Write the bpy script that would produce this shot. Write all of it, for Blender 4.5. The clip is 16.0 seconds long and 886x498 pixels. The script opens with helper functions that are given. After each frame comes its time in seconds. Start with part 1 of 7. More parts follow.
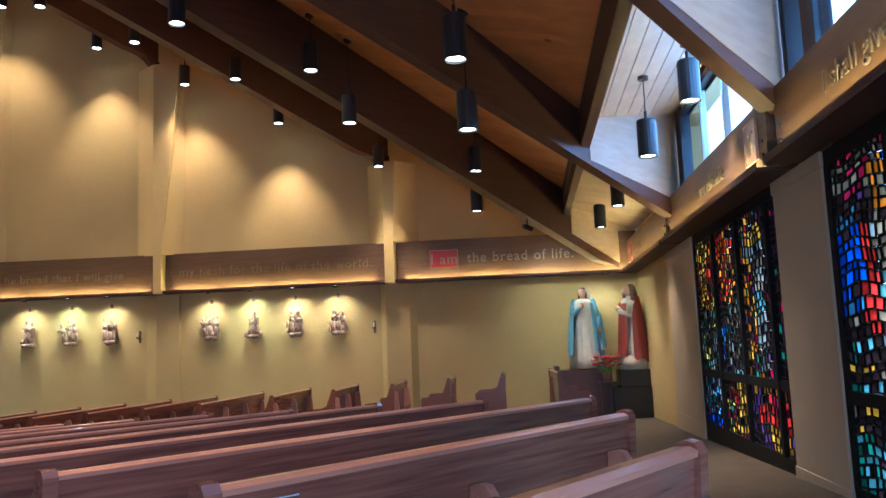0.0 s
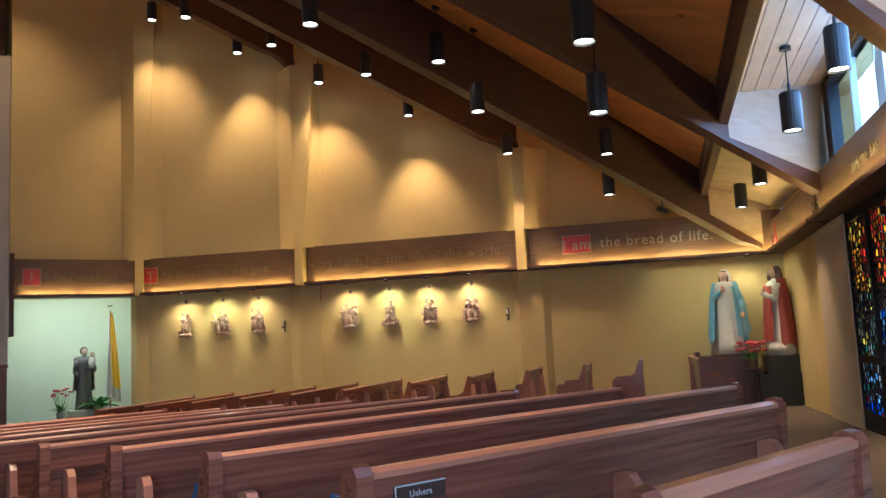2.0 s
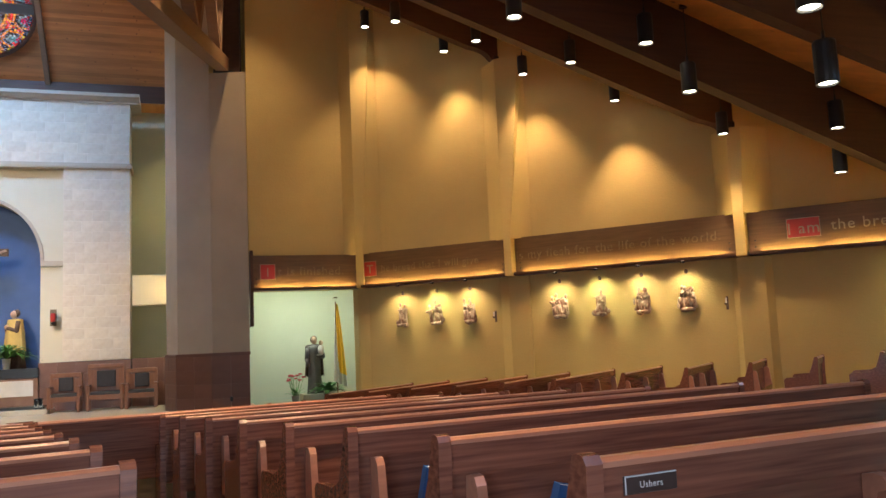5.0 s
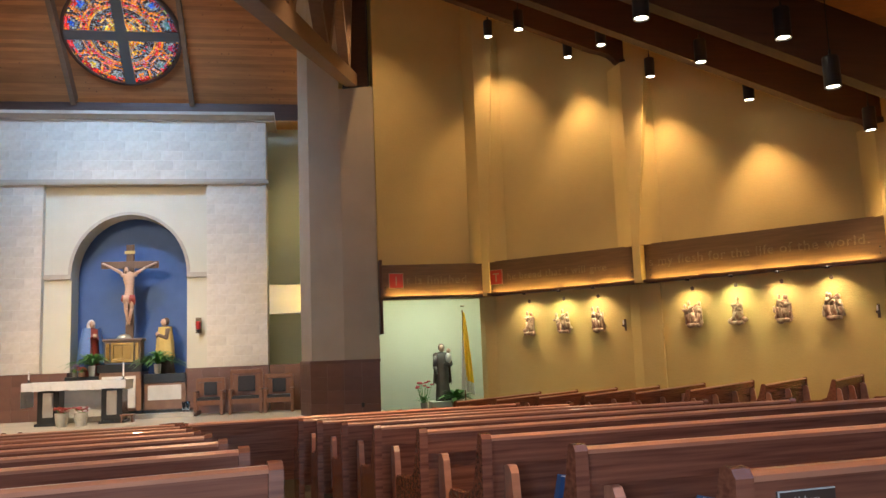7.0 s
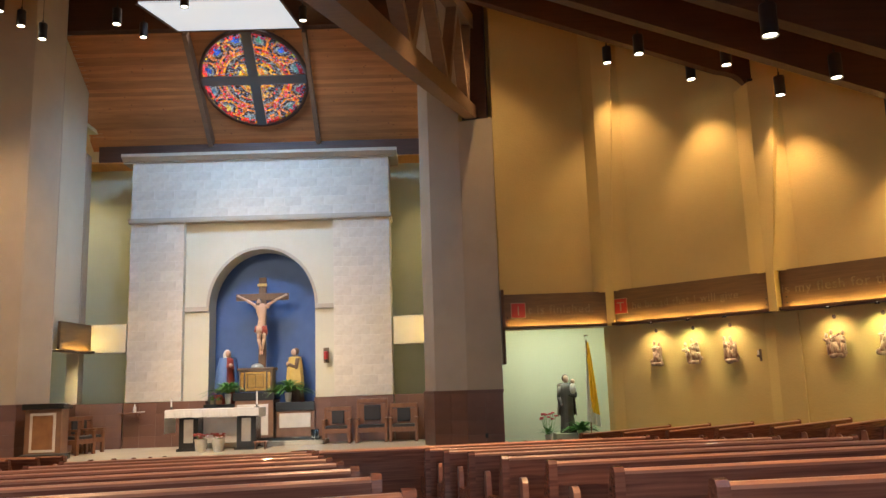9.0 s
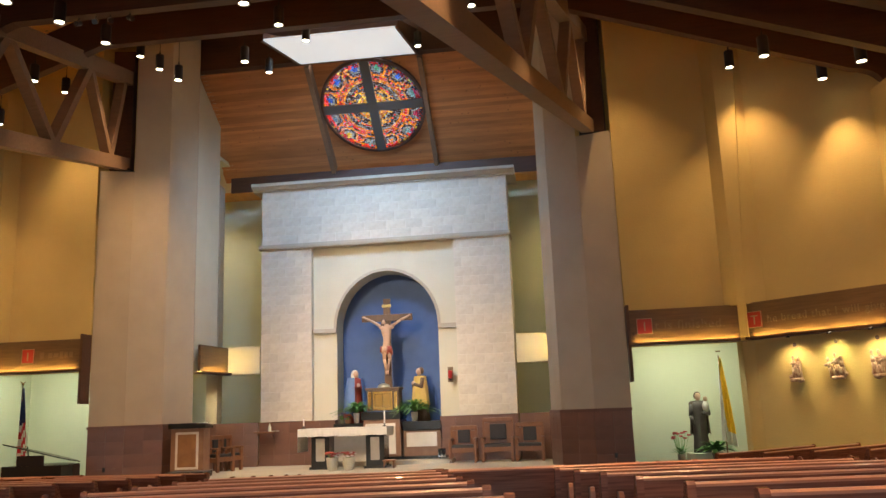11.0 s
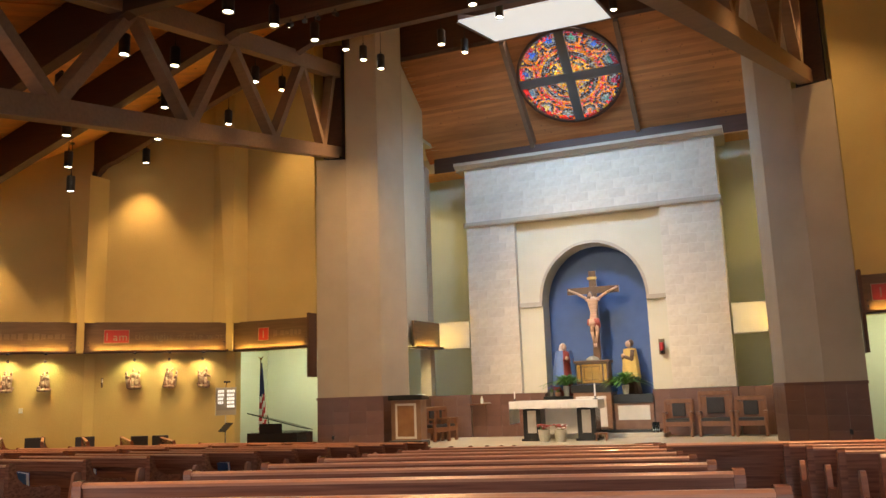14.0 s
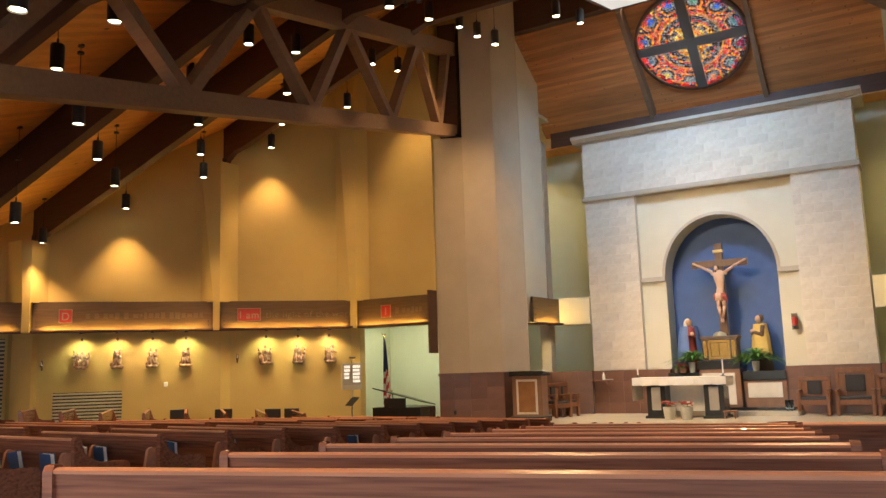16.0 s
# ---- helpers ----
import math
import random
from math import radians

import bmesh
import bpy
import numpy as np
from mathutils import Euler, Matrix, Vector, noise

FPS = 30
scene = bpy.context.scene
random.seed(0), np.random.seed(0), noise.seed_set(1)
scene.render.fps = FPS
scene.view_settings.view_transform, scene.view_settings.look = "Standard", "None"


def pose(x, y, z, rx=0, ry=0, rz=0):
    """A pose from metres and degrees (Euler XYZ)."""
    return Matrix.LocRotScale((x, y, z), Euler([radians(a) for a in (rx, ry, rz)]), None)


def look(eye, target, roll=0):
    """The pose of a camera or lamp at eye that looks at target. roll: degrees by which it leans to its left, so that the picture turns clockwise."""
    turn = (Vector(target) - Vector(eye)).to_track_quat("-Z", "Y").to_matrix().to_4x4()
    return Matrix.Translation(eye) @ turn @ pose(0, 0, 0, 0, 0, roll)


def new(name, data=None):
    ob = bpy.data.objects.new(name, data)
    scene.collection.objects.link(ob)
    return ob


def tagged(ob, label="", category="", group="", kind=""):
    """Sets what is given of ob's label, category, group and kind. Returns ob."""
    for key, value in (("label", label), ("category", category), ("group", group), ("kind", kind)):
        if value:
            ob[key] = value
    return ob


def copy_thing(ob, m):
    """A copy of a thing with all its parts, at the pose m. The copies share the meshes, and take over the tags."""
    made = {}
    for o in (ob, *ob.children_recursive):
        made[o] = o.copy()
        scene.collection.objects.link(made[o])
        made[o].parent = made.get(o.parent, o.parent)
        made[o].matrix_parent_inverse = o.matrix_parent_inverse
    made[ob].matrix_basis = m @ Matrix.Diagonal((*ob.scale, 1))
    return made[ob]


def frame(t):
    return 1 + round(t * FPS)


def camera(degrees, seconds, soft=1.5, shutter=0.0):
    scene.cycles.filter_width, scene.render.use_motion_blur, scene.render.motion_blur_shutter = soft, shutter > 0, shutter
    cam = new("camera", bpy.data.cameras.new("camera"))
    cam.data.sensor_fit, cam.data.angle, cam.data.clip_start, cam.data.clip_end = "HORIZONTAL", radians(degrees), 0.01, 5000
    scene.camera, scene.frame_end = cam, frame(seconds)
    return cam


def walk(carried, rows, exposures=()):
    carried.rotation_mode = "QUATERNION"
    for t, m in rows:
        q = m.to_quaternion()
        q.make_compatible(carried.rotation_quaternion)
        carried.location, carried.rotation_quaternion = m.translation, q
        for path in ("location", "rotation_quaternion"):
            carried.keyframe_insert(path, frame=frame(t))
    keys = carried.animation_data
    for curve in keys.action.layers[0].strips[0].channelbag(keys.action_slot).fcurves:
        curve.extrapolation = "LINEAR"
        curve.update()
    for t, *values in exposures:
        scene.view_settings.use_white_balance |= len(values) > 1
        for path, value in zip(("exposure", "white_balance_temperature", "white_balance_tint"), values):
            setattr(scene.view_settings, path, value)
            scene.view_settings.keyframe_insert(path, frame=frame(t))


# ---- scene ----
cam = camera(57.47, 16.0)
PATH = [
    (0.0, pose(5.391, 0.007, 1.102, 96.842, 2.308, -41.999)),
    (0.5, pose(5.385, 0.004, 1.104, 96.640, 2.514, -39.935)),
    (1.0, pose(5.378, 0.002, 1.105, 96.481, 2.642, -37.612)),
    (1.5, pose(5.372, 0.000, 1.105, 96.402, 2.758, -35.132)),
    (2.0, pose(5.365, -0.001, 1.106, 96.330, 2.756, -32.631)),
    (2.5, pose(5.358, -0.002, 1.106, 96.300, 2.750, -30.134)),
    (3.0, pose(5.351, -0.002, 1.106, 96.251, 2.639, -27.546)),
    (3.5, pose(5.344, -0.003, 1.106, 96.247, 2.584, -25.248)),
    (4.0, pose(5.337, -0.003, 1.106, 96.249, 2.574, -22.786)),
    (6.5, pose(5.301, -0.001, 1.103, 96.826, 2.356, -11.280)),
    (7.0, pose(5.294, -0.000, 1.102, 97.269, 2.211, -9.126)),
    (7.5, pose(5.287, -0.000, 1.101, 97.833, 2.136, -6.923)),
    (8.0, pose(5.280, 0.000, 1.100, 98.429, 2.051, -4.740)),
    (8.5, pose(5.273, -0.000, 1.099, 99.054, 1.928, -2.608)),
    (9.0, pose(5.266, -0.001, 1.098, 99.688, 1.827, -0.581)),
    (11.5, pose(5.234, -0.009, 1.095, 101.414, 2.303, 10.605)),
    (12.0, pose(5.228, -0.012, 1.094, 101.214, 2.531, 13.314)),
    (12.5, pose(5.222, -0.015, 1.094, 100.939, 2.469, 15.821)),
    (13.0, pose(5.216, -0.020, 1.094, 100.620, 2.388, 18.165)),
    (13.5, pose(5.211, -0.025, 1.094, 100.278, 2.218, 20.345)),
    (14.0, pose(5.206, -0.031, 1.095, 99.926, 1.940, 22.513)),
    (14.5, pose(5.201, -0.038, 1.095, 99.516, 1.753, 24.691)),
    (15.0, pose(5.196, -0.045, 1.096, 99.105, 1.618, 26.829)),
    (15.5, pose(5.192, -0.054, 1.097, 98.757, 1.622, 28.874)),
    (16.0, pose(5.188, -0.063, 1.098, 98.526, 1.755, 30.870)),
]
# the clip warms a little as it turns away from the daylit windows
walk(cam, PATH, [(0.0, 1.66, 4500, 9), (2.0, 1.60, 5150, 9), (4.0, 1.54, 5850, 10), (7.0, 1.47, 6350, 10), (9.0, 1.46, 6600, 10), (13.0, 1.52, 7250, 10), (16.0, 1.53, 7450, 10)])

# ---- light ----
world = bpy.data.worlds.new("sky")
scene.world = world
world.use_nodes = True
wn = world.node_tree.nodes
sky = wn.new("ShaderNodeTexSky")
sky.sky_type = "NISHITA"
sky.sun_disc = False
sky.sun_elevation = radians(48.8)
sky.sun_rotation = radians(81)
wn["Background"].inputs["Strength"].default_value = 0.17
world.node_tree.links.new(sky.outputs["Color"], wn["Background"].inputs["Color"])
sun = new("sun", bpy.data.lights.new("sun", "SUN"))
sun.data.energy = 2.5
sun.data.angle = radians(12)
sun.data.color = (1.0, 0.95, 0.88)
sun.matrix_world = look((65, 10, 75), (0, 0, 0))
WARM = (1.0, 0.655, 0.33)
PENDANT_W = 280.0


# ---- materials ----
def material(name, colour, rough=0.6, metal=0.0, second=None, scale=3.0, stretch=(1, 1, 1), bump=0.0, bump_scale=60.0,
             emit=None, power=0.0, spec=0.5, detail=6.0, contrast=0.5, island=0.0, coat=0.0, knots=0.0):
    m = bpy.data.materials.new(name)
    m.use_nodes = True
    t = m.node_tree
    b = t.nodes["Principled BSDF"]
    b.inputs["Roughness"].default_value = rough
    b.inputs["Metallic"].default_value = metal
    b.inputs["Specular IOR Level"].default_value = spec
    b.inputs["Coat Weight"].default_value = coat
    b.inputs["Base Color"].default_value = (*colour, 1)
    co = t.nodes.new("ShaderNodeTexCoord")
    mp = t.nodes.new("ShaderNodeMapping")
    mp.inputs["Scale"].default_value = stretch
    t.links.new(co.outputs["Object"], mp.inputs["Vector"])
    if second:
        n1 = t.nodes.new("ShaderNodeTexNoise")
        n1.inputs["Scale"].default_value = scale
        n1.inputs["Detail"].default_value = detail
        t.links.new(mp.outputs["Vector"], n1.inputs["Vector"])
        rg = t.nodes.new("ShaderNodeMapRange")
        rg.inputs["From Min"].default_value = 0.5 - 0.5 * contrast
        rg.inputs["From Max"].default_value = 0.5 + 0.5 * contrast
        t.links.new(n1.outputs["Fac"], rg.inputs["Value"])
        mx = t.nodes.new("ShaderNodeMix")
        mx.data_type = "RGBA"
        mx.inputs[6].default_value = (*colour, 1)
        mx.inputs[7].default_value = (*second, 1)
        t.links.new(rg.outputs["Result"], mx.inputs[0])
        out = mx.outputs[2]
        if island:
            oi = t.nodes.new("ShaderNodeObjectInfo")
            gi = t.nodes.new("ShaderNodeNewGeometry")
            ad = t.nodes.new("ShaderNodeMath")
            ad.operation = "ADD"
            t.links.new(oi.outputs["Random"], ad.inputs[0])
            t.links.new(gi.outputs["Random Per Island"], ad.inputs[1])
            fr = t.nodes.new("ShaderNodeMath")
            fr.operation = "FRACT"
            t.links.new(ad.outputs[0], fr.inputs[0])
            r2 = t.nodes.new("ShaderNodeMapRange")
            r2.inputs["To Min"].default_value = 1 - island
            r2.inputs["To Max"].default_value = 1 + island
            t.links.new(fr.outputs[0], r2.inputs["Value"])
            hs = t.nodes.new("ShaderNodeHueSaturation")
            t.links.new(out, hs.inputs["Color"])
            t.links.new(r2.outputs["Result"], hs.inputs["Value"])
            out = hs.outputs["Color"]
        if knots:
            vo = t.nodes.new("ShaderNodeTexVoronoi")
            vo.inputs["Scale"].default_value = knots
            m2 = t.nodes.new("ShaderNodeMapping")
            m2.inputs["Scale"].default_value = (1.0, 0.55, 1.0)
            t.links.new(co.outputs["Object"], m2.inputs["Vector"])
            t.links.new(m2.outputs["Vector"], vo.inputs["Vector"])
            r3 = t.nodes.new("ShaderNodeMapRange")
            r3.inputs["From Min"].default_value = 0.05
            r3.inputs["From Max"].default_value = 0.11
            r3.inputs["To Min"].default_value = 0.75
            r3.inputs["To Max"].default_value = 0.0
            t.links.new(vo.outputs["Distance"], r3.inputs["Value"])
            mk = t.nodes.new("ShaderNodeMix")
            mk.data_type = "RGBA"
            mk.inputs[7].default_value = (0.07, 0.03, 0.015, 1)
            t.links.new(out, mk.inputs[6])
            t.links.new(r3.outputs["Result"], mk.inputs[0])
            out = mk.outputs[2]
        t.links.new(out, b.inputs["Base Color"])
    if bump:
        n2 = t.nodes.new("ShaderNodeTexNoise")
        n2.inputs["Scale"].default_value = bump_scale
        n2.inputs["Detail"].default_value = 4
        t.links.new(mp.outputs["Vector"], n2.inputs["Vector"])
        bp = t.nodes.new("ShaderNodeBump")
        bp.inputs["Strength"].default_value = bump
        bp.inputs["Distance"].default_value = 0.02
        t.links.new(n2.outputs["Fac"], bp.inputs["Height"])
        t.links.new(bp.outputs["Normal"], b.inputs["Normal"])
    if emit:
        b.inputs["Emission Color"].default_value = (*emit, 1)
        b.inputs["Emission Strength"].default_value = power
    return m


PLASTER = material("plaster", (0.57, 0.425, 0.165), 0.85, second=(0.515, 0.378, 0.142), scale=1.2, bump=0.25, bump_scale=25)
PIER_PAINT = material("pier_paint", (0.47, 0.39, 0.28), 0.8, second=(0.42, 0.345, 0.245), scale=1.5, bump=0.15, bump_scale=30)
ALCOVE = material("alcove_paint", (0.60, 0.60, 0.44), 0.85, second=(0.56, 0.56, 0.405), scale=1.0, bump=0.1, bump_scale=30)
BEAM = material("beam_wood", (0.090, 0.038, 0.021), 0.55, second=(0.058, 0.024, 0.014), scale=2.0, stretch=(0.6, 12, 12), bump=0.1, bump_scale=8)
TRUSS = material("truss_wood", (0.235, 0.140, 0.085), 0.6, second=(0.18, 0.105, 0.063), scale=2.0, stretch=(1, 8, 8), bump=0.1, bump_scale=8)
DECK = material("deck_wood", (0.82, 0.385, 0.105), 0.5, second=(0.66, 0.285, 0.075), scale=1.6, stretch=(5, 0.6, 5), bump=0.1, bump_scale=6, island=0.12, knots=2.6)
SLOPE_WOOD = material("sloping_ceiling_wood", (0.55, 0.225, 0.080), 0.5, second=(0.38, 0.145, 0.050), scale=1.6, stretch=(0.6, 5, 5), bump=0.1, bump_scale=6, island=0.20, knots=4.2)
BAND = material("band_wood", (0.132, 0.075, 0.036), 0.5, second=(0.085, 0.046, 0.022), scale=2.0, stretch=(1, 1, 14), bump=0.1, bump_scale=8)
PALE_WOOD = material("pale_wood", (0.44, 0.34, 0.25), 0.5, second=(0.35, 0.26, 0.18), scale=1.5, stretch=(2, 2, 10), bump=0.08, bump_scale=8, island=0.1)
PEW = material("pew_wood", (0.27, 0.102, 0.062), 0.24, second=(0.10, 0.035, 0.023), scale=3.0, stretch=(0.7, 12, 18), bump=0.05, bump_scale=10, coat=0.15)
PEW_DARK = material("old_dark_wood", (0.085, 0.033, 0.022), 0.4, second=(0.045, 0.017, 0.012), scale=3.0, stretch=(0.7, 12, 18))
# pew wood made lighter: the caps' highlights are put into the colour
PEW_LIGHTENED = material("lightened_pew_wood", (0.46, 0.20, 0.12), 0.28, second=(0.33, 0.135, 0.082), scale=2.5, stretch=(1, 10, 10), coat=0.25)
WAINSCOT = material("wainscot_wood", (0.16, 0.078, 0.055), 0.45, second=(0.12, 0.056, 0.04), scale=2.0, stretch=(1, 1, 9))
DADO_TILE = material("brown_dado_tile", (0.185, 0.088, 0.060), 0.38, second=(0.13, 0.060, 0.042), scale=2.5, island=0.14)
CARPET = material("carpet", (0.098, 0.074, 0.053), 0.95, second=(0.072, 0.053, 0.038), scale=4.0, bump=0.5, bump_scale=150)
STONE_FLOOR = material("marble_floor", (0.55, 0.50, 0.40), 0.25, second=(0.48, 0.43, 0.34), scale=1.5)
STONE = material("limestone_block", (0.66, 0.585, 0.475), 0.85, second=(0.57, 0.485, 0.38), scale=5.5, contrast=0.35, bump=0.25, bump_scale=34, island=0.055)
MORTAR = material("mortar", (0.69, 0.625, 0.53), 0.9, second=(0.62, 0.55, 0.45), scale=4.0)
CORNICE = material("cornice_paint", (0.46, 0.39, 0.30), 0.7, second=(0.41, 0.34, 0.26), scale=3, bump=0.05)
NICHE = material("niche_paint", (0.60, 0.55, 0.42), 0.8, second=(0.56, 0.51, 0.38), scale=1.5)
NICHE_BLUE = material("blue_paint", (0.070, 0.120, 0.26), 0.75, second=(0.056, 0.10, 0.22), scale=2.0)
BLACK = material("black_metal", (0.012, 0.012, 0.014), 0.4)
MATT_BLACK = material("matt_black_paint", (0.010, 0.010, 0.011), 0.85, spec=0.2)
BLACK_STONE = material("black_granite", (0.018, 0.018, 0.018), 0.25)
LAMP_GLOW = material("lamp_glow", (0.9, 0.85, 0.7), 0.5, emit=(1.0, 0.86, 0.60), power=9)
SKY_GLOW = material("daylight_backdrop", (0.5, 0.6, 0.8), 0.9, emit=(0.42, 0.62, 1.0), power=2.2)
RED = material("red_enamel", (0.42, 0.03, 0.025), 0.4, second=(0.36, 0.025, 0.02), scale=6)
GILT = material("gilt_letter", (0.11, 0.072, 0.040), 0.5, metal=0.2, second=(0.21, 0.155, 0.09), scale=9)
GILT_MID = material("gilt_letter_dull", (0.25, 0.20, 0.14), 0.5, metal=0.2, second=(0.14, 0.10, 0.06), scale=7)
# red enamel paled: the sky's reflection is put into the colour
SKYLIT_RED = material("skylit_enamel", (0.42, 0.27, 0.24), 0.35, second=(0.36, 0.20, 0.18), scale=5)
GILT_WORN = material("worn_letter", (0.15, 0.092, 0.052), 0.6)
GILT_BRIGHT = material("gilt_letter_bright", (0.31, 0.25, 0.17), 0.4, metal=0.2)

def glass_material(name, colour, glow=1.0, spread=1.25, least=0.14):
    m = bpy.data.materials.new(name)
    m.use_nodes = True
    t = m.node_tree
    t.nodes.remove(t.nodes["Principled BSDF"])
    out = t.nodes["Material Output"]
    no = t.nodes.new("ShaderNodeTexNoise")
    no.inputs["Scale"].default_value = 18
    oi = t.nodes.new("ShaderNodeNewGeometry")
    pw = t.nodes.new("ShaderNodeMath")
    pw.operation = "POWER"
    pw.inputs[1].default_value = 1.7
    t.links.new(oi.outputs["Random Per Island"], pw.inputs[0])
    mu = t.nodes.new("ShaderNodeMath")
    mu.operation = "MULTIPLY_ADD"
    mu.inputs[1].default_value = spread
    mu.inputs[2].default_value = least
    t.links.new(pw.outputs[0], mu.inputs[0])
    ad = t.nodes.new("ShaderNodeMath")
    ad.operation = "MULTIPLY_ADD"
    ad.inputs[1].default_value = 0.5
    t.links.new(no.outputs["Fac"], ad.inputs[0])
    t.links.new(mu.outputs[0], ad.inputs[2])
    hs = t.nodes.new("ShaderNodeHueSaturation")
    hs.inputs["Color"].default_value = (*[c * glow for c in colour], 1)
    t.links.new(ad.outputs[0], hs.inputs["Value"])
    tr = t.nodes.new("ShaderNodeBsdfTranslucent")
    tp = t.nodes.new("ShaderNodeBsdfTransparent")
    gl = t.nodes.new("ShaderNodeBsdfGlossy")
    gl.inputs["Roughness"].default_value = 0.15
    t.links.new(hs.outputs["Color"], tr.inputs["Color"])
    t.links.new(hs.outputs["Color"], tp.inputs["Color"])
    a = t.nodes.new("ShaderNodeMixShader")
    a.inputs[0].default_value = 0.12
    t.links.new(tr.outputs[0], a.inputs[1])
    t.links.new(tp.outputs[0], a.inputs[2])
    b = t.nodes.new("ShaderNodeMixShader")
    b.inputs[0].default_value = 0.012
    t.links.new(a.outputs[0], b.inputs[1])
    t.links.new(gl.outputs[0], b.inputs[2])
    t.links.new(b.outputs[0], out.inputs["Surface"])
    return m


GLASS_TINTS = {
    "blue": (0.03, 0.16, 0.95), "sky": (0.25, 0.65, 0.95), "red": (0.98, 0.035, 0.02), "crimson": (0.5, 0.01, 0.06),
    "orange": (1.0, 0.27, 0.006), "amber": (1.0, 0.47, 0.02), "yellow": (1.0, 0.72, 0.06), "white": (0.40, 0.43, 0.36),
    "aqua": (0.35, 0.80, 0.72), "green": (0.10, 0.42, 0.22), "cream": (0.42, 0.31, 0.16), "smoke": (0.07, 0.035, 0.03), "violet": (0.14, 0.05, 0.16)}
GLASS = {k: glass_material("glass_" + k, c, 0.62 if k in ("white", "cream", "aqua", "sky", "blue", "green") else (0.9 if k != "smoke" else 0.5), 1.25, 0.04) for k, c in GLASS_TINTS.items()}
ROSE_GLASS = {k: glass_material("rose_glass_" + k, c, (0.65 if k == "white" else 0.4) if k in ("white", "cream", "sky", "aqua") else (0.7 if k in ("blue", "green") else 0.82), 0.85, 0.10) for k, c in GLASS_TINTS.items()}
GLASS_KEYS = list(GLASS)
CLEAR = bpy.data.materials.new("clear_glass")
CLEAR.use_nodes = True
_b = CLEAR.node_tree.nodes["Principled BSDF"]
_b.inputs["Transmission Weight"].default_value = 1.0
_b.inputs["Roughness"].default_value = 0.02
_b.inputs["IOR"].default_value = 1.1
_b.inputs["Base Color"].default_value = (0.80, 0.90, 1.0, 1)
BLUE_BOOK = material("blue_cloth", (0.03, 0.09, 0.24), 0.5, second=(0.025, 0.075, 0.2), scale=8)
PAPER = material("paper", (0.75, 0.75, 0.72), 0.8)
PEWTER = material("pale_metal", (0.62, 0.62, 0.52), 0.3, metal=0.8, second=(0.40, 0.42, 0.34), scale=9)
BRASS = material("brass", (0.72, 0.46, 0.16), 0.25, metal=1.0, second=(0.60, 0.36, 0.11), scale=6)
CLOTH = material("white_linen", (0.64, 0.62, 0.60), 0.9, second=(0.57, 0.55, 0.53), scale=8, bump=0.1, bump_scale=90)
MARBLE = material("white_marble", (0.70, 0.66, 0.60), 0.3, second=(0.60, 0.56, 0.50), scale=4)
INSET = material("grey_marble", (0.36, 0.33, 0.29), 0.35, second=(0.28, 0.25, 0.22), scale=6)
BROWN_MARBLE = material("brown_marble", (0.27, 0.15, 0.09), 0.3, second=(0.20, 0.10, 0.06), scale=5)
CROSS_WOOD = material("cross_wood", (0.14, 0.07, 0.033), 0.5, second=(0.10, 0.048, 0.022), scale=3, stretch=(8, 8, 1))
OCHRE_MARBLE = material("ochre_marble", (0.34, 0.17, 0.07), 0.35, second=(0.22, 0.10, 0.045), scale=4)
OAK = material("oak", (0.23, 0.095, 0.045), 0.4, second=(0.16, 0.062, 0.028), scale=3, stretch=(8, 8, 1))
LEATHER = material("dark_upholstery", (0.03, 0.026, 0.03), 0.6, second=(0.022, 0.02, 0.022), scale=20)
SKIN = material("painted_skin", (0.52, 0.33, 0.22), 0.55)
IVORY = material("painted_ivory", (0.64, 0.60, 0.53), 0.6, second=(0.56, 0.52, 0.44), scale=8)
MANTLE = material("painted_light_blue", (0.20, 0.42, 0.56), 0.55, second=(0.15, 0.34, 0.47), scale=6)
NAVY = material("painted_blue", (0.10, 0.17, 0.36), 0.55, second=(0.08, 0.14, 0.30), scale=6)
ROSE_RED = material("painted_red", (0.30, 0.05, 0.035), 0.55, second=(0.24, 0.04, 0.028), scale=6)
HEART = material("painted_scarlet", (0.55, 0.09, 0.05), 0.5)
OCHRE = material("painted_ochre", (0.62, 0.43, 0.13), 0.55, second=(0.52, 0.35, 0.10), scale=6)
UMBER = material("painted_umber", (0.14, 0.085, 0.055), 0.6, second=(0.10, 0.06, 0.04), scale=6)
GREY_ROBE = material("painted_grey_brown", (0.12, 0.10, 0.085), 0.6, second=(0.09, 0.075, 0.062), scale=6)
RELIEF = material("painted_relief_stone", (0.50, 0.40, 0.29), 0.6, second=(0.26, 0.12, 0.08), scale=13, contrast=0.35, bump=0.3, bump_scale=25)
LEAF = material("leaf", (0.07, 0.19, 0.035), 0.42, second=(0.11, 0.27, 0.055), scale=20)
PETAL_RED = material("red_petal", (0.42, 0.03, 0.04), 0.6, second=(0.55, 0.08, 0.08), scale=30)
PETAL_WHITE = material("white_petal", (0.75, 0.72, 0.70), 0.6)
PETAL_VIOLET = material("violet_petal", (0.25, 0.14, 0.5), 0.6)
POT = material("stoneware", (0.42, 0.40, 0.34), 0.6, second=(0.36, 0.34, 0.28), scale=10)


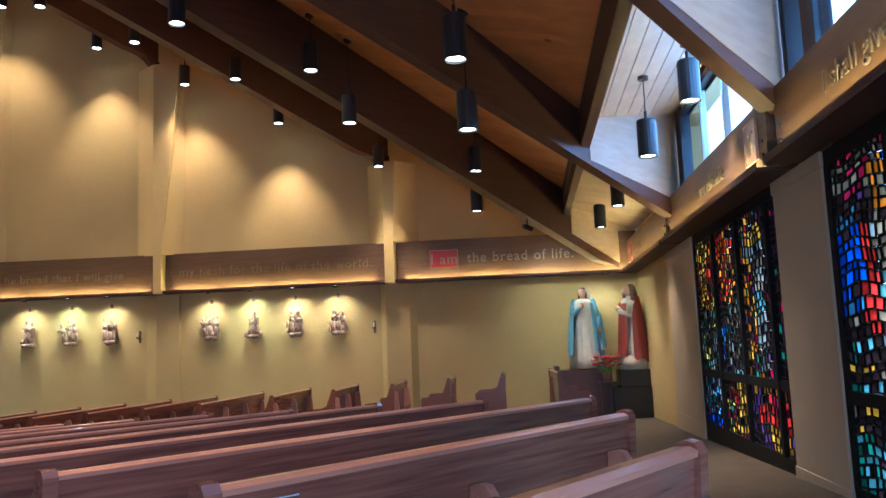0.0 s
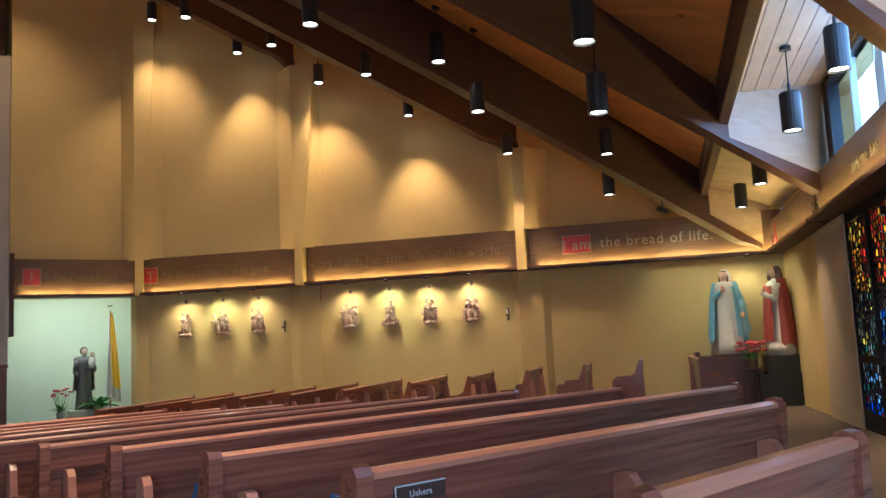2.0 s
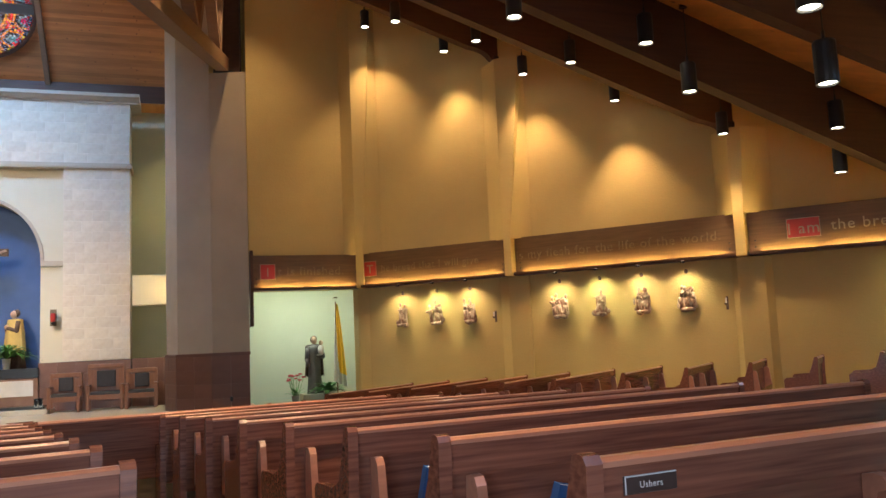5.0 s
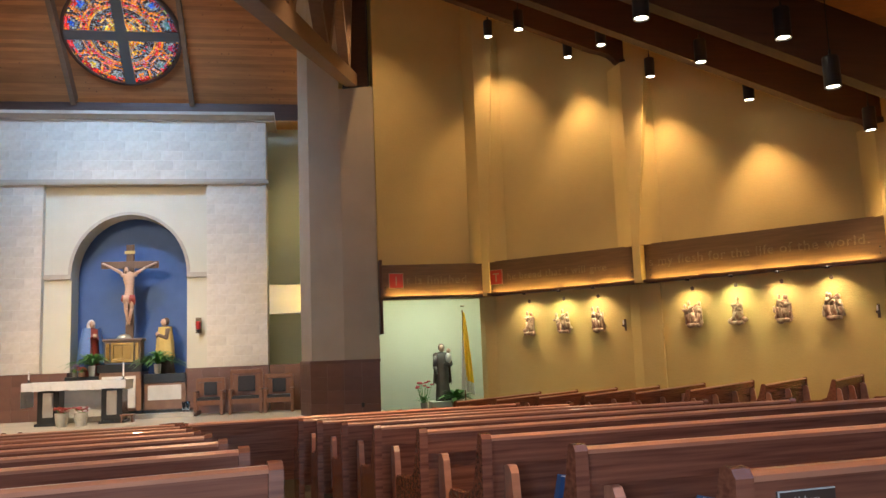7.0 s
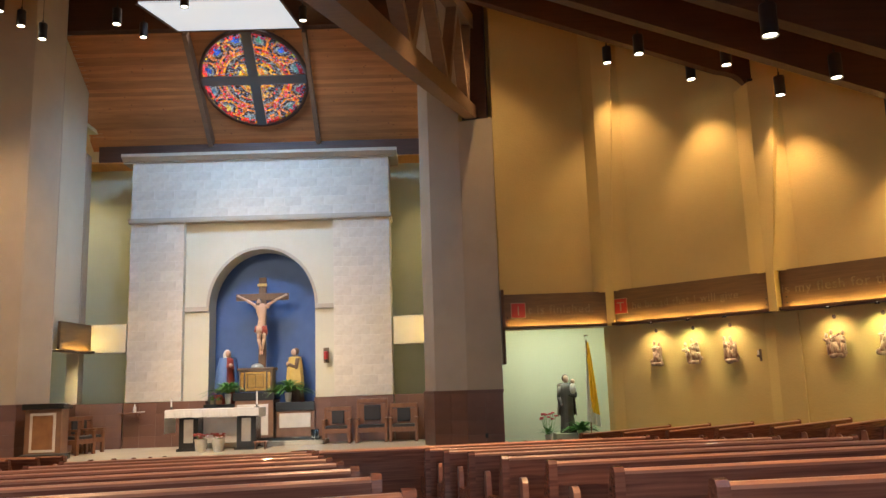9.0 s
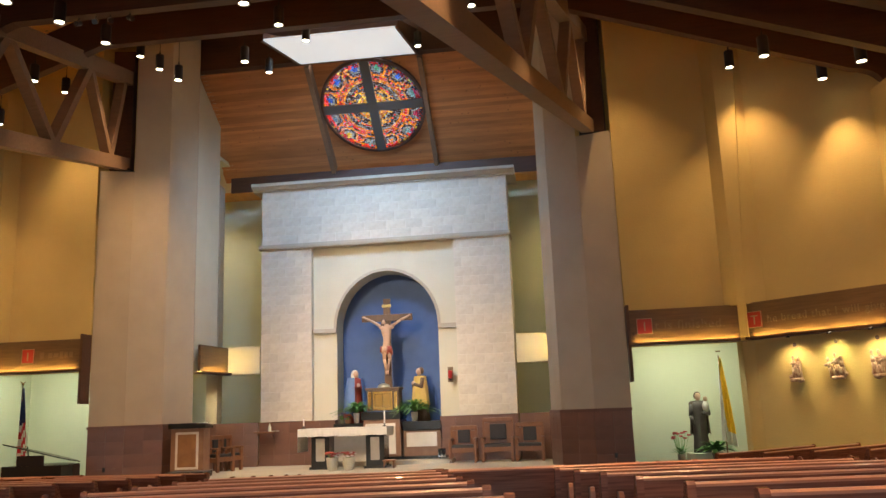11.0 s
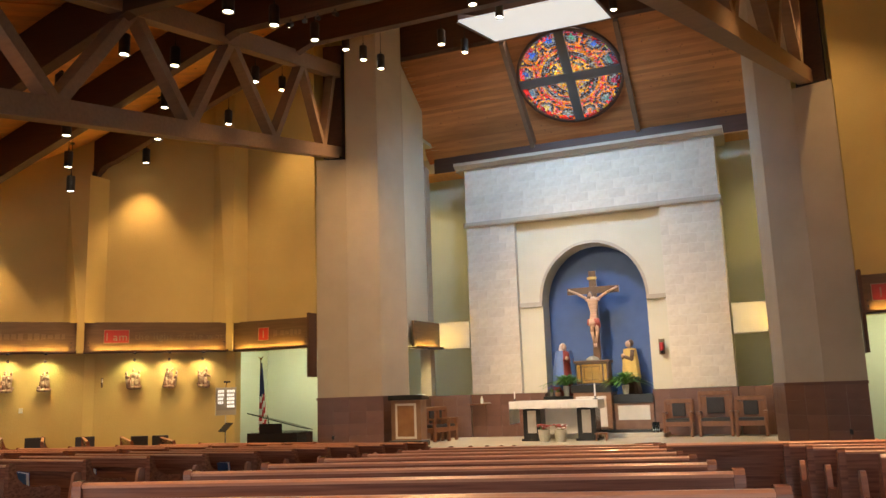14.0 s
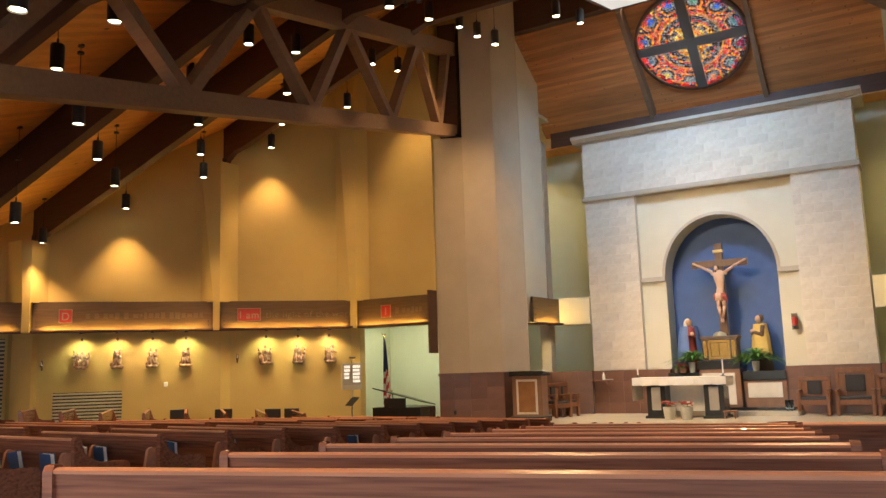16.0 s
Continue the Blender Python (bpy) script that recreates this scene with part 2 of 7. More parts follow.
def cloth_material(name, colour):
    """Thin cloth that lets part of the light through."""
    m = bpy.data.materials.new(name)
    m.use_nodes = True
    t = m.node_tree
    b = t.nodes["Principled BSDF"]
    b.inputs["Base Color"].default_value = (*colour, 1)
    b.inputs["Roughness"].default_value = 0.9
    tr = t.nodes.new("ShaderNodeBsdfTranslucent")
    tr.inputs["Color"].default_value = (*colour, 1)
    mx = t.nodes.new("ShaderNodeMixShader")
    mx.inputs[0].default_value = 0.5
    t.links.new(b.outputs[0], mx.inputs[1])
    t.links.new(tr.outputs[0], mx.inputs[2])
    t.links.new(mx.outputs[0], t.nodes["Material Output"].inputs["Surface"])
    return m


FLAG_YELLOW = cloth_material("yellow_flag_cloth", (0.90, 0.56, 0.05))
FLAG_RED = cloth_material("red_flag_cloth", (0.48, 0.04, 0.045))
FLAG_NAVY = cloth_material("navy_flag_cloth", (0.03, 0.04, 0.12))
FLAG_WHITE = cloth_material("white_flag_cloth", (0.66, 0.63, 0.58))
SHELL_WHITE = material("white_lacquer", (0.72, 0.72, 0.70), 0.5)
STRIP_GLOW = material("strip_light", (0.9, 0.8, 0.6), 0.5, emit=(1.0, 0.68, 0.18), power=27)
# faint emission stands for daylight lying on the skylight well's side
DAY_PANEL = material("skylight_panel_glow", (0.8, 0.85, 0.9), 0.6, emit=(0.80, 0.89, 1.0), power=0.22)
PLATE = material("engraved_plate", (0.055, 0.034, 0.028), 0.35)
LETTER_WHITE = material("white_letter", (0.50, 0.49, 0.47), 0.5)
HYMN_GLOW = material("lit_numeral", (0.9, 0.9, 0.88), 0.5, emit=(1.0, 0.96, 0.88), power=0.35)
VENT = material("painted_vent", (0.50, 0.46, 0.34), 0.6)
VENT_DARK = material("vent_gap", (0.03, 0.028, 0.025), 0.8)


# ---- mesh helpers ----
def box(bm, cx, cy, cz, sx, sy, sz, rz=0.0, bevel=0.0):
    m = Matrix.LocRotScale((cx, cy, cz), Euler((0, 0, rz)), (sx, sy, sz))
    r = bmesh.ops.create_cube(bm, size=1.0, matrix=m)
    if bevel:
        es = {e for v in r["verts"] for e in v.link_edges}
        bmesh.ops.bevel(bm, geom=list(es), offset=bevel, segments=2, affect="EDGES", profile=0.5)
    return bm


def prism(bm, pts, z0, z1):
    """A prism over the plan polygon pts, from z0 to z1; each may be a number or a list with one height a corner."""
    n = len(pts)
    a = z0 if isinstance(z0, (list, tuple)) else [z0] * n
    b = z1 if isinstance(z1, (list, tuple)) else [z1] * n
    lo = [bm.verts.new((p[0], p[1], z)) for p, z in zip(pts, a)]
    hi = [bm.verts.new((p[0], p[1], z)) for p, z in zip(pts, b)]
    fs = [bm.faces.new(lo[::-1]), bm.faces.new(hi)]
    for i in range(n):
        j = (i + 1) % n
        fs.append(bm.faces.new((lo[i], lo[j], hi[j], hi[i])))
    bmesh.ops.recalc_face_normals(bm, faces=fs)
    return bm


def extrude_yz(bm, prof, x0, x1):
    """A profile in (y, z), swept from x0 to x1."""
    a = [bm.verts.new((x0, p[0], p[1])) for p in prof]
    b = [bm.verts.new((x1, p[0], p[1])) for p in prof]
    fs = [bm.faces.new(a), bm.faces.new(b[::-1])]
    n = len(prof)
    for i in range(n):
        j = (i + 1) % n
        fs.append(bm.faces.new((a[j], a[i], b[i], b[j])))
    bmesh.ops.recalc_face_normals(bm, faces=fs)
    return bm


def tube(bm, p, q, r0, r1=None, seg=10, caps=True):
    p, q = Vector(p), Vector(q)
    d = q - p
    m = Matrix.Translation((p + q) / 2) @ d.to_track_quat("Z", "Y").to_matrix().to_4x4()
    bmesh.ops.create_cone(bm, cap_ends=caps, segments=seg, radius1=r0, radius2=r0 if r1 is None else r1, depth=d.length, matrix=m)
    return bm


def lathe(bm, prof, seg=16, at=(0, 0, 0), sx=1.0, sy=1.0):
    rings = []
    for r, z in prof:
        rings.append([bm.verts.new((at[0] + sx * r * math.cos(2 * math.pi * k / seg), at[1] + sy * r * math.sin(2 * math.pi * k / seg), at[2] + z)) for k in range(seg)])
    for a, b in zip(rings, rings[1:]):
        for k in range(seg):
            bm.faces.new((a[k], a[(k + 1) % seg], b[(k + 1) % seg], b[k]))
    bm.faces.new(rings[0][::-1])
    bm.faces.new(rings[-1])
    return bm


def ball(bm, c, r, s=(1, 1, 1), seg=12):
    bmesh.ops.create_uvsphere(bm, u_segments=seg, v_segments=max(6, seg * 2 // 3), radius=r, matrix=Matrix.LocRotScale(c, None, s))
    return bm


def mesh_of(name, bm, mat, smooth=False):
    me = bpy.data.meshes.new(name)
    bm.to_mesh(me)
    bm.free()
    for m in (mat if isinstance(mat, (list, tuple)) else [mat]):
        me.materials.append(m)
    if smooth:
        for p in me.polygons:
            p.use_smooth = True
    return me


def part(name, bm, mat, parent=None, label="", smooth=False):
    ob = new(name, mesh_of(name, bm, mat, smooth))
    if parent is not None:
        ob.parent = parent
    if label:
        ob["label"] = label
    return ob


def thing(name, label, category, m=None, group="", kind=""):
    e = new(name)
    if m is not None:
        e.matrix_world = m
    return tagged(e, label, category, group, kind)


def structure(name, bm, mat, label, category):
    return tagged(part(name, bm, mat), label, category, kind="structure")


# ---- plan ----
A, B, C, D = (9.57, 19.9), (12.4, 17.1), (15.8, 13.3), (19.4, 9.55)
R1 = (6.95, 19.95)
WU = Vector((-0.745, -0.667))            # along the window wall, away from corner D
END = (4.6, -3.7)
BAND0, BAND1 = 2.43, 3.28
EYE_Z = 1.1
SLOPE = 0.345
DEPTH = 1.0
STAGE = -0.40


def kink(y):
    return 4.76 + 0.13 * (y - 13.3)


def centre_z(y):
    return EYE_Z + 7.65 + 0.35 * (y - 13.3)


def beam_z(x, y):
    x = abs(x)
    return centre_z(y) - (SLOPE * (x - kink(y)) if x > kink(y) else 0)


def deck_z(x, y):
    return beam_z(x, y) + DEPTH


def floor_z(y):
    return 0.03 - 0.047 * max(0.0, min(y, 17.0))


def on(p, q, s):
    return (p[0] + (q[0] - p[0]) * s, p[1] + (q[1] - p[1]) * s)


def outward(p, q):
    d = Vector((q[0] - p[0], q[1] - p[1])).normalized()
    return Vector((-d.y, d.x))            # left of the way from p to q


def mir(p):
    return (-p[0], p[1])


# floor: one sheet that falls towards the sanctuary
bm = bmesh.new()
ys = [-6, 0, 4, 8, 12, 17, 30]
rows_ = [[bm.verts.new((x, y, floor_z(y))) for x in (-24, 0, 24)] for y in ys]
for a, b in zip(rows_, rows_[1:]):
    for k in range(2):
        bm.faces.new((a[k], a[k + 1], b[k + 1], b[k]))
structure("floor", bm, CARPET, "brown-grey carpeted floor sloping gently to the altar", "floor")


# walls
def wall(name, p, q, z0, z1, mat, label, thick=0.35, side=1):
    n = outward(p, q) * side * thick
    bm = bmesh.new()
    pts = [p, q, (q[0] + n.x, q[1] + n.y), (p[0] + n.x, p[1] + n.y)]
    zz = z1 if not isinstance(z1, tuple) else [z1[0], z1[1], z1[1], z1[0]]
    prism(bm, pts, z0, zz)
    return structure(name, bm, mat, label, "wall")


def top(p):
    return deck_z(*p) + 0.1


for sgn, sd in ((1, "right"), (-1, "left")):
    f = (lambda p: p) if sgn > 0 else mir
    wall("wall_north_" + sd, f(R1), f(A), BAND0, (top(R1), top(A)), PLASTER, "cream plaster wall above the alcove opening", side=sgn)
    wall("wall_side_front_" + sd, f(A), f(B), -1.2, (top(A), top(B)), PLASTER, "tall cream plaster wall washed by warm spotlights", side=sgn)
    wall("wall_side_middle_" + sd, f(B), f(C), -1.2, (top(B), top(C)), PLASTER, "tall cream plaster wall washed by warm spotlights", side=sgn)
    wall("wall_side_rear_" + sd, f(C), f(D), -1.2, (top(C), top(D) + 0.8), PLASTER, "cream plaster wall below the low end of the roof", side=sgn)
    # alcove behind the opening in the north wall
    bm = bmesh.new()
    x0, x1, y0, y1 = 6.3, 10.4, 20.0, 22.6
    prism(bm, [f((x0, y1)), f((x1, y1)), f((x1, y1 + 0.2)), f((x0, y1 + 0.2))], -1.2, 3.2)
    prism(bm, [f((x1, y0 - 0.6)), f((x1 + 0.2, y0 - 0.6)), f((x1 + 0.2, y1)), f((x1, y1))], -1.2, 3.2)
    prism(bm, [f((x0, y0 + 0.45)), f((x0 + 0.2, y0 + 0.45)), f((x0 + 0.2, y1)), f((x0, y1))], -1.2, 3.2)
    prism(bm, [f((x0, y0 + 0.36)), f((x1, y0 + 0.36)), f((x1, y1)), f((x0, y1))], 3.2, 3.4)
    structure("alcove_" + sd, bm, ALCOVE, "pale green-white painted alcove behind the side opening", "alcove")

bm = bmesh.new()
for x0, x1, z0, z1 in ((-END[0], -3.4, -0.5, 4.6), (3.4, END[0], -0.5, 4.6), (-3.4, 3.4, 2.9, 4.6), (-3.4, 3.4, -0.5, 0.5)):
    box(bm, (x0 + x1) / 2, END[1] - 0.15, (z0 + z1) / 2, x1 - x0, 0.3, z1 - z0)
structure("wall_south", bm, PLASTER, "plain cream rear wall with a wide window", "wall")
# daylight through the wide rear window
la = new("rear_window_light", bpy.data.lights.new("rear_window_light", "AREA"))
la.data.shape, la.data.size, la.data.size_y = "RECTANGLE", 6.6, 2.3
la.data.energy, la.data.color = 120, (0.70, 0.83, 1.0)
la.matrix_world = look((0, END[1] - 0.05, 1.7), (0, 10, 1.2))

# roof deck of narrow boards that run along the nave
HEAD = 2.05                                # how far the dormer header stands inside the window wall


def wall_x(y):
    return D[0] + (y - D[1]) * (WU.x / WU.y)


Y0, Y1 = -4.2, 22.6
OUT = [(9.9, 22.6), (9.95, 20.1), (12.7, 17.4), (16.1, 13.5), (19.9, 9.8)]


def y_far(x):
    for (xa, ya), (xb, yb) in zip(OUT, OUT[1:]):
        if xa <= x <= xb:
            return ya + (yb - ya) * (x - xa) / max(xb - xa, 1e-6)
    return Y1 if x < 9.9 else 9.8


def y_near(x):
    return max(Y0, min(9.8, D[1] + (x + HEAD - D[0]) * (WU.y / WU.x)))


def board(bm, x0, x1, sgn):
    """One board of the deck, bent where it crosses the hip."""
    lo = [(x, y_near(x)) for x in (x0, x1)]
    hi = [(x, y_far(x)) for x in (x0, x1)]
    if hi[0][1] - lo[0][1] < 0.05:
        return
    rows_b = [lo]
    hip = [13.3 + (x - 4.76) / 0.13 for x in (x0, x1)]
    if Y0 + 0.3 < hip[0] < Y1 - 0.3 and Y0 + 0.3 < hip[1] < Y1 - 0.3:
        rows_b.append([(x0, hip[0]), (x1, hip[1])])
    rows_b.append(hi)
    gap = 0.004
    vs = [[bm.verts.new((sgn * (r[0][0] + gap), r[0][1], deck_z(*r[0]))), bm.verts.new((sgn * (r[1][0] - gap), r[1][1], deck_z(*r[1])))] for r in rows_b]
    ups = [[bm.verts.new((v.co.x, v.co.y, v.co.z + 0.05)) for v in pair] for pair in vs]
    for a, b, c, d in zip(vs, vs[1:], ups, ups[1:]):
        bm.faces.new((a[0], a[1], b[1], b[0]))
        for k in (0, 1):
            bm.faces.new((a[k], b[k], d[k], c[k]))


bm = bmesh.new()
for sgn in (1, -1):
    x = 0.0
    while x < 19.8:
        board(bm, x, x + 0.135, sgn)
        x += 0.135
# closed roof skin above the boards
for sgn in (1, -1):
    def g(x, y):
        return (sgn * x, y, deck_z(x, y) + 0.06)

    def hx(y):
        return wall_x(y) - HEAD

    def sheet(pts):
        bm.faces.new([bm.verts.new(p) for p in pts])

    sheet([g(0, Y0), g(kink(Y0), Y0), g(kink(Y1), Y1), g(0, Y1)])
    sheet([g(kink(Y0), Y0), g(hx(Y0), Y0), g(hx(9.8), 9.8), g(kink(9.8), 9.8)])
    sheet([g(kink(9.8), 9.8), g(20.6, 9.8), g(20.6, 10.5), g(12.9, 17.9), g(9.9, 22.7), g(kink(Y1), Y1)])
bmesh.ops.recalc_face_normals(bm, faces=bm.faces[:])
structure("ceiling", bm, DECK, "knotty orange-brown board ceiling between dark beams", "ceiling")


# unseen slab, added to keep the sky from leaking in above the beam
bm = bmesh.new()
box(bm, 0, 19.6, 13.75, 22.0, 6.4, 0.1)
structure("roof_cover", bm, DECK, "unseen slab added above the ceiling to stop sky leaks", "roof")


# dark glued beams across the nave, with curved feet
def long_beam(y, xe, foot, lift=0.0, fall=SLOPE, half=0.11, r=0.55, lead=0.35):
    b = thing("roof_beam", "dark-stained laminated roof beam with curved feet", "beam", group="roof beams")
    bm = bmesh.new()
    k = kink(y)
    under = lambda x: centre_z(y) + lift - fall * (x - k)
    z_r = under(xe - r)
    side = [(xe - r - lead, under(xe - r - lead))]
    for a in (0.35, 0.7, 1.0, 1.3, math.pi / 2):
        side.append((xe - r - lead + (r + 0.05) * math.sin(a), z_r + 0.12 - fall * 0.25 * math.sin(a) - (z_r + 0.12 - fall * 0.25 - foot) * (1 - math.cos(a)) ** 1.4))
    side.append((xe + 0.05, foot))
    low = [(-k, centre_z(y) + lift), (k, centre_z(y) + lift)]
    up = [(xe + 0.05, max(deck_z(xe, y), under(xe) + 0.5)), (k, deck_z(k, y)), (-k, deck_z(k, y)), (-xe - 0.05, max(deck_z(xe, y), under(xe) + 0.5))]
    prof = low + side + up + [(-a, z) for a, z in side[::-1]]
    lo = [bm.verts.new((x, y - half, z)) for x, z in prof]
    hi = [bm.verts.new((x, y + half, z)) for x, z in prof]
    bm.faces.new(lo)
    bm.faces.new(hi[::-1])
    for i in range(len(prof)):
        j = (i + 1) % len(prof)
        bm.faces.new((lo[j], lo[i], hi[i], hi[j]))
    bmesh.ops.recalc_face_normals(bm, faces=bm.faces[:])
    bmesh.ops.triangulate(bm, faces=[q for q in bm.faces if len(q.verts) > 4])
    part("beam_body", bm, BEAM, b)
    for s in (1, -1):
        bm = bmesh.new()
        box(bm, s * (xe - 0.12), y, foot + 0.12, 0.30, 2 * half + 0.04, 0.18, bevel=0.01)
        part("foot_plate", bm, BLACK, b)
    return b


NEAR_BEAMS = ((2.92, 0.08, 0.28), (6.15, -0.28, 0.28))          # place, lift and fall of the two low beams
for y, lift, fall in NEAR_BEAMS:
    long_beam(y, wall_x(y) + 0.05, BAND0 + 0.03, lift, fall, 0.08, 0.30, 0.08)
long_beam(9.8, 19.3, BAND0 + 0.05)
long_beam(13.3, 16.02, 4.95)
long_beam(17.1, 12.66, 7.42)
# short straight beam above the sanctuary step
b = thing("roof_beam", "dark straight roof beam above the sanctuary", "beam", group="roof beams")
bm = bmesh.new()
box(bm, 0, 22.72, 12.62, 13.4, 0.3, 1.6, bevel=0.01)
part("beam_body", bm, BEAM, b)


# trusses that run down from the columns under the hips
def strut(bm, p, q, w, h):
    p, q = Vector(p), Vector(q)
    d = (q - p).normalized()
    side = d.cross(Vector((0, 0, 1))).normalized()
    up = side.cross(d)
    vs = []
    for c in (p, q):
        for a, b_ in ((-1, -1), (1, -1), (1, 1), (-1, 1)):
            vs.append(bm.verts.new(c + side * a * w / 2 + up * b_ * h / 2))
    for f_ in ((0, 1, 2, 3), (7, 6, 5, 4), (0, 4, 5, 1), (1, 5, 6, 2), (2, 6, 7, 3), (3, 7, 4, 0)):
        bm.faces.new([vs[i] for i in f_])
    bmesh.ops.recalc_face_normals(bm, faces=bm.faces[:])


def truss_x(y):
    return 6.47 - 0.1752 * (20.6 - y)


def low_z(y):
    return 8.22 - 0.2365 * (20.5 - y)


def high_z(y):
    return 10.68 - 0.281 * (20.1 - y)


for sgn in (1, -1):
    t_ = thing("roof_truss", "brown-painted timber truss with zigzag webs on a column", "truss", group="roof trusses")
    P = lambda y, z: (sgn * truss_x(y), y, z)
    bm = bmesh.new()
    strut(bm, P(20.55, low_z(20.55)), P(2.2, low_z(2.2)), 0.30, 0.34)
    part("bottom_chord", bm, TRUSS, t_)
    bm = bmesh.new()
    strut(bm, P(20.55, high_z(20.55)), P(2.2, high_z(2.2)), 0.30, 0.40)
    part("top_chord", bm, TRUSS, t_)
    lows = [19.1, 15.85, 12.05, 8.3, 4.6]
    highs = [19.95, 17.6, 13.64, 10.1, 6.35, 2.6]
    for i, y in enumerate(lows):
        for yt in (highs[i], highs[i + 1]):
            bm = bmesh.new()
            strut(bm, P(y, low_z(y) + 0.1), P(yt, high_z(yt) - 0.1), 0.24, 0.20)
            part("web", bm, TRUSS, t_)
    bm = bmesh.new()
    prism(bm, [(sgn * 6.28, 20.42), (sgn * 6.84, 20.3), (sgn * 6.9, 20.62), (sgn * 6.34, 20.74)], 7.95, 11.6)
    part("end_post", bm, BEAM, t_)
    bm = bmesh.new()
    box(bm, sgn * 6.44, 20.4, 7.98, 0.5, 0.4, 0.06)
    part("bearing_plate", bm, BLACK, t_)


# columns at the sanctuary, faceted, with a dark wooden foot
for sgn, sd in ((1, "right"), (-1, "left")):
    q = lambda pts: [(sgn * a, b_) for a, b_ in pts]
    col = tagged(new("column_" + sd), "tall faceted cream-painted column with brown wooden dado", "column", kind="structure")
    bm = bmesh.new()
    prism(bm, q([(6.08, 20.3), (5.29, 20.79), (5.02, 22.0), (5.42, 22.9), (6.08, 22.9)]), 1.0, 13.6)
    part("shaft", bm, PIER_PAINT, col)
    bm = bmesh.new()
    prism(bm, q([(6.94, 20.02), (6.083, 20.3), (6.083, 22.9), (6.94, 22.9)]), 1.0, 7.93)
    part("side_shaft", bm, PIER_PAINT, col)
    bm = bmesh.new()
    prism(bm, q([(7.1, 20.31), (6.96, 20.31), (6.95, 20.64), (6.083, 20.76), (6.083, 22.9), (7.1, 22.9)]), 7.93, 13.4)
    part("upper_shaft", bm, PLASTER, col)
    bm = bmesh.new()
    prism(bm, q([(6.93, 19.99), (6.07, 20.27), (5.26, 20.76), (4.99, 22.0), (5.38, 22.93), (6.93, 22.93)]), -1.0, 0.93)
    part("dado", bm, WAINSCOT, col)
    bm = bmesh.new()
    prism(bm, q([(6.95, 19.97), (6.06, 20.25), (5.24, 20.75), (4.97, 22.0), (5.36, 22.95), (6.95, 22.95)]), 0.93, 1.0)
    part("dado_rail", bm, WAINSCOT, col)
    bm = bmesh.new()
    box(bm, sgn * 6.5, 20.1, -0.1, 0.07, 0.02, 0.11)
    ob = part("socket_plate", bm, BLACK, col)

# tapered pilasters at the wall corners
def pilaster(name, at_, a, c, z_top, sgn, f0, w_low, w_top):
    """Stands at the corner at_ between the walls towards a and towards c; a fin below, widening above the bands."""
    m = mir if sgn < 0 else (lambda p: p)
    at_ = Vector(at_)
    da = (Vector(a) - at_).normalized()
    dc = (Vector(c) - at_).normalized()
    inn = -(outward(a, c))
    along = (dc - da).normalized()
    front = at_ + inn * 0.42 + along * f0
    bm = bmesh.new()
    foot = at_ + along * f0 - inn * 0.1
    low = at_ + along * (f0 - 0.05) + inn * 0.13
    rings = [[(foot, BAND0 - 0.01), (front, BAND0 - 0.01), (front + along * w_low, BAND0 - 0.01), (foot + along * w_low, BAND0 - 0.01)],
             [(foot, BAND1), (front, BAND1), (front + along * w_low, BAND1), (foot + along * w_low, BAND1)]]
    base = [[(at_ + da * 0.1, z), (low, z), (low + along * 0.5, z), (at_ + dc * 0.65, z)] for z in (-1.2, BAND0 - 0.01)]
    up = [[(at_ + da * 0.30, z), (front, z), (front + along * w, z), (at_ + dc * 0.75, z)] for z, w in ((BAND1 - 0.02, w_low), (z_top, w_top))]
    for pair in (base, rings, up):
        lo, hi = [[bm.verts.new((*m(p), z)) for p, z in r] for r in pair]
        for i in range(3):
            bm.faces.new((lo[i], lo[i + 1], hi[i + 1], hi[i]))
        bm.faces.new(lo[::-1])
        bm.faces.new(hi)
    bmesh.ops.recalc_face_normals(bm, faces=bm.faces[:])
    return structure(name, bm, PLASTER, "cream plaster pilaster tapering to a narrow edge", "pilaster")


for sgn, sd in ((1, "right"), (-1, "left")):
    pilaster("pilaster_front_" + sd, A, R1, B, 11.0, sgn, 0.11, 0.18, 0.60)
    pilaster("pilaster_middle_" + sd, B, A, C, 7.42, sgn, 0.22, 0.17, 0.58)
    pilaster("pilaster_rear_" + sd, C, B, D, 4.95, sgn, 0.07, 0.19, 0.27)


# wooden inscription bands with a lit ledge; local x runs to the viewer's right, -y into the room
def wall_frame(p, q):
    d = Vector((q[0] - p[0], q[1] - p[1])).normalized()
    n = Vector((-d.y, d.x))
    return Matrix(((d.x, n.x, 0, p[0]), (d.y, n.y, 0, p[1]), (0, 0, 1, 0), (0, 0, 0, 1)))


def lettering(name, text, size, loc, mat, parent, extrude=0.006, align="LEFT", rot=90):
    cu = bpy.data.curves.new(name, "FONT")
    cu.body = text
    cu.size = size
    cu.extrude = extrude
    cu.align_x = align
    cu.resolution_u = 3
    cu.space_character = 1.12
    ob = new(name, cu)
    cu.materials.append(mat)
    ob.parent = parent
    ob.location = loc
    ob.rotation_euler = (radians(rot), 0, 0)
    return ob


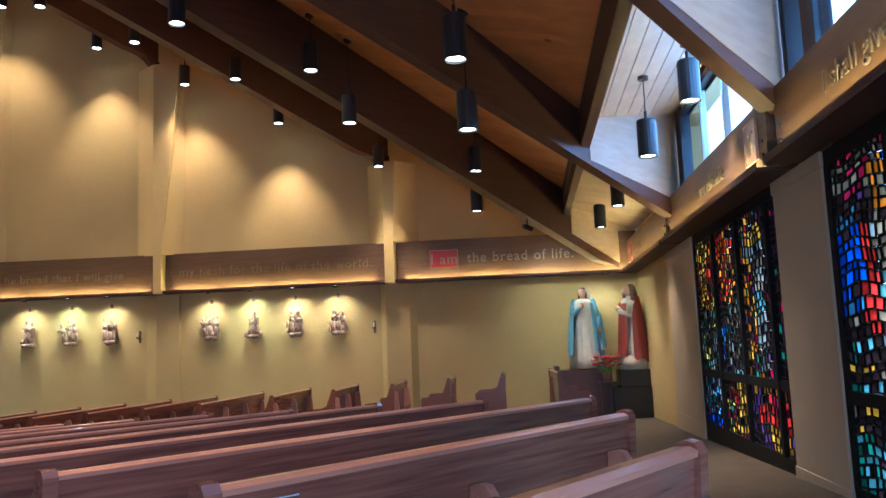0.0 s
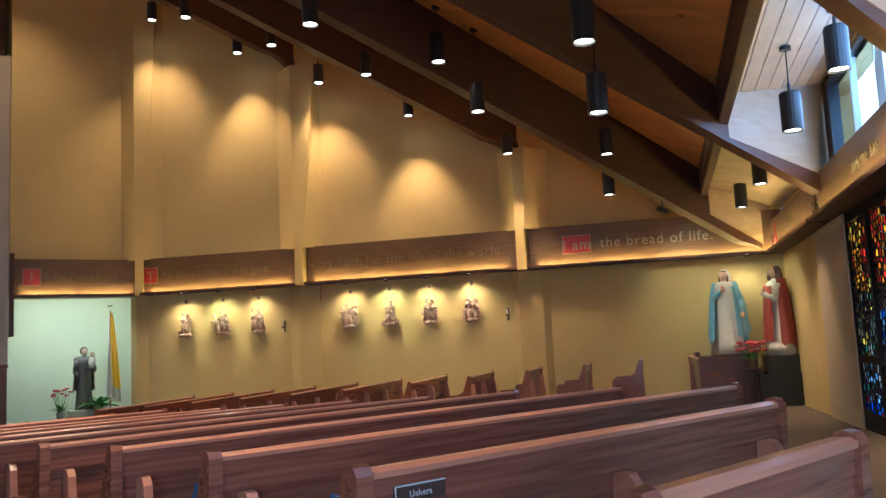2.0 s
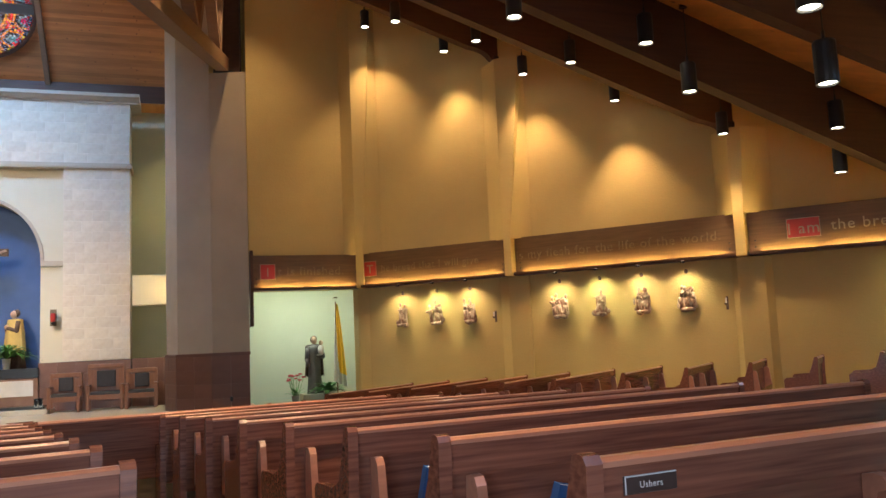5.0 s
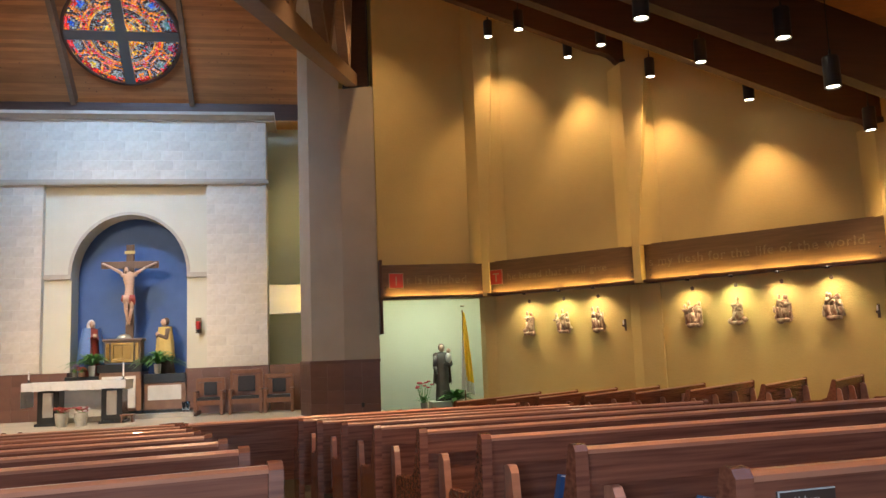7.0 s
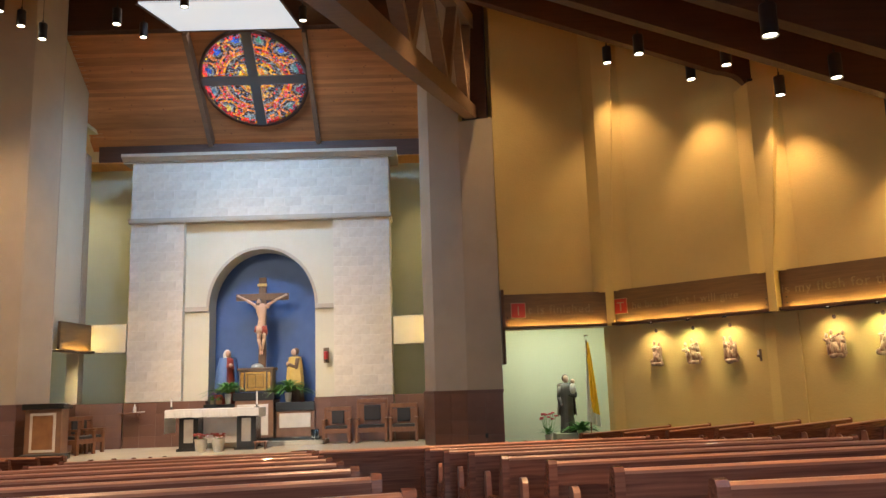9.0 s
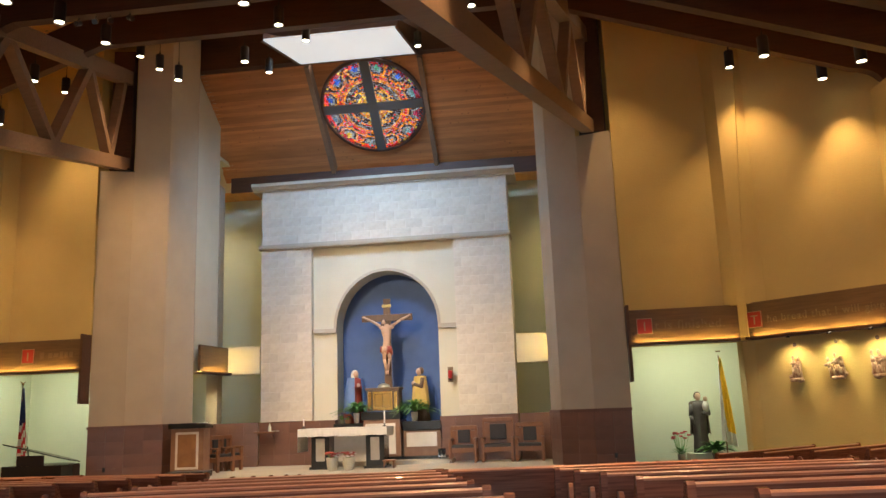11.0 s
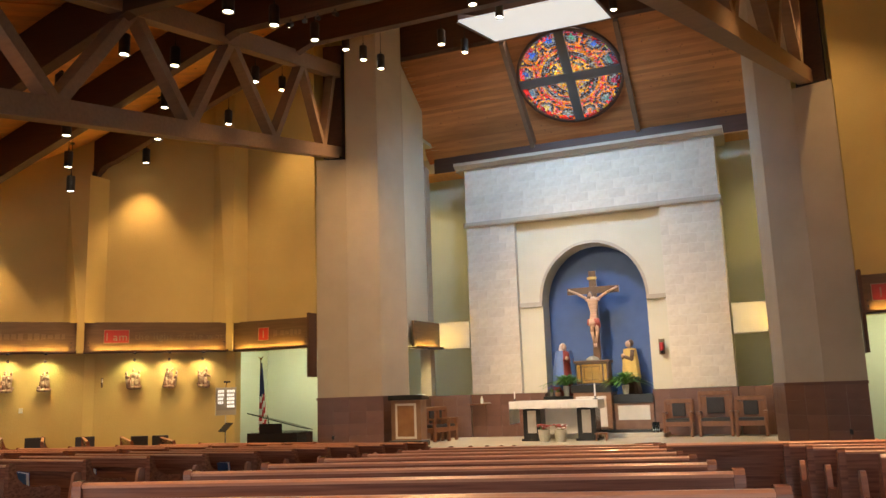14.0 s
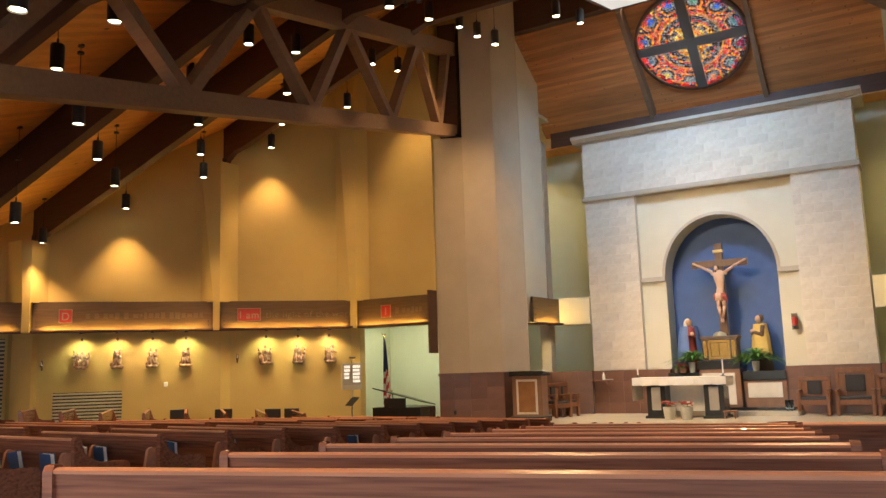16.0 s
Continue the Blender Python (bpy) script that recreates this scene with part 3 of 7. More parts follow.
def band(p, q, s0, s1, label, plaque=None, text="", text_s=0.0, size=0.30, bars=None, ink=None, enamel=None, tall=0.85):
    b = thing("inscription_band", label, "wall band", wall_frame(p, q), "inscription bands")
    mid = BAND0 + 0.025 + tall / 2
    bm = bmesh.new()
    box(bm, (s0 + s1) / 2, -0.16, BAND0 + tall / 2 + 0.03, s1 - s0, 0.08, tall - 0.06, bevel=0.006)
    part("board", bm, BAND, b)
    bm = bmesh.new()
    box(bm, (s0 + s1) / 2, -0.16, BAND0 + 0.015, s1 - s0 + 0.04, 0.32, 0.03)
    box(bm, (s0 + s1) / 2, -0.315, BAND0 + 0.04, s1 - s0 + 0.04, 0.014, 0.05)
    part("ledge", bm, BEAM, b)
    bm = bmesh.new()
    n = max(1, round((s1 - s0) / 1.1))
    w = (s1 - s0 - 0.3) / n
    for i in range(n):
        box(bm, s0 + 0.15 + w * (i + 0.5), -0.275, BAND0 + 0.045, w - 0.12, 0.03, 0.025)
    part("light_strip", bm, STRIP_GLOW, b, "warm strip light behind the ledge")
    for s in (s0 + 0.12, s1 - 0.12):
        for z in (BAND0 + 0.16, BAND0 + 0.28):
            bm = bmesh.new()
            tube(bm, (s, -0.20, z), (s, -0.215, z), 0.018, seg=8)
            part("bolt", bm, BLACK, b)
    if plaque:
        s, w, word = plaque
        bm = bmesh.new()
        box(bm, s + w / 2, -0.21, mid, w, 0.02, 0.37, bevel=0.004)
        pl = part("plaque", bm, enamel or RED, b, "red enamel plaque with sky reflection painted in, thin gilt border" if enamel else "red enamel plaque with a thin gilt border")
        bm = bmesh.new()
        for cx, cz, sx, sz in ((s + w / 2, mid + 0.18, w, 0.012), (s + w / 2, mid - 0.18, w, 0.012), (s + 0.006, mid, 0.012, 0.36), (s + w - 0.006, mid, 0.012, 0.36)):
            box(bm, cx, -0.224, cz, sx, 0.008, sz)
        part("border", bm, GILT_BRIGHT, pl)
        lettering("initial", word, 0.30, (s + w * 0.5, -0.226, mid - 0.11), GILT_BRIGHT, pl, align="CENTER")
    if text:
        lettering("lettering", text, size, (text_s, -0.206, mid - 0.09), ink or GILT, b)
    if bars:
        bm = bmesh.new()
        x = bars[0]
        rnd = random.Random(int(bars[0] * 100))
        while x < bars[1]:
            w = rnd.uniform(0.07, 0.14)
            box(bm, x + w / 2, -0.203, mid, w, 0.008, rnd.choice((0.10, 0.14, 0.18)))
            x += w + rnd.choice((0.04, 0.04, 0.12))
        part("worn_lettering", bm, GILT_WORN, b)["kind"] = "stuff"
    return b


LAB = "brown wooden band with carved gilt lettering above a lit ledge"
LEN2, LEN3, LEN4 = (Vector(B) - Vector(A)).length, (Vector(C) - Vector(B)).length, (Vector(D) - Vector(C)).length
band(R1, A, 0.03, 2.70, LAB, (0.24, 0.36, "I"), "t is finished.", 0.66, 0.29)
band(A, B, 0.30, LEN2 + 0.20, LAB, (0.36, 0.36, "T"), "he bread that I will give", 0.84, 0.24)
band(B, C, 0.41, LEN3 + 0.05, LAB, None, "is my flesh for the life of the world.", 0.42, 0.27)
band(C, D, 0.28, LEN4, LAB, (0.98, 0.58, "I am"), "the bread of life.", 1.74, 0.285, ink=GILT_BRIGHT)
band(mir(A), mir(R1), -0.08, 2.55, LAB, (0.85, 0.34, "I"), bars=(1.35, 2.3))
band(mir(B), mir(A), -0.20, LEN2 - 0.31, LAB, (0.30, 0.66, "I am"), "the light of the world", 1.10, 0.27)
band(mir(C), mir(B), -0.05, LEN3 - 0.41, LAB, (0.62, 0.34, "D"), bars=(1.3, 4.4))
band(mir(D), mir(C), 0.0, LEN4 - 0.28, LAB)

# boards that close the bands beside the columns
for sgn in (1, -1):
    bm = bmesh.new()
    box(bm, sgn * 6.98, 19.8, 2.49, 0.07, 0.42, 1.80, bevel=0.005)
    tagged(part("end_board", bm, BEAM), "narrow dark board hanging beside the alcove opening", "board", "end boards")


# ---- window wall with stained glass, clerestory and dormers ----
LW = (Vector(END) - Vector(D)).length
WF = wall_frame(D, END)
WFM = Matrix.Diagonal((-1, 1, 1, 1))
DORM0, DORM1 = 3.87, 4.30


def placed(bm, sgn):
    """Moves a mesh from the window wall's own frame into the world, on either side."""
    bmesh.ops.transform(bm, matrix=(WF if sgn > 0 else WFM @ WF), verts=bm.verts[:])
    if sgn < 0:
        bmesh.ops.reverse_faces(bm, faces=bm.faces[:])
    return bm


for sgn, sd in ((1, "right"), (-1, "left")):
    bm = bmesh.new()
    box(bm, 2.6, 0.15, 0.7, 5.2, 0.3, 3.6)
    if sgn < 0:
        box(bm, LW / 2 + 2.6, 0.15, 0.7, LW - 5.2, 0.3, 3.6)
        box(bm, LW / 2, 0.15, 3.7, LW, 0.3, 0.9)
    top = 0.58 if sgn > 0 else 0.76
    box(bm, LW / 2, 0.20, BAND0 + top / 2, LW, 0.3, top)
    box(bm, 2.6, 0.22, 3.7, 5.2, 0.3, 1.1)
    box(bm, LW / 2, 0.15, 4.33, LW + 1.0, 0.3, 0.5)
    structure("wall_east_" + sd, placed(bm, sgn), PLASTER, "cream plaster wall beside and above the stained glass", "wall")
    bm = bmesh.new()

    def plank(corners):
        vs = [bm.verts.new(c) for c in corners]
        ws = [bm.verts.new(v.co + Vector((0, 0, 0.06))) for v in vs]
        bm.faces.new(vs)
        for i in range(4):
            bm.faces.new((vs[i], ws[i], ws[(i + 1) % 4], vs[(i + 1) % 4]))

    # boards along the wall above the clerestory
    rise = (DORM1 - DORM0) / 1.49
    for i in range(8):
        o0, o1 = 0.12 - 0.186 * i - 0.005, 0.12 - 0.186 * (i + 1) + 0.005
        plank([(5.0, o1, DORM1 - rise * (0.12 - o1)), (LW + 1, o1, DORM1 - rise * (0.12 - o1)), (LW + 1, o0, DORM1 - rise * (0.12 - o0)), (5.0, o0, DORM1 - rise * (0.12 - o0))])
    # the corner bay has no clerestory: its boards run down to the band
    s = -2.2
    while s < 4.95:
        plank([(s + 0.004, -1.37, 3.66), (s + 0.136, -1.37, 3.66), (s + 0.136, 0.06, BAND1 + 0.06), (s + 0.004, 0.06, BAND1 + 0.06)])
        s += 0.14
    for s0, s1, z0, z1 in ((5.0, LW + 1.2, DORM0 + 0.05, DORM1 + 0.09), (-2.3, 5.0, 3.72, BAND1 + 0.12)):
        bm.faces.new([bm.verts.new(c) for c in ((s0, -1.5, z0), (s1, -1.5, z0), (s1, 0.3, z1), (s0, 0.3, z1))])
    bmesh.ops.recalc_face_normals(bm, faces=bm.faces[:])
    structure("ceiling_dormer_" + sd, placed(bm, sgn), PALE_WOOD, "pale board ceiling of the dormer above the clerestory", "ceiling")
    bm = bmesh.new()
    box(bm, LW / 2 - 1.0, -1.43, 3.96, LW + 2.0, 0.12, 0.94, bevel=0.008)
    structure("trim_header_" + sd, placed(bm, sgn), BEAM, "dark wooden header along the dormers", "header")
    # cheeks reach down over the beam sides; pale wood stands for daylight there
    for yb, lift, fall in NEAR_BEAMS + ((9.8, 0.0, SLOPE),):
        bm = bmesh.new()
        xa, xb = wall_x(yb) - HEAD - 0.1, wall_x(yb) + 0.15
        if yb > 9:
            za, zb_ = beam_z(xa, yb) + 0.18, beam_z(xb, yb) + 0.18
        else:
            za, zb_ = [centre_z(yb) + lift + 0.06 - fall * (x - kink(yb)) for x in (xa, xb - 0.5)]
            zb_ = max(zb_, BAND0 + 0.5)
        f_ = lambda x, y, z: bm.verts.new((sgn * x, y, z))
        for yy in (yb - 0.13, yb + 0.13) if yb > 9 else (yb - 0.087, yb + 0.087):
            bm.faces.new([f_(xa, yy, za), f_(xb, yy, zb_), f_(xb, yy, 4.45), f_(xa, yy, 4.45)])
        bmesh.ops.bridge_loops(bm, edges=bm.edges[:])
        bmesh.ops.recalc_face_normals(bm, faces=bm.faces[:])
        structure("trim_cheek_" + sd, bm, PALE_WOOD, "wooden dormer cheek, its pale wood painting daylight onto the beam side", "panel")

# piers of the window wall
for s0, s1, o, post in ((3.79, 5.78, -0.06, 5.47), (9.47, 10.67, -0.06, 10.70), (14.9, 15.8, 0.18, 15.4)):
    bm = bmesh.new()
    box(bm, (s0 + s1) / 2, 0.1 - o / 2, 0.97, s1 - s0, 0.4 + o, 2.9, bevel=0.01)
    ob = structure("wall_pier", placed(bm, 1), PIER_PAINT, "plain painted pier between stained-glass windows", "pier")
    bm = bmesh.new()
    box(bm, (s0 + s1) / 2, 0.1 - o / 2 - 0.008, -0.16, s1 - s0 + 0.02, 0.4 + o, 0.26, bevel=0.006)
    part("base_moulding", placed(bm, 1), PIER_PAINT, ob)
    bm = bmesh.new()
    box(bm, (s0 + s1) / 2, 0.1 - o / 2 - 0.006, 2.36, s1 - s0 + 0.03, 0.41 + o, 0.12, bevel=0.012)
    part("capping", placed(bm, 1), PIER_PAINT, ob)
    bm = bmesh.new()
    box(bm, post, 0.02, 3.36, 0.36, 0.10, 1.9, bevel=0.01)
    part("upper_post", placed(bm, 1), BEAM, ob, "dark wooden post between the clerestory windows")
bm = bmesh.new()
for c_, w_, z0, z1 in ((15.95, 0.3, -0.7, 2.5), (19.75, 0.5, -0.7, 2.5), (17.8, 3.4, -0.7, 0.1), (17.8, 3.4, 2.3, 2.5)):
    box(bm, c_, 0.15, (z0 + z1) / 2, w_, 0.3, z1 - z0)
structure("wall_east_rear", placed(bm, 1), PLASTER, "plain plaster wall with a wide glazed opening", "wall")
# daylight through the glazed opening in the rear corner
la = new("side_door_daylight", bpy.data.lights.new("side_door_daylight", "AREA"))
la.data.shape, la.data.size, la.data.size_y = "RECTANGLE", 3.3, 2.1
la.data.energy, la.data.color = 40, (0.64, 0.80, 1.0)
at_ = Vector((D[0] + WU.x * 17.8, D[1] + WU.y * 17.8, 1.2))
la.matrix_world = look(tuple(at_), (at_.x - 0.667, at_.y + 0.745, 1.2))

LABW = "brown wooden band with carved lettering above the stained glass"
band(D, END, 0.05, 4.95, LABW, (0.6, 0.36, "I"), bars=(1.2, 2.2), tall=0.62)
band(D, END, 5.1, 10.0, LABW, (9.40, 0.36, "T"), "and the life.", 7.30, 0.23, ink=GILT_MID, enamel=SKYLIT_RED, tall=0.62)
band(D, END, 10.25, 15.0, LABW, None, "I shall give", 11.32, 0.215, ink=GILT_MID, tall=0.62)


def pane_colour(kind, u, v, rnd):
    """Colours of the two picture windows; u across, v up, both from 0 to 1."""
    k = rnd.random()
    dark = "smoke" if k < 0.75 else rnd.choice(("violet", "crimson", "green"))
    if kind == "crucifixion":
        if v < 0.30:
            if u < 0.24:
                return ("blue" if v < 0.10 else rnd.choice(("white", "sky", "smoke"))) if k < 0.75 else dark
            if u < 0.34:
                return "yellow" if k < 0.45 and v < 0.26 else dark
            if 0.38 < u < 0.48:
                return "crimson" if v < 0.06 else ("amber" if k < 0.85 else "yellow")
            if 0.50 < u < 0.64:
                return "amber" if v > 0.25 and k < 0.6 else ("red" if abs(v - 0.17) < 0.05 and u > 0.57 else rnd.choice(("violet", "violet", "smoke")))
            if u < 0.76:
                return rnd.choice(("amber", "orange", "amber")) if v < 0.12 or v > 0.24 else rnd.choice(("red", "crimson", "red"))
            return rnd.choice(("crimson", "smoke", "violet", "crimson"))
        if ((u - 0.62) / 0.055) ** 2 + ((v - 0.865) / 0.055) ** 2 < 1:
            return "amber"
        if abs(v - 0.775 - abs(u - 0.625) * 0.55) < 0.024 and 0.51 < u < 0.745:
            return "white"
        if abs(u - 0.635) < 0.035 and 0.34 < v < 0.77:
            return "aqua" if 0.54 < v < 0.64 else ("white" if v < 0.54 else rnd.choice(("cream", "white", "cream")))
        if ((u - 0.90) / 0.05) ** 2 + ((v - 0.56) / 0.05) ** 2 < 1:
            return "amber"
        if u > 0.80:
            if v > 0.86:
                return rnd.choice(("white", "smoke", "smoke"))
            if 0.70 < v <= 0.86:
                return rnd.choice(("red", "orange", "red"))
            return "white" if 0.44 < v < 0.50 and k < 0.7 else dark
        if u < 0.23:
            if v > 0.58:
                return rnd.choice(("amber", "orange", "yellow")) if 0.05 < u < 0.14 or k < 0.4 else ("red" if k < 0.75 else "smoke")
            return rnd.choice(("white", "cream", "green", "white", "yellow")) if k < 0.65 else "smoke"
        if u < 0.49:
            if v > 0.62:
                return rnd.choice(("orange", "red", "red", "amber")) if (u < 0.43 and k < 0.88) else "smoke"
            if u < 0.31:
                return rnd.choice(("blue", "blue", "sky")) if v < 0.52 else "smoke"
            if abs(v - 0.50) < 0.03:
                return "aqua"
            return rnd.choice(("aqua", "white", "cream")) if 0.33 < u < 0.46 and k < 0.6 else "smoke"
        return rnd.choice(("orange", "amber")) if abs(u - 0.56) < 0.06 and k < 0.45 else dark
    # the raising figure with blue and red robes
    u = min(u * 1.2, 3.0 - u * 3.0)
    if v < 0.30:
        if v > 0.21:
            return rnd.choice(("cream", "amber", "smoke"))
        return rnd.choice(("green", "aqua", "green", "smoke"))
    if ((u - 0.25) / 0.055) ** 2 + ((v - 0.845) / 0.065) ** 2 < 1:
        return "orange" if ((u - 0.25) / 0.03) ** 2 + ((v - 0.845) / 0.035) ** 2 > 1 else "cream"
    if 0.02 < u < 0.14 and 0.53 < v < 0.80:
        return "sky" if v > 0.76 else ("blue" if k < 0.93 else "sky")
    if 0.14 <= u < 0.205 and 0.46 < v < 0.76:
        return "red" if k < 0.9 else "crimson"
    if 0.205 <= u < 0.31 and 0.36 < v < 0.79:
        return rnd.choice(("cream", "cream", "white")) if v > 0.63 else (rnd.choice(("aqua", "white")) if v > 0.57 else rnd.choice(("cream", "white")))
    if 0.31 <= u < 0.40 and v > 0.45:
        return rnd.choice(("cream", "amber", "cream")) if v > 0.74 else rnd.choice(("red", "crimson", "red"))
    if v > 0.84:
        return rnd.choice(("blue", "smoke")) if u > 0.28 else rnd.choice(("cream", "crimson", "cream", "smoke"))
    if 0.33 < v < 0.40:
        return rnd.choice(("yellow", "cream", "amber")) if k < 0.7 else "smoke"
    if v < 0.46:
        return rnd.choice(("green", "aqua", "smoke"))
    return rnd.choice(("blue", "cream", "violet")) if k < 0.2 else "smoke"


def leaded_cell(bm_l, bm_g, x0, x1, z0, z1, col, lead):
    g = lead / 2
    o = [(x0, z0), (x1, z0), (x1, z1), (x0, z1)]
    i_ = [(x0 + g, z0 + g), (x1 - g, z0 + g), (x1 - g, z1 - g), (x0 + g, z1 - g)]
    def bent(a, c):
        return a + 0.020 * math.sin(9 * c + 4 * a), c + 0.024 * math.sin(8 * a + 1.3 * math.sin(5 * c))

    o = [bent(a, c) for a, c in o]
    i_ = [bent(a, c) for a, c in i_]
    vo = [bm_l.verts.new((a, -0.012, c)) for a, c in o]
    vi = [bm_l.verts.new((a, -0.012, c)) for a, c in i_]
    vb = [bm_l.verts.new((a, 0.012, c)) for a, c in i_]
    for k in range(4):
        n = (k + 1) % 4
        bm_l.faces.new((vo[k], vo[n], vi[n], vi[k]))
        bm_l.faces.new((vi[k], vi[n], vb[n], vb[k]))
    f_ = bm_g.faces.new([bm_g.verts.new((a, 0.0, c)) for a, c in i_])
    f_.material_index = GLASS_KEYS.index(col)


def stained_window(name, s0, s1, kind, n_lights, seed):
    rnd = random.Random(seed)
    w = tagged(new(name), "tall leaded stained-glass window in a black steel frame", "window", kind="structure")
    w.matrix_world = WF
    zb0, zt, tr = -0.12, BAND0 - 0.01, 0.63
    bar = 0.075
    bm = bmesh.new()
    for cx, cz, sx, sz in (((s0 + s1) / 2, zb0 - 0.14, s1 - s0, 0.52), ((s0 + s1) / 2, zt - 0.06, s1 - s0, 0.12), (s0 + 0.05, (zb0 + zt) / 2, 0.1, zt - zb0 - 0.24), (s1 - 0.05, (zb0 + zt) / 2, 0.1, zt - zb0 - 0.24)):
        box(bm, cx, 0.045, cz, sx, 0.13, sz)
    part("window_frame", bm, MATT_BLACK, w)
    lw = (s1 - s0 - 0.2) / n_lights
    bm = bmesh.new()
    box(bm, (s0 + s1) / 2, 0.03, tr, s1 - s0 - 0.2, 0.13, 0.09)
    part("transom", bm, MATT_BLACK, w)
    for i in range(1, n_lights):
        bm = bmesh.new()
        box(bm, s0 + 0.1 + lw * i, 0.02, (zb0 + zt) / 2, bar, 0.14, zt - zb0 - 0.24)
        part("mullion", bm, MATT_BLACK, w)
    for i in range(n_lights):
        for za, zc in ((zb0 + 0.12, tr - 0.055), (tr + 0.055, zt - 0.12)):
            x0, x1 = s0 + 0.1 + lw * i + (bar / 2 if i else 0), s0 + 0.1 + lw * (i + 1) - (bar / 2 if i < n_lights - 1 else 0)
            bl, bg = bmesh.new(), bmesh.new()
            x0, x1, za, zc = x0 - 0.022, x1 + 0.022, za - 0.026, zc + 0.026
            z = za
            while z < zc - 0.02:
                h = rnd.uniform(0.05, 0.10)
                if zc - z - h < 0.05:
                    h = zc - z
                x = x0
                while x < x1 - 0.01:
                    d = rnd.uniform(0.07, 0.15)
                    if x1 - x - d < 0.08:
                        d = x1 - x
                    u, v = (x + d / 2 - s0) / (s1 - s0), (z + h / 2 - zb0) / (zt - zb0)
                    leaded_cell(bl, bg, x, x + d, z, z + h, pane_colour(kind, u, v, rnd) if rnd.random() < 0.92 else "smoke", rnd.uniform(0.010, 0.022))
                    x += d
                z += h
            pn = part("leaded_panel", bl, MATT_BLACK, w)
            g_ = part("glass_pieces", bg, [GLASS[k] for k in GLASS_KEYS], pn, "coloured glass pieces between lead lines")
            g_["kind"] = "stuff"
    return w


stained_window("window_1", 5.76, 10.36, "crucifixion", 4, 3)
stained_window("window_2", 10.66, 14.9, "robes", 4, 8)


def clerestory(name, s0, s1, n):
    w = tagged(new(name), "row of clear clerestory panes in slim dark frames", "window", kind="structure")
    w.matrix_world = WF
    z0, z1 = BAND0 + 0.58, 4.14
    bm = bmesh.new()
    for cx, cz, sx, sz in (((s0 + s1) / 2, z0 + 0.03, s1 - s0, 0.06), ((s0 + s1) / 2, z1 - 0.03, s1 - s0, 0.06), (s0 + 0.05, (z0 + z1) / 2, 0.1, z1 - z0 - 0.12), (s1 - 0.05, (z0 + z1) / 2, 0.1, z1 - z0 - 0.12)):
        box(bm, cx, 0.01, cz, sx, 0.14, sz)
    part("window_frame", bm, BLACK, w)
    lw = (s1 - s0 - 0.2) / n
    for i in range(n):
        bm = bmesh.new()
        box(bm, s0 + 0.1 + lw * (i + 0.5), 0.01, (z0 + z1) / 2, lw - 0.02, 0.012, z1 - z0 - 0.13)
        p_ = part("pane", bm, CLEAR, w)
        p_.visible_shadow = False
        if i:
            bm = bmesh.new()
            box(bm, s0 + 0.1 + lw * i, 0.01, (z0 + z1) / 2, 0.035, 0.08, z1 - z0 - 0.12)
            part("glazing_bar", bm, SHELL_WHITE, w)


clerestory("window_3", 5.70, 10.25, 4)
clerestory("window_4", 10.78, 15.2, 4)
clerestory("window_5", 15.3, 19.4, 4)
# skylight from the clerestory openings, splayed a little towards the nave
for s, turn, watt in ((8.0, 17, 19), (12.9, 33, 12)):
    la = new("clerestory_daylight", bpy.data.lights.new("clerestory_daylight", "AREA"))
    la.data.shape, la.data.size, la.data.size_y = "RECTANGLE", 4.2, 0.62
    la.data.energy, la.data.color = watt, (0.36, 0.62, 1.0)
    at_ = Vector((D[0] + WU.x * s - 0.667 * 0.03, D[1] + WU.y * s + 0.745 * 0.03, 3.70))
    a = radians(131.8 - turn)
    la.matrix_world = look(tuple(at_), (at_.x + 5 * math.cos(a), at_.y + 5 * math.sin(a), at_.z + 0.2))

# ---- sanctuary ----
bm = bmesh.new()
prism(bm, [(-7.5, 19.2), (-5.5, 18.4), (-3.0, 17.9), (3.0, 17.9), (5.5, 18.4), (7.5, 19.2), (7.5, 27), (-7.5, 27)], -1.2, STAGE - 0.15)
structure("floor_sanctuary_step", bm, CARPET, "carpeted lower step in front of the sanctuary", "step")
bm = bmesh.new()
prism(bm, [(-7.2, 20.2), (-5.2, 19.4), (-2.8, 18.9), (2.8, 18.9), (5.2, 19.4), (7.2, 20.2), (7.2, 27), (-7.2, 27)], STAGE - 0.15, STAGE)
structure("floor_sanctuary", bm, STONE_FLOOR, "pale polished stone sanctuary floor", "floor")

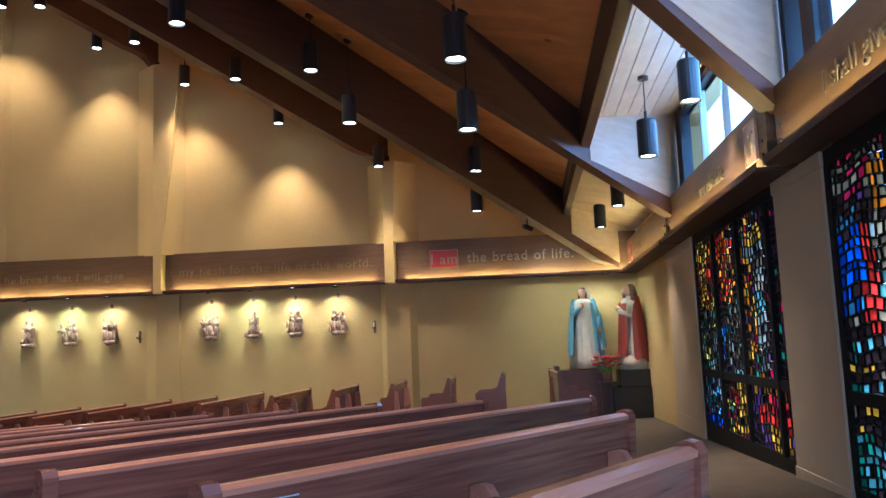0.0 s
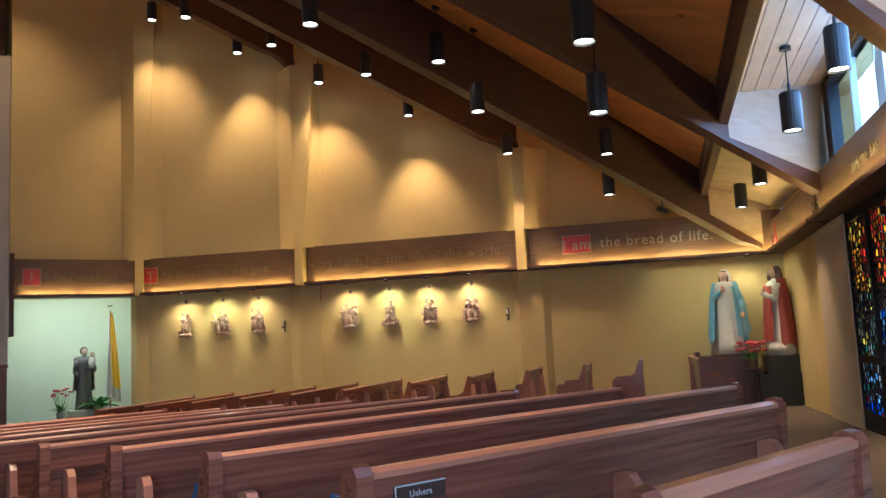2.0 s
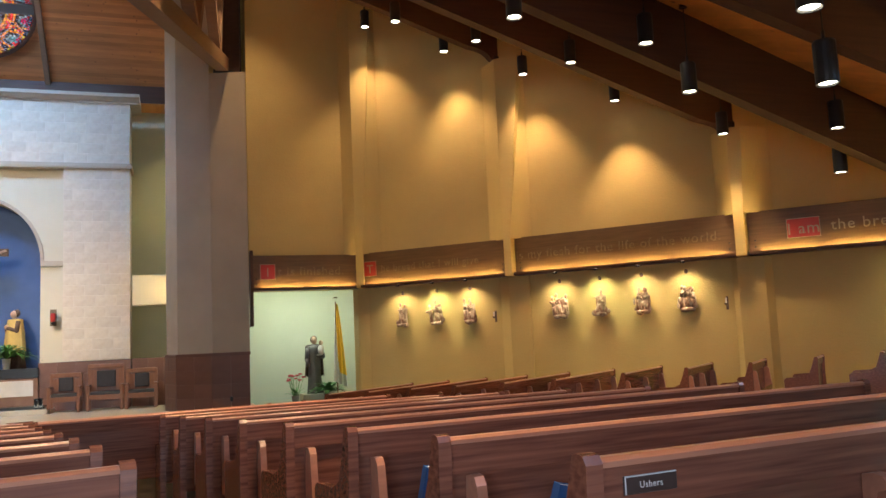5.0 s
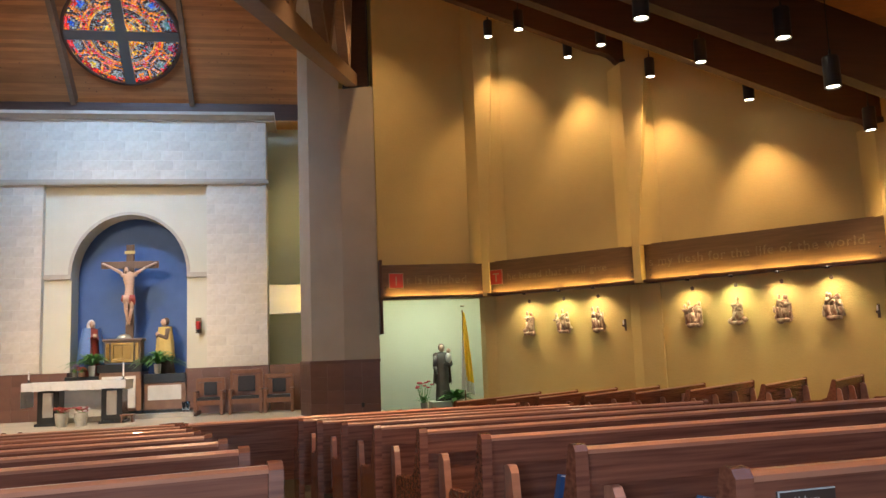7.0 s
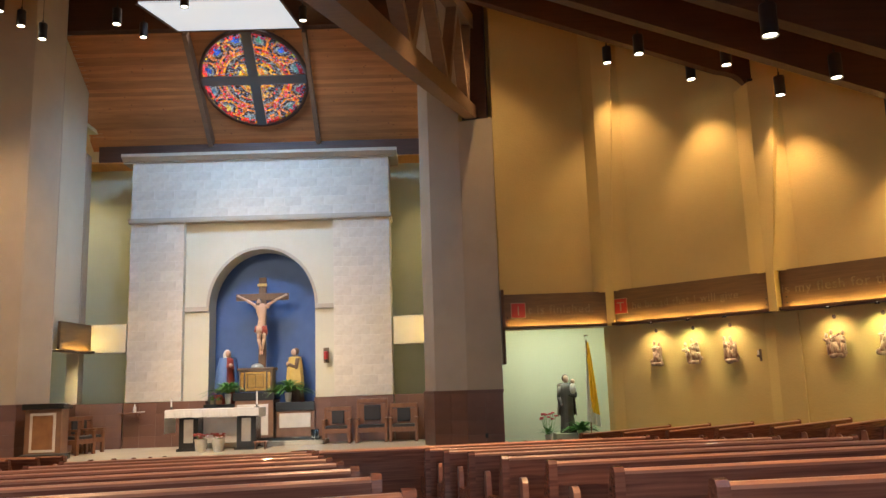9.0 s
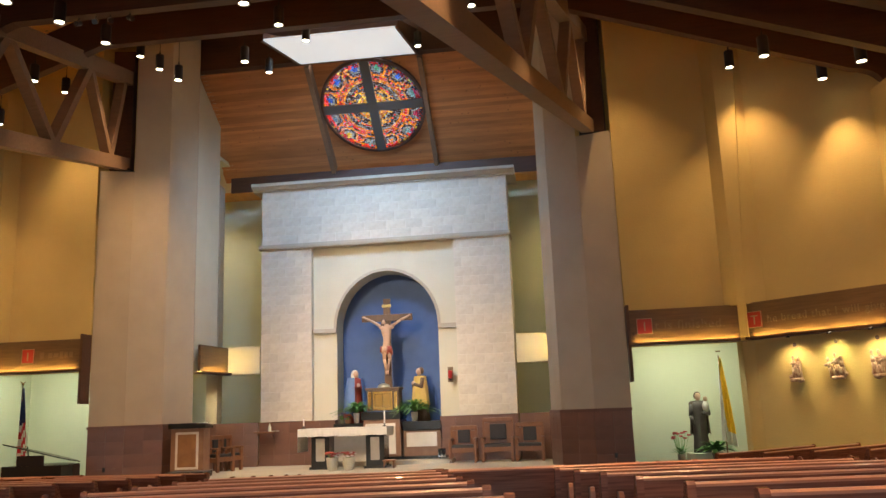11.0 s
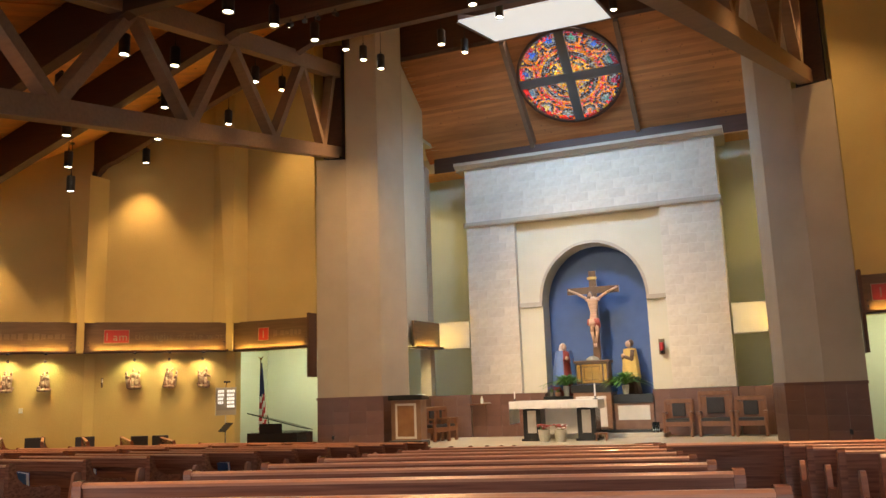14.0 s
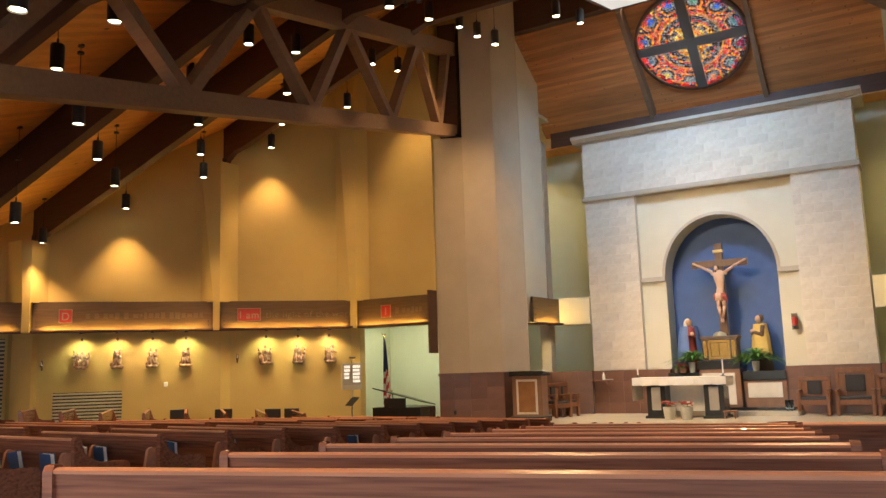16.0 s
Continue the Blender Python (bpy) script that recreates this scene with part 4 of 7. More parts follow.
AY = 24.75
bm = bmesh.new()
prism(bm, [(-9, 26.9), (9, 26.9), (9, 27.1), (-9, 27.1)], -1.2, 9.6)
structure("wall_north_back", bm, ALCOVE, "pale wall behind the altar wall", "wall")
for sgn, sd in ((1, "right"), (-1, "left")):
    q = lambda pts: [(sgn * a, b_) for a, b_ in pts]
    bm = bmesh.new()
    prism(bm, q([(5.44, 22.9), (5.72, 22.9), (5.62, 24.35), (5.34, 24.35)]), BAND0, 12.4)
    structure("wall_sanctuary_" + sd, bm, NICHE, "cream side wall of the sanctuary", "wall")
    bm = bmesh.new()
    prism(bm, q([(5.30, 24.355), (5.66, 24.355), (5.72, 24.85), (5.36, 24.85)]), -0.5, 8.6)
    structure("pilaster_sanctuary_" + sd, bm, CORNICE, "grey-painted pilaster at the sanctuary corner", "pilaster")
    bm = bmesh.new()
    prism(bm, q([(4.06, 24.75), (5.36, 24.72), (5.36, 25.2), (4.06, 25.2)]), BAND0, BAND1 + 0.02)
    structure("wall_lintel_" + sd, bm, NICHE, "cream lintel beside the altar wall", "lintel")
    bm = bmesh.new()
    prism(bm, q([(9.0, 22.9), (9.2, 22.9), (9.2, 26.9), (9.0, 26.9)]), -1.2, 9.6)
    prism(bm, q([(6.95, 22.9), (9.0, 22.9), (9.0, 23.1), (6.95, 23.1)]), -1.2, 9.6)
    structure("wall_sacristy_" + sd, bm, ALCOVE, "pale wall of the passage beside the sanctuary", "wall")
    # dado behind the chairs
    bm = bmesh.new()
    prism(bm, q([(4.06, 24.62), (5.34, 24.30), (5.36, 24.36), (4.06, 24.70)]), STAGE, 0.93)
    prism(bm, q([(5.30, 24.30), (5.39, 22.96), (5.45, 22.96), (5.36, 24.30)]), STAGE, 0.93)
    structure("wall_dado_" + sd, bm, WAINSCOT, "brown wooden dado of the sanctuary", "dado")
band((-5.42, 22.93), (-5.33, 24.33), 0.0, 1.80, "short brown wooden band with a lit ledge in the sanctuary")
band((5.33, 24.33), (5.42, 22.93), -0.40, 1.40, "short brown wooden band with a lit ledge in the sanctuary")

# altar wall: core, blocks, mouldings, arched niche
core = tagged(new("wall_altar"), "pale limestone-block altar wall with arched blue niche", "altar wall", kind="structure")
XL, XR, FL, FR, NL, NR, SPR = -4.04, 4.00, -2.38, 2.24, -1.62, 1.64, 3.75
Z0, ZM, ZT = 0.93, 6.42, 8.34


def arch_pts(n=20):
    c, r = (NL + NR) / 2, (NR - NL) / 2
    return [(c + r * math.cos(math.pi * k / n), SPR + r * 1.09 * math.sin(math.pi * k / n)) for k in range(n + 1)]


bm = bmesh.new()
for x0, x1, z0, z1, y0 in ((XL, FL, Z0, ZM, AY + 0.03), (FR, XR, Z0, ZM, AY + 0.03), (XL, XR, ZM, ZT, AY + 0.03)):
    box(bm, (x0 + x1) / 2, (y0 + 25.75) / 2, (z0 + z1) / 2, x1 - x0, 25.75 - y0, z1 - z0)
part("core", bm, MORTAR, core)
# plain panel around the niche, with the arch cut through
bm = bmesh.new()
ap = arch_pts()
NP = AY + 0.26
outline = [(NR, Z0 - 0.3)] + ap + [(NL, Z0 - 0.3)]
outer = []
for i, (x, z) in enumerate(outline):
    a = math.pi * (i - 1) / (len(ap) - 1)
    if i == 0 or i == len(outline) - 1:
        outer.append((FR if i == 0 else FL, z))
    else:
        k = min((FR - 0.01) / max(math.cos(a), 1e-3) if math.cos(a) > 0 else -FL / max(-math.cos(a), 1e-3), (ZM - SPR) / max(math.sin(a), 1e-3))
        outer.append((max(FL, min(FR, k * math.cos(a))), min(ZM, SPR + k * math.sin(a))))
        if abs(outer[-1][0] - FR) < 0.02:
            outer[-1] = (FR, outer[-1][1])
va = [bm.verts.new((x, NP, z)) for x, z in outline]
vb = [bm.verts.new((x, 25.82, z)) for x, z in outline]
vo = [bm.verts.new((x, NP, z)) for x, z in outer]
vc = [bm.verts.new((x, NP, ZM)) for x in (FR, FL)]
for i in range(len(va) - 1):
    bm.faces.new((va[i], va[i + 1], vb[i + 1], vb[i]))
    p_, q_ = outer[i], outer[i + 1]
    if p_[1] < ZM - 0.001 and q_[1] >= ZM - 0.001:
        bm.faces.new((va[i], vo[i], vc[0], vo[i + 1], va[i + 1]))
    elif p_[1] >= ZM - 0.001 and q_[1] < ZM - 0.001:
        bm.faces.new((va[i], vo[i], vc[1], vo[i + 1], va[i + 1]))
    else:
        bm.faces.new((va[i], vo[i], vo[i + 1], va[i + 1]))
bmesh.ops.recalc_face_normals(bm, faces=bm.faces[:])
part("niche_panel", bm, NICHE, core, "smooth cream panel around the niche")
bm = bmesh.new()
box(bm, 0, 25.80, 3.0, 3.6, 0.06, 5.6)
part("niche_back", bm, NICHE_BLUE, core, "deep blue painted niche back")
# raised arch moulding
bm = bmesh.new()
c, r = (NL + NR) / 2, (NR - NL) / 2
ring = []
for k in range(25):
    a = math.pi * k / 24
    co, si = math.cos(a), math.sin(a)
    ring.append([bm.verts.new((c + (r + d) * co, y_, SPR + (r * 1.09 + d) * si)) for d, y_ in ((0.0, NP - 0.002), (0.0, NP - 0.06), (0.09, NP - 0.06), (0.09, NP - 0.002))])
for a, b_ in zip(ring, ring[1:]):
    for k in range(4):
        bm.faces.new((a[k], a[(k + 1) % 4], b_[(k + 1) % 4], b_[k]))
bmesh.ops.recalc_face_normals(bm, faces=bm.faces[:])
part("arch_moulding", bm, CORNICE, core)
for x0, x1 in ((FL, NL), (NR, FR)):
    bm = bmesh.new()
    box(bm, (x0 + x1) / 2, NP - 0.03, 3.69, x1 - x0 - 0.01, 0.14, 0.15, bevel=0.01)
    part("impost", bm, CORNICE, core)
bm = bmesh.new()
extrude_yz(bm, [(25.7, ZM - 0.02), (AY - 0.05, ZM - 0.02), (AY - 0.07, ZM + 0.05), (AY - 0.07, ZM + 0.13), (25.7, ZM + 0.13)], XL - 0.06, XR + 0.06)
part("string_course", bm, CORNICE, core)
bm = bmesh.new()
extrude_yz(bm, [(25.9, ZT), (AY - 0.03, ZT), (AY - 0.03, ZT + 0.05), (AY - 0.10, ZT + 0.06), (AY - 0.20, ZT + 0.13), (AY - 0.24, ZT + 0.15), (AY - 0.24, ZT + 0.25), (25.9, ZT + 0.25)], XL - 0.28, XR + 0.28)
part("cornice", bm, CORNICE, core, "grey-painted stepped cornice")
bm = bmesh.new()
for x0, x1 in ((XL - 0.02, NL), (NR, XR + 0.02)):
    box(bm, (x0 + x1) / 2, AY + 0.4, (STAGE + Z0) / 2 - 0.005, x1 - x0, 0.86, Z0 - STAGE - 0.01)
part("dado", bm, WAINSCOT, core, "brown wooden dado")

# sloping board ceiling with the rose window
SL0, SL1 = (25.95, 9.28), (22.86, 11.80)
sv = Vector((0, SL1[0] - SL0[0], SL1[1] - SL0[1]))
SLEN = sv.length
sv.normalize()
SN = Vector((0, -sv.z, sv.y))              # towards the room, downwards
SN = SN if SN.z < 0 else -SN
bm = bmesh.new()


def on_slope(x, t, o=0.0):
    return Vector((x, SL0[0], SL0[1])) + sv * t - SN * o


ROSE_T, ROSE_R, ROSE_X = 2.30, 1.66, -0.12


def slope_strip(x0, x1, t0, t1, o):
    bm.faces.new([bm.verts.new(on_slope(x, tt, o)) for x, tt in ((x0, t0), (x1, t0), (x1, t1), (x0, t1))])


t = 0.0
while t < SLEN:
    t0, t1 = t + 0.003, min(SLEN, t + 0.132)
    slope_strip(-5.8, -1.86, t0, t1, 0.0)
    slope_strip(1.62, 5.8, t0, t1, 0.0)
    h = math.sqrt(max(0.0, (ROSE_R - 0.03) ** 2 - ((t0 + t1) / 2 - ROSE_T) ** 2))
    for x0, x1 in (((-1.86, ROSE_X - h), (ROSE_X + h, 1.62)) if h else ((-1.86, 1.62),)):
        slope_strip(x0, x1, t0, t1, 0.25)
        slope_strip(x0, x1, t0 - 0.003, t1 + 0.003, 0.30)
    t += 0.135
slope_strip(-1.9, 1.66, -0.4, 0.01, 0.27)
for x0, x1 in ((-6.0, -1.8), (1.56, 6.0)):
    slope_strip(x0, x1, -0.4, SLEN + 0.3, 0.34)
structure("ceiling_sanctuary", bm, SLOPE_WOOD, "sloping knotty board ceiling above the altar", "ceiling")
for x in (-1.90, 1.66):
    bm = bmesh.new()
    a = [on_slope(x + dx, tt, o) for tt in (0, SLEN) for dx, o in ((-0.07, -0.16), (0.07, -0.16), (0.07, 0.26), (-0.07, 0.26))]
    vs = [bm.verts.new(p) for p in a]
    for f_ in ((0, 1, 2, 3), (7, 6, 5, 4), (0, 4, 5, 1), (1, 5, 6, 2), (2, 6, 7, 3), (3, 7, 4, 0)):
        bm.faces.new([vs[i] for i in f_])
    bmesh.ops.recalc_face_normals(bm, faces=bm.faces[:])
    structure("trim_rib", bm, TRUSS, "bolted wooden rib beside the rose window", "rib")
bm = bmesh.new()
box(bm, 0, 26.05, 9.02, 11.2, 0.24, 0.54)
structure("trim_wall_plate", bm, BEAM, "dark wooden wall plate at the foot of the slope", "beam")
bm = bmesh.new()
box(bm, 0, 26.5, 8.75, 18, 1.1, 0.06)
structure("ceiling_passage", bm, DECK, "low board ceiling behind the altar wall", "ceiling")


def rose_window():
    rnd = random.Random(21)
    w = tagged(new("window_7"), "round stained-glass rose window with broad dark cross bars", "window", kind="structure")
    o = on_slope(ROSE_X, ROSE_T, 0.10)
    zax = SN
    xax = Vector((1, 0, 0))
    yax = zax.cross(xax)
    if yax.z < 0:
        yax = -yax
    w.matrix_world = Matrix(((xax.x, yax.x, -SN.x, o.x), (xax.y, yax.y, -SN.y, o.y), (xax.z, yax.z, -SN.z, o.z), (0, 0, 0, 1)))
    R = ROSE_R
    bm = bmesh.new()
    seg = 48
    rings = []
    for k in range(seg):
        a = 2 * math.pi * k / seg
        rings.append([bm.verts.new((rr * math.cos(a), rr * math.sin(a), z)) for rr, z in ((R - 0.05, -0.03), (R + 0.05, -0.03), (R + 0.05, 0.10), (R - 0.05, 0.10))])
    for k in range(seg):
        a, b_ = rings[k], rings[(k + 1) % seg]
        for j in range(4):
            bm.faces.new((a[j], a[(j + 1) % 4], b_[(j + 1) % 4], b_[j]))
    bmesh.ops.recalc_face_normals(bm, faces=bm.faces[:])
    part("rim", bm, BEAM, w)
    for k in range(2):
        bm = bmesh.new()
        box(bm, 0, 0, -0.01 + 0.004 * k, 0.30 if k else 2 * R - 0.06, 2 * R - 0.06 if k else 0.30, 0.08)
        part("cross_bar", bm, CROSS_BAR, w)
    bl, bg = bmesh.new(), bmesh.new()
    bigs = [(R * 0.84 * math.cos(radians(15 + 30 * k)), R * 0.84 * math.sin(radians(15 + 30 * k))) for k in range(12)]
    bigc = ["aqua", "blue", "green", "blue", "blue", "blue", "sky", "yellow", "white", "orange", "aqua", "crimson"]
    warm = [("amber", "yellow"), ("orange", "amber"), ("yellow", "orange"), ("white", "amber", "smoke"), ("smoke", "amber"), ("red", "smoke", "orange"), ("white", "smoke", "cream", "smoke"), ("orange", "amber"),
            ("red", "orange"), ("orange", "amber", "orange"), ("smoke", "red"), ("orange", "red", "amber"), ("smoke", "orange"), ("smoke", "yellow", "smoke")]

    def colour(x, y, r):
        d, k = min((math.hypot(x - bx, y - by), i) for i, (bx, by) in enumerate(bigs))
        if d < 0.095:
            return bigc[k]
        if d < 0.165:
            # a pale crescent, open towards the rim
            return "white" if r < ROSE_R * 0.84 + 0.05 else rnd.choice(("red", "crimson", "red"))
        if d < 0.225:
            return "smoke" if r < ROSE_R * 0.84 + 0.04 else rnd.choice(("red", "red", "smoke"))
        if d < 0.315:
            return rnd.choice(("orange", "orange", "amber", "orange")) if r < ROSE_R * 0.90 else rnd.choice(("red", "orange", "yellow"))
        if d < 0.36:
            return rnd.choice(("smoke", "red", "smoke"))
        return rnd.choice(warm[min(len(warm) - 1, int((r - 0.16) / 0.105))])

    r0 = 0.16
    while r0 < R - 0.06:
        dr = min(rnd.uniform(0.062, 0.074), R - 0.04 - r0)
        n = max(8, int(2 * math.pi * (r0 + dr / 2) / 0.076))
        ph = rnd.random()
        for k in range(n):
            a0, a1 = 2 * math.pi * (k + ph) / n, 2 * math.pi * (k + 1 + ph) / n
            am, rm = (a0 + a1) / 2, r0 + dr / 2
            g = 0.009
            da = g / rm
            o4 = [(r0, a0), (r0 + dr, a0), (r0 + dr, a1), (r0, a1)]
            i4 = [(r0 + g, a0 + da), (r0 + dr - g, a0 + da), (r0 + dr - g, a1 - da), (r0 + g, a1 - da)]
            vo = [bl.verts.new((q_ * math.cos(b_), q_ * math.sin(b_), -0.01)) for q_, b_ in o4]
            vi = [bl.verts.new((q_ * math.cos(b_), q_ * math.sin(b_), -0.01)) for q_, b_ in i4]
            for j in range(4):
                m_ = (j + 1) % 4
                bl.faces.new((vo[j], vo[m_], vi[m_], vi[j]))
            f_ = bg.faces.new([bg.verts.new((q_ * math.cos(b_), q_ * math.sin(b_), -0.004)) for q_, b_ in i4])
            f_.material_index = GLASS_KEYS.index(colour(rm * math.cos(am), rm * math.sin(am), rm))
        r0 += dr
    dk = part("leading", bl, MATT_BLACK, w, "dark leading between the glass pieces")
    dk["kind"] = "stuff"
    g_ = part("glass_pieces", bg, [ROSE_GLASS[k] for k in GLASS_KEYS], w, "coloured glass pieces")
    g_["kind"] = "stuff"


CROSS_BAR = material("grey_bar_paint", (0.09, 0.085, 0.08), 0.6)
rose_window()

for sgn, sd in ((1, "right"), (-1, "left")):
    bm = bmesh.new()
    box(bm, sgn * 7.5, 24.9, 9.66, 4.0, 4.4, 0.12)
    structure("ceiling_side_passage_" + sd, bm, ALCOVE, "plain ceiling of the side passage", "ceiling")

# skylight in front of the beam above the sanctuary
sk = tagged(new("window_8"), "white skylight panel before the sanctuary, glow in place of daylight", "skylight", kind="structure")
bm = bmesh.new()
prism(bm, [(-2.0, 19.3), (1.6, 19.3), (1.6, 22.55), (-2.0, 22.55)], [10.97, 10.97, 11.72, 11.72], [11.02, 11.02, 11.78, 11.78])
part("pane", bm, DAY_PANEL, sk)
la = new("skylight_daylight", bpy.data.lights.new("skylight_daylight", "AREA"))
la.data.shape, la.data.size, la.data.size_y = "RECTANGLE", 3.3, 1.6
la.data.energy, la.data.color = 195, (0.36, 0.62, 1.0)
la.data.spread = radians(125)
la.matrix_world = look((-0.2, 19.9, 10.98), (-0.1, 25.0, 4.6))
bm = bmesh.new()
for x in (-2.04, 1.64):
    prism(bm, [(x - 0.04, 19.3), (x + 0.04, 19.3), (x + 0.04, 22.55), (x - 0.04, 22.55)], [10.95, 10.95, 11.70, 11.70], [11.2, 11.2, 12.5, 12.5])
part("frame", bm, BEAM, sk)

# altar blocks: courses of limestone with thin joints
stone_meshes = {}


def block_mesh(w, h):
    key = (round(w, 2), round(h, 2))
    if key not in stone_meshes:
        bm = bmesh.new()
        box(bm, 0, 0, 0, key[0] - 0.010, 0.05, key[1] - 0.010)
        es = [e for e in bm.edges if all(v.co.y < 0 for v in e.verts)]
        bmesh.ops.bevel(bm, geom=es, offset=0.003, segments=1, affect="EDGES")
        stone_meshes[key] = mesh_of("stone_block", bm, STONE)
    return stone_meshes[key]


def courses(x0, x1, z0, z1, h, w, seed):
    rnd = random.Random(seed)
    n = round((z1 - z0) / h)
    h = (z1 - z0) / n
    for r_ in range(n):
        x = x0
        first = True
        while x < x1 - 0.02:
            d = round(w * (0.5 if first and r_ % 2 else 1.0) * rnd.choice((0.85, 1.0, 1.0, 1.15)), 2)
            first = False
            if x1 - x - d < 0.18:
                d = x1 - x
            ob = new("stone_block", block_mesh(d, h))
            ob.parent = core
            ob.location = (x + d / 2, AY + 0.052 - rnd.choice((0.0, 0.001, 0.002)), z0 + h * (r_ + 0.5))
            x += d


# ---- figures: one plain mesh each ----
def robed(bm, h, r_base, r_waist, r_sh, mi, folds=9, amp=0.10, depth=0.75, z0=0.0, lean=0.0):
    seg, rings = 28, []
    prof = [(0.0, r_base), (0.12, r_base * 0.92), (0.3, r_base * 0.80), (0.5, r_waist * 1.05), (0.62, r_waist), (0.74, r_sh * 1.02), (0.82, r_sh), (0.86, r_sh * 0.72), (0.885, r_sh * 0.30)]
    for t, r in prof:
        ring = []
        for k in range(seg):
            a = 2 * math.pi * k / seg
            f_ = 1 + amp * (1 - t) * math.sin(folds * a + 2.2 * t) + 0.4 * amp * (1 - t) * math.sin((folds * 2 + 1) * a)
            ring.append(bm.verts.new((r * f_ * math.cos(a) + lean * t, r * f_ * depth * math.sin(a), z0 + t * h)))
        rings.append(ring)
    for a, b_ in zip(rings, rings[1:]):
        for k in range(seg):
            f_ = bm.faces.new((a[k], a[(k + 1) % seg], b_[(k + 1) % seg], b_[k]))
            f_.material_index = mi
    bm.faces.new(rings[0][::-1]).material_index = mi
    bm.faces.new(rings[-1]).material_index = mi


def blob(bm, c, r, s, mi, seg=12):
    n0 = len(bm.faces)
    ball(bm, c, r, s, seg)
    bm.faces.ensure_lookup_table()
    for f_ in bm.faces[n0:]:
        f_.material_index = mi


def limb(bm, pts, r0, r1, mi):
    n = len(pts) - 1
    for i in range(n):
        n0 = len(bm.faces)
        a, b_ = r0 + (r1 - r0) * i / n, r0 + (r1 - r0) * (i + 1) / n
        tube(bm, pts[i], pts[i + 1], a, b_, 8)
        bm.faces.ensure_lookup_table()
        for f_ in bm.faces[n0:]:
            f_.material_index = mi
        blob(bm, pts[i + 1], b_, (1, 1, 1), mi, 8)


def drape(bm, h, r, mi, a0, a1, z_lo, z_hi, depth=0.8, folds=7):
    """A mantle over part of the way round, from z_lo to z_hi as shares of the height."""
    seg, rows_d = 18, []
    for j in range(8):
        t = z_lo + (z_hi - z_lo) * j / 7
        rr = r * (1.16 - 0.42 * t if t < 0.62 else 0.90 - 0.85 * (t - 0.62))
        ring = []
        for k in range(seg + 1):
            a = a0 + (a1 - a0) * k / seg
            f_ = 1.06 + 0.07 * math.sin(folds * a + 3 * t) * (1 - 0.6 * t)
            ring.append(bm.verts.new((rr * f_ * math.cos(a), rr * f_ * depth * math.sin(a), h * (t + 0.025 * (1 - j / 7) * math.sin(5 * a + 0.6)))))
        rows_d.append(ring)
    for a, b_ in zip(rows_d, rows_d[1:]):
        for k in range(seg):
            bm.faces.new((a[k], a[k + 1], b_[k + 1], b_[k])).material_index = mi


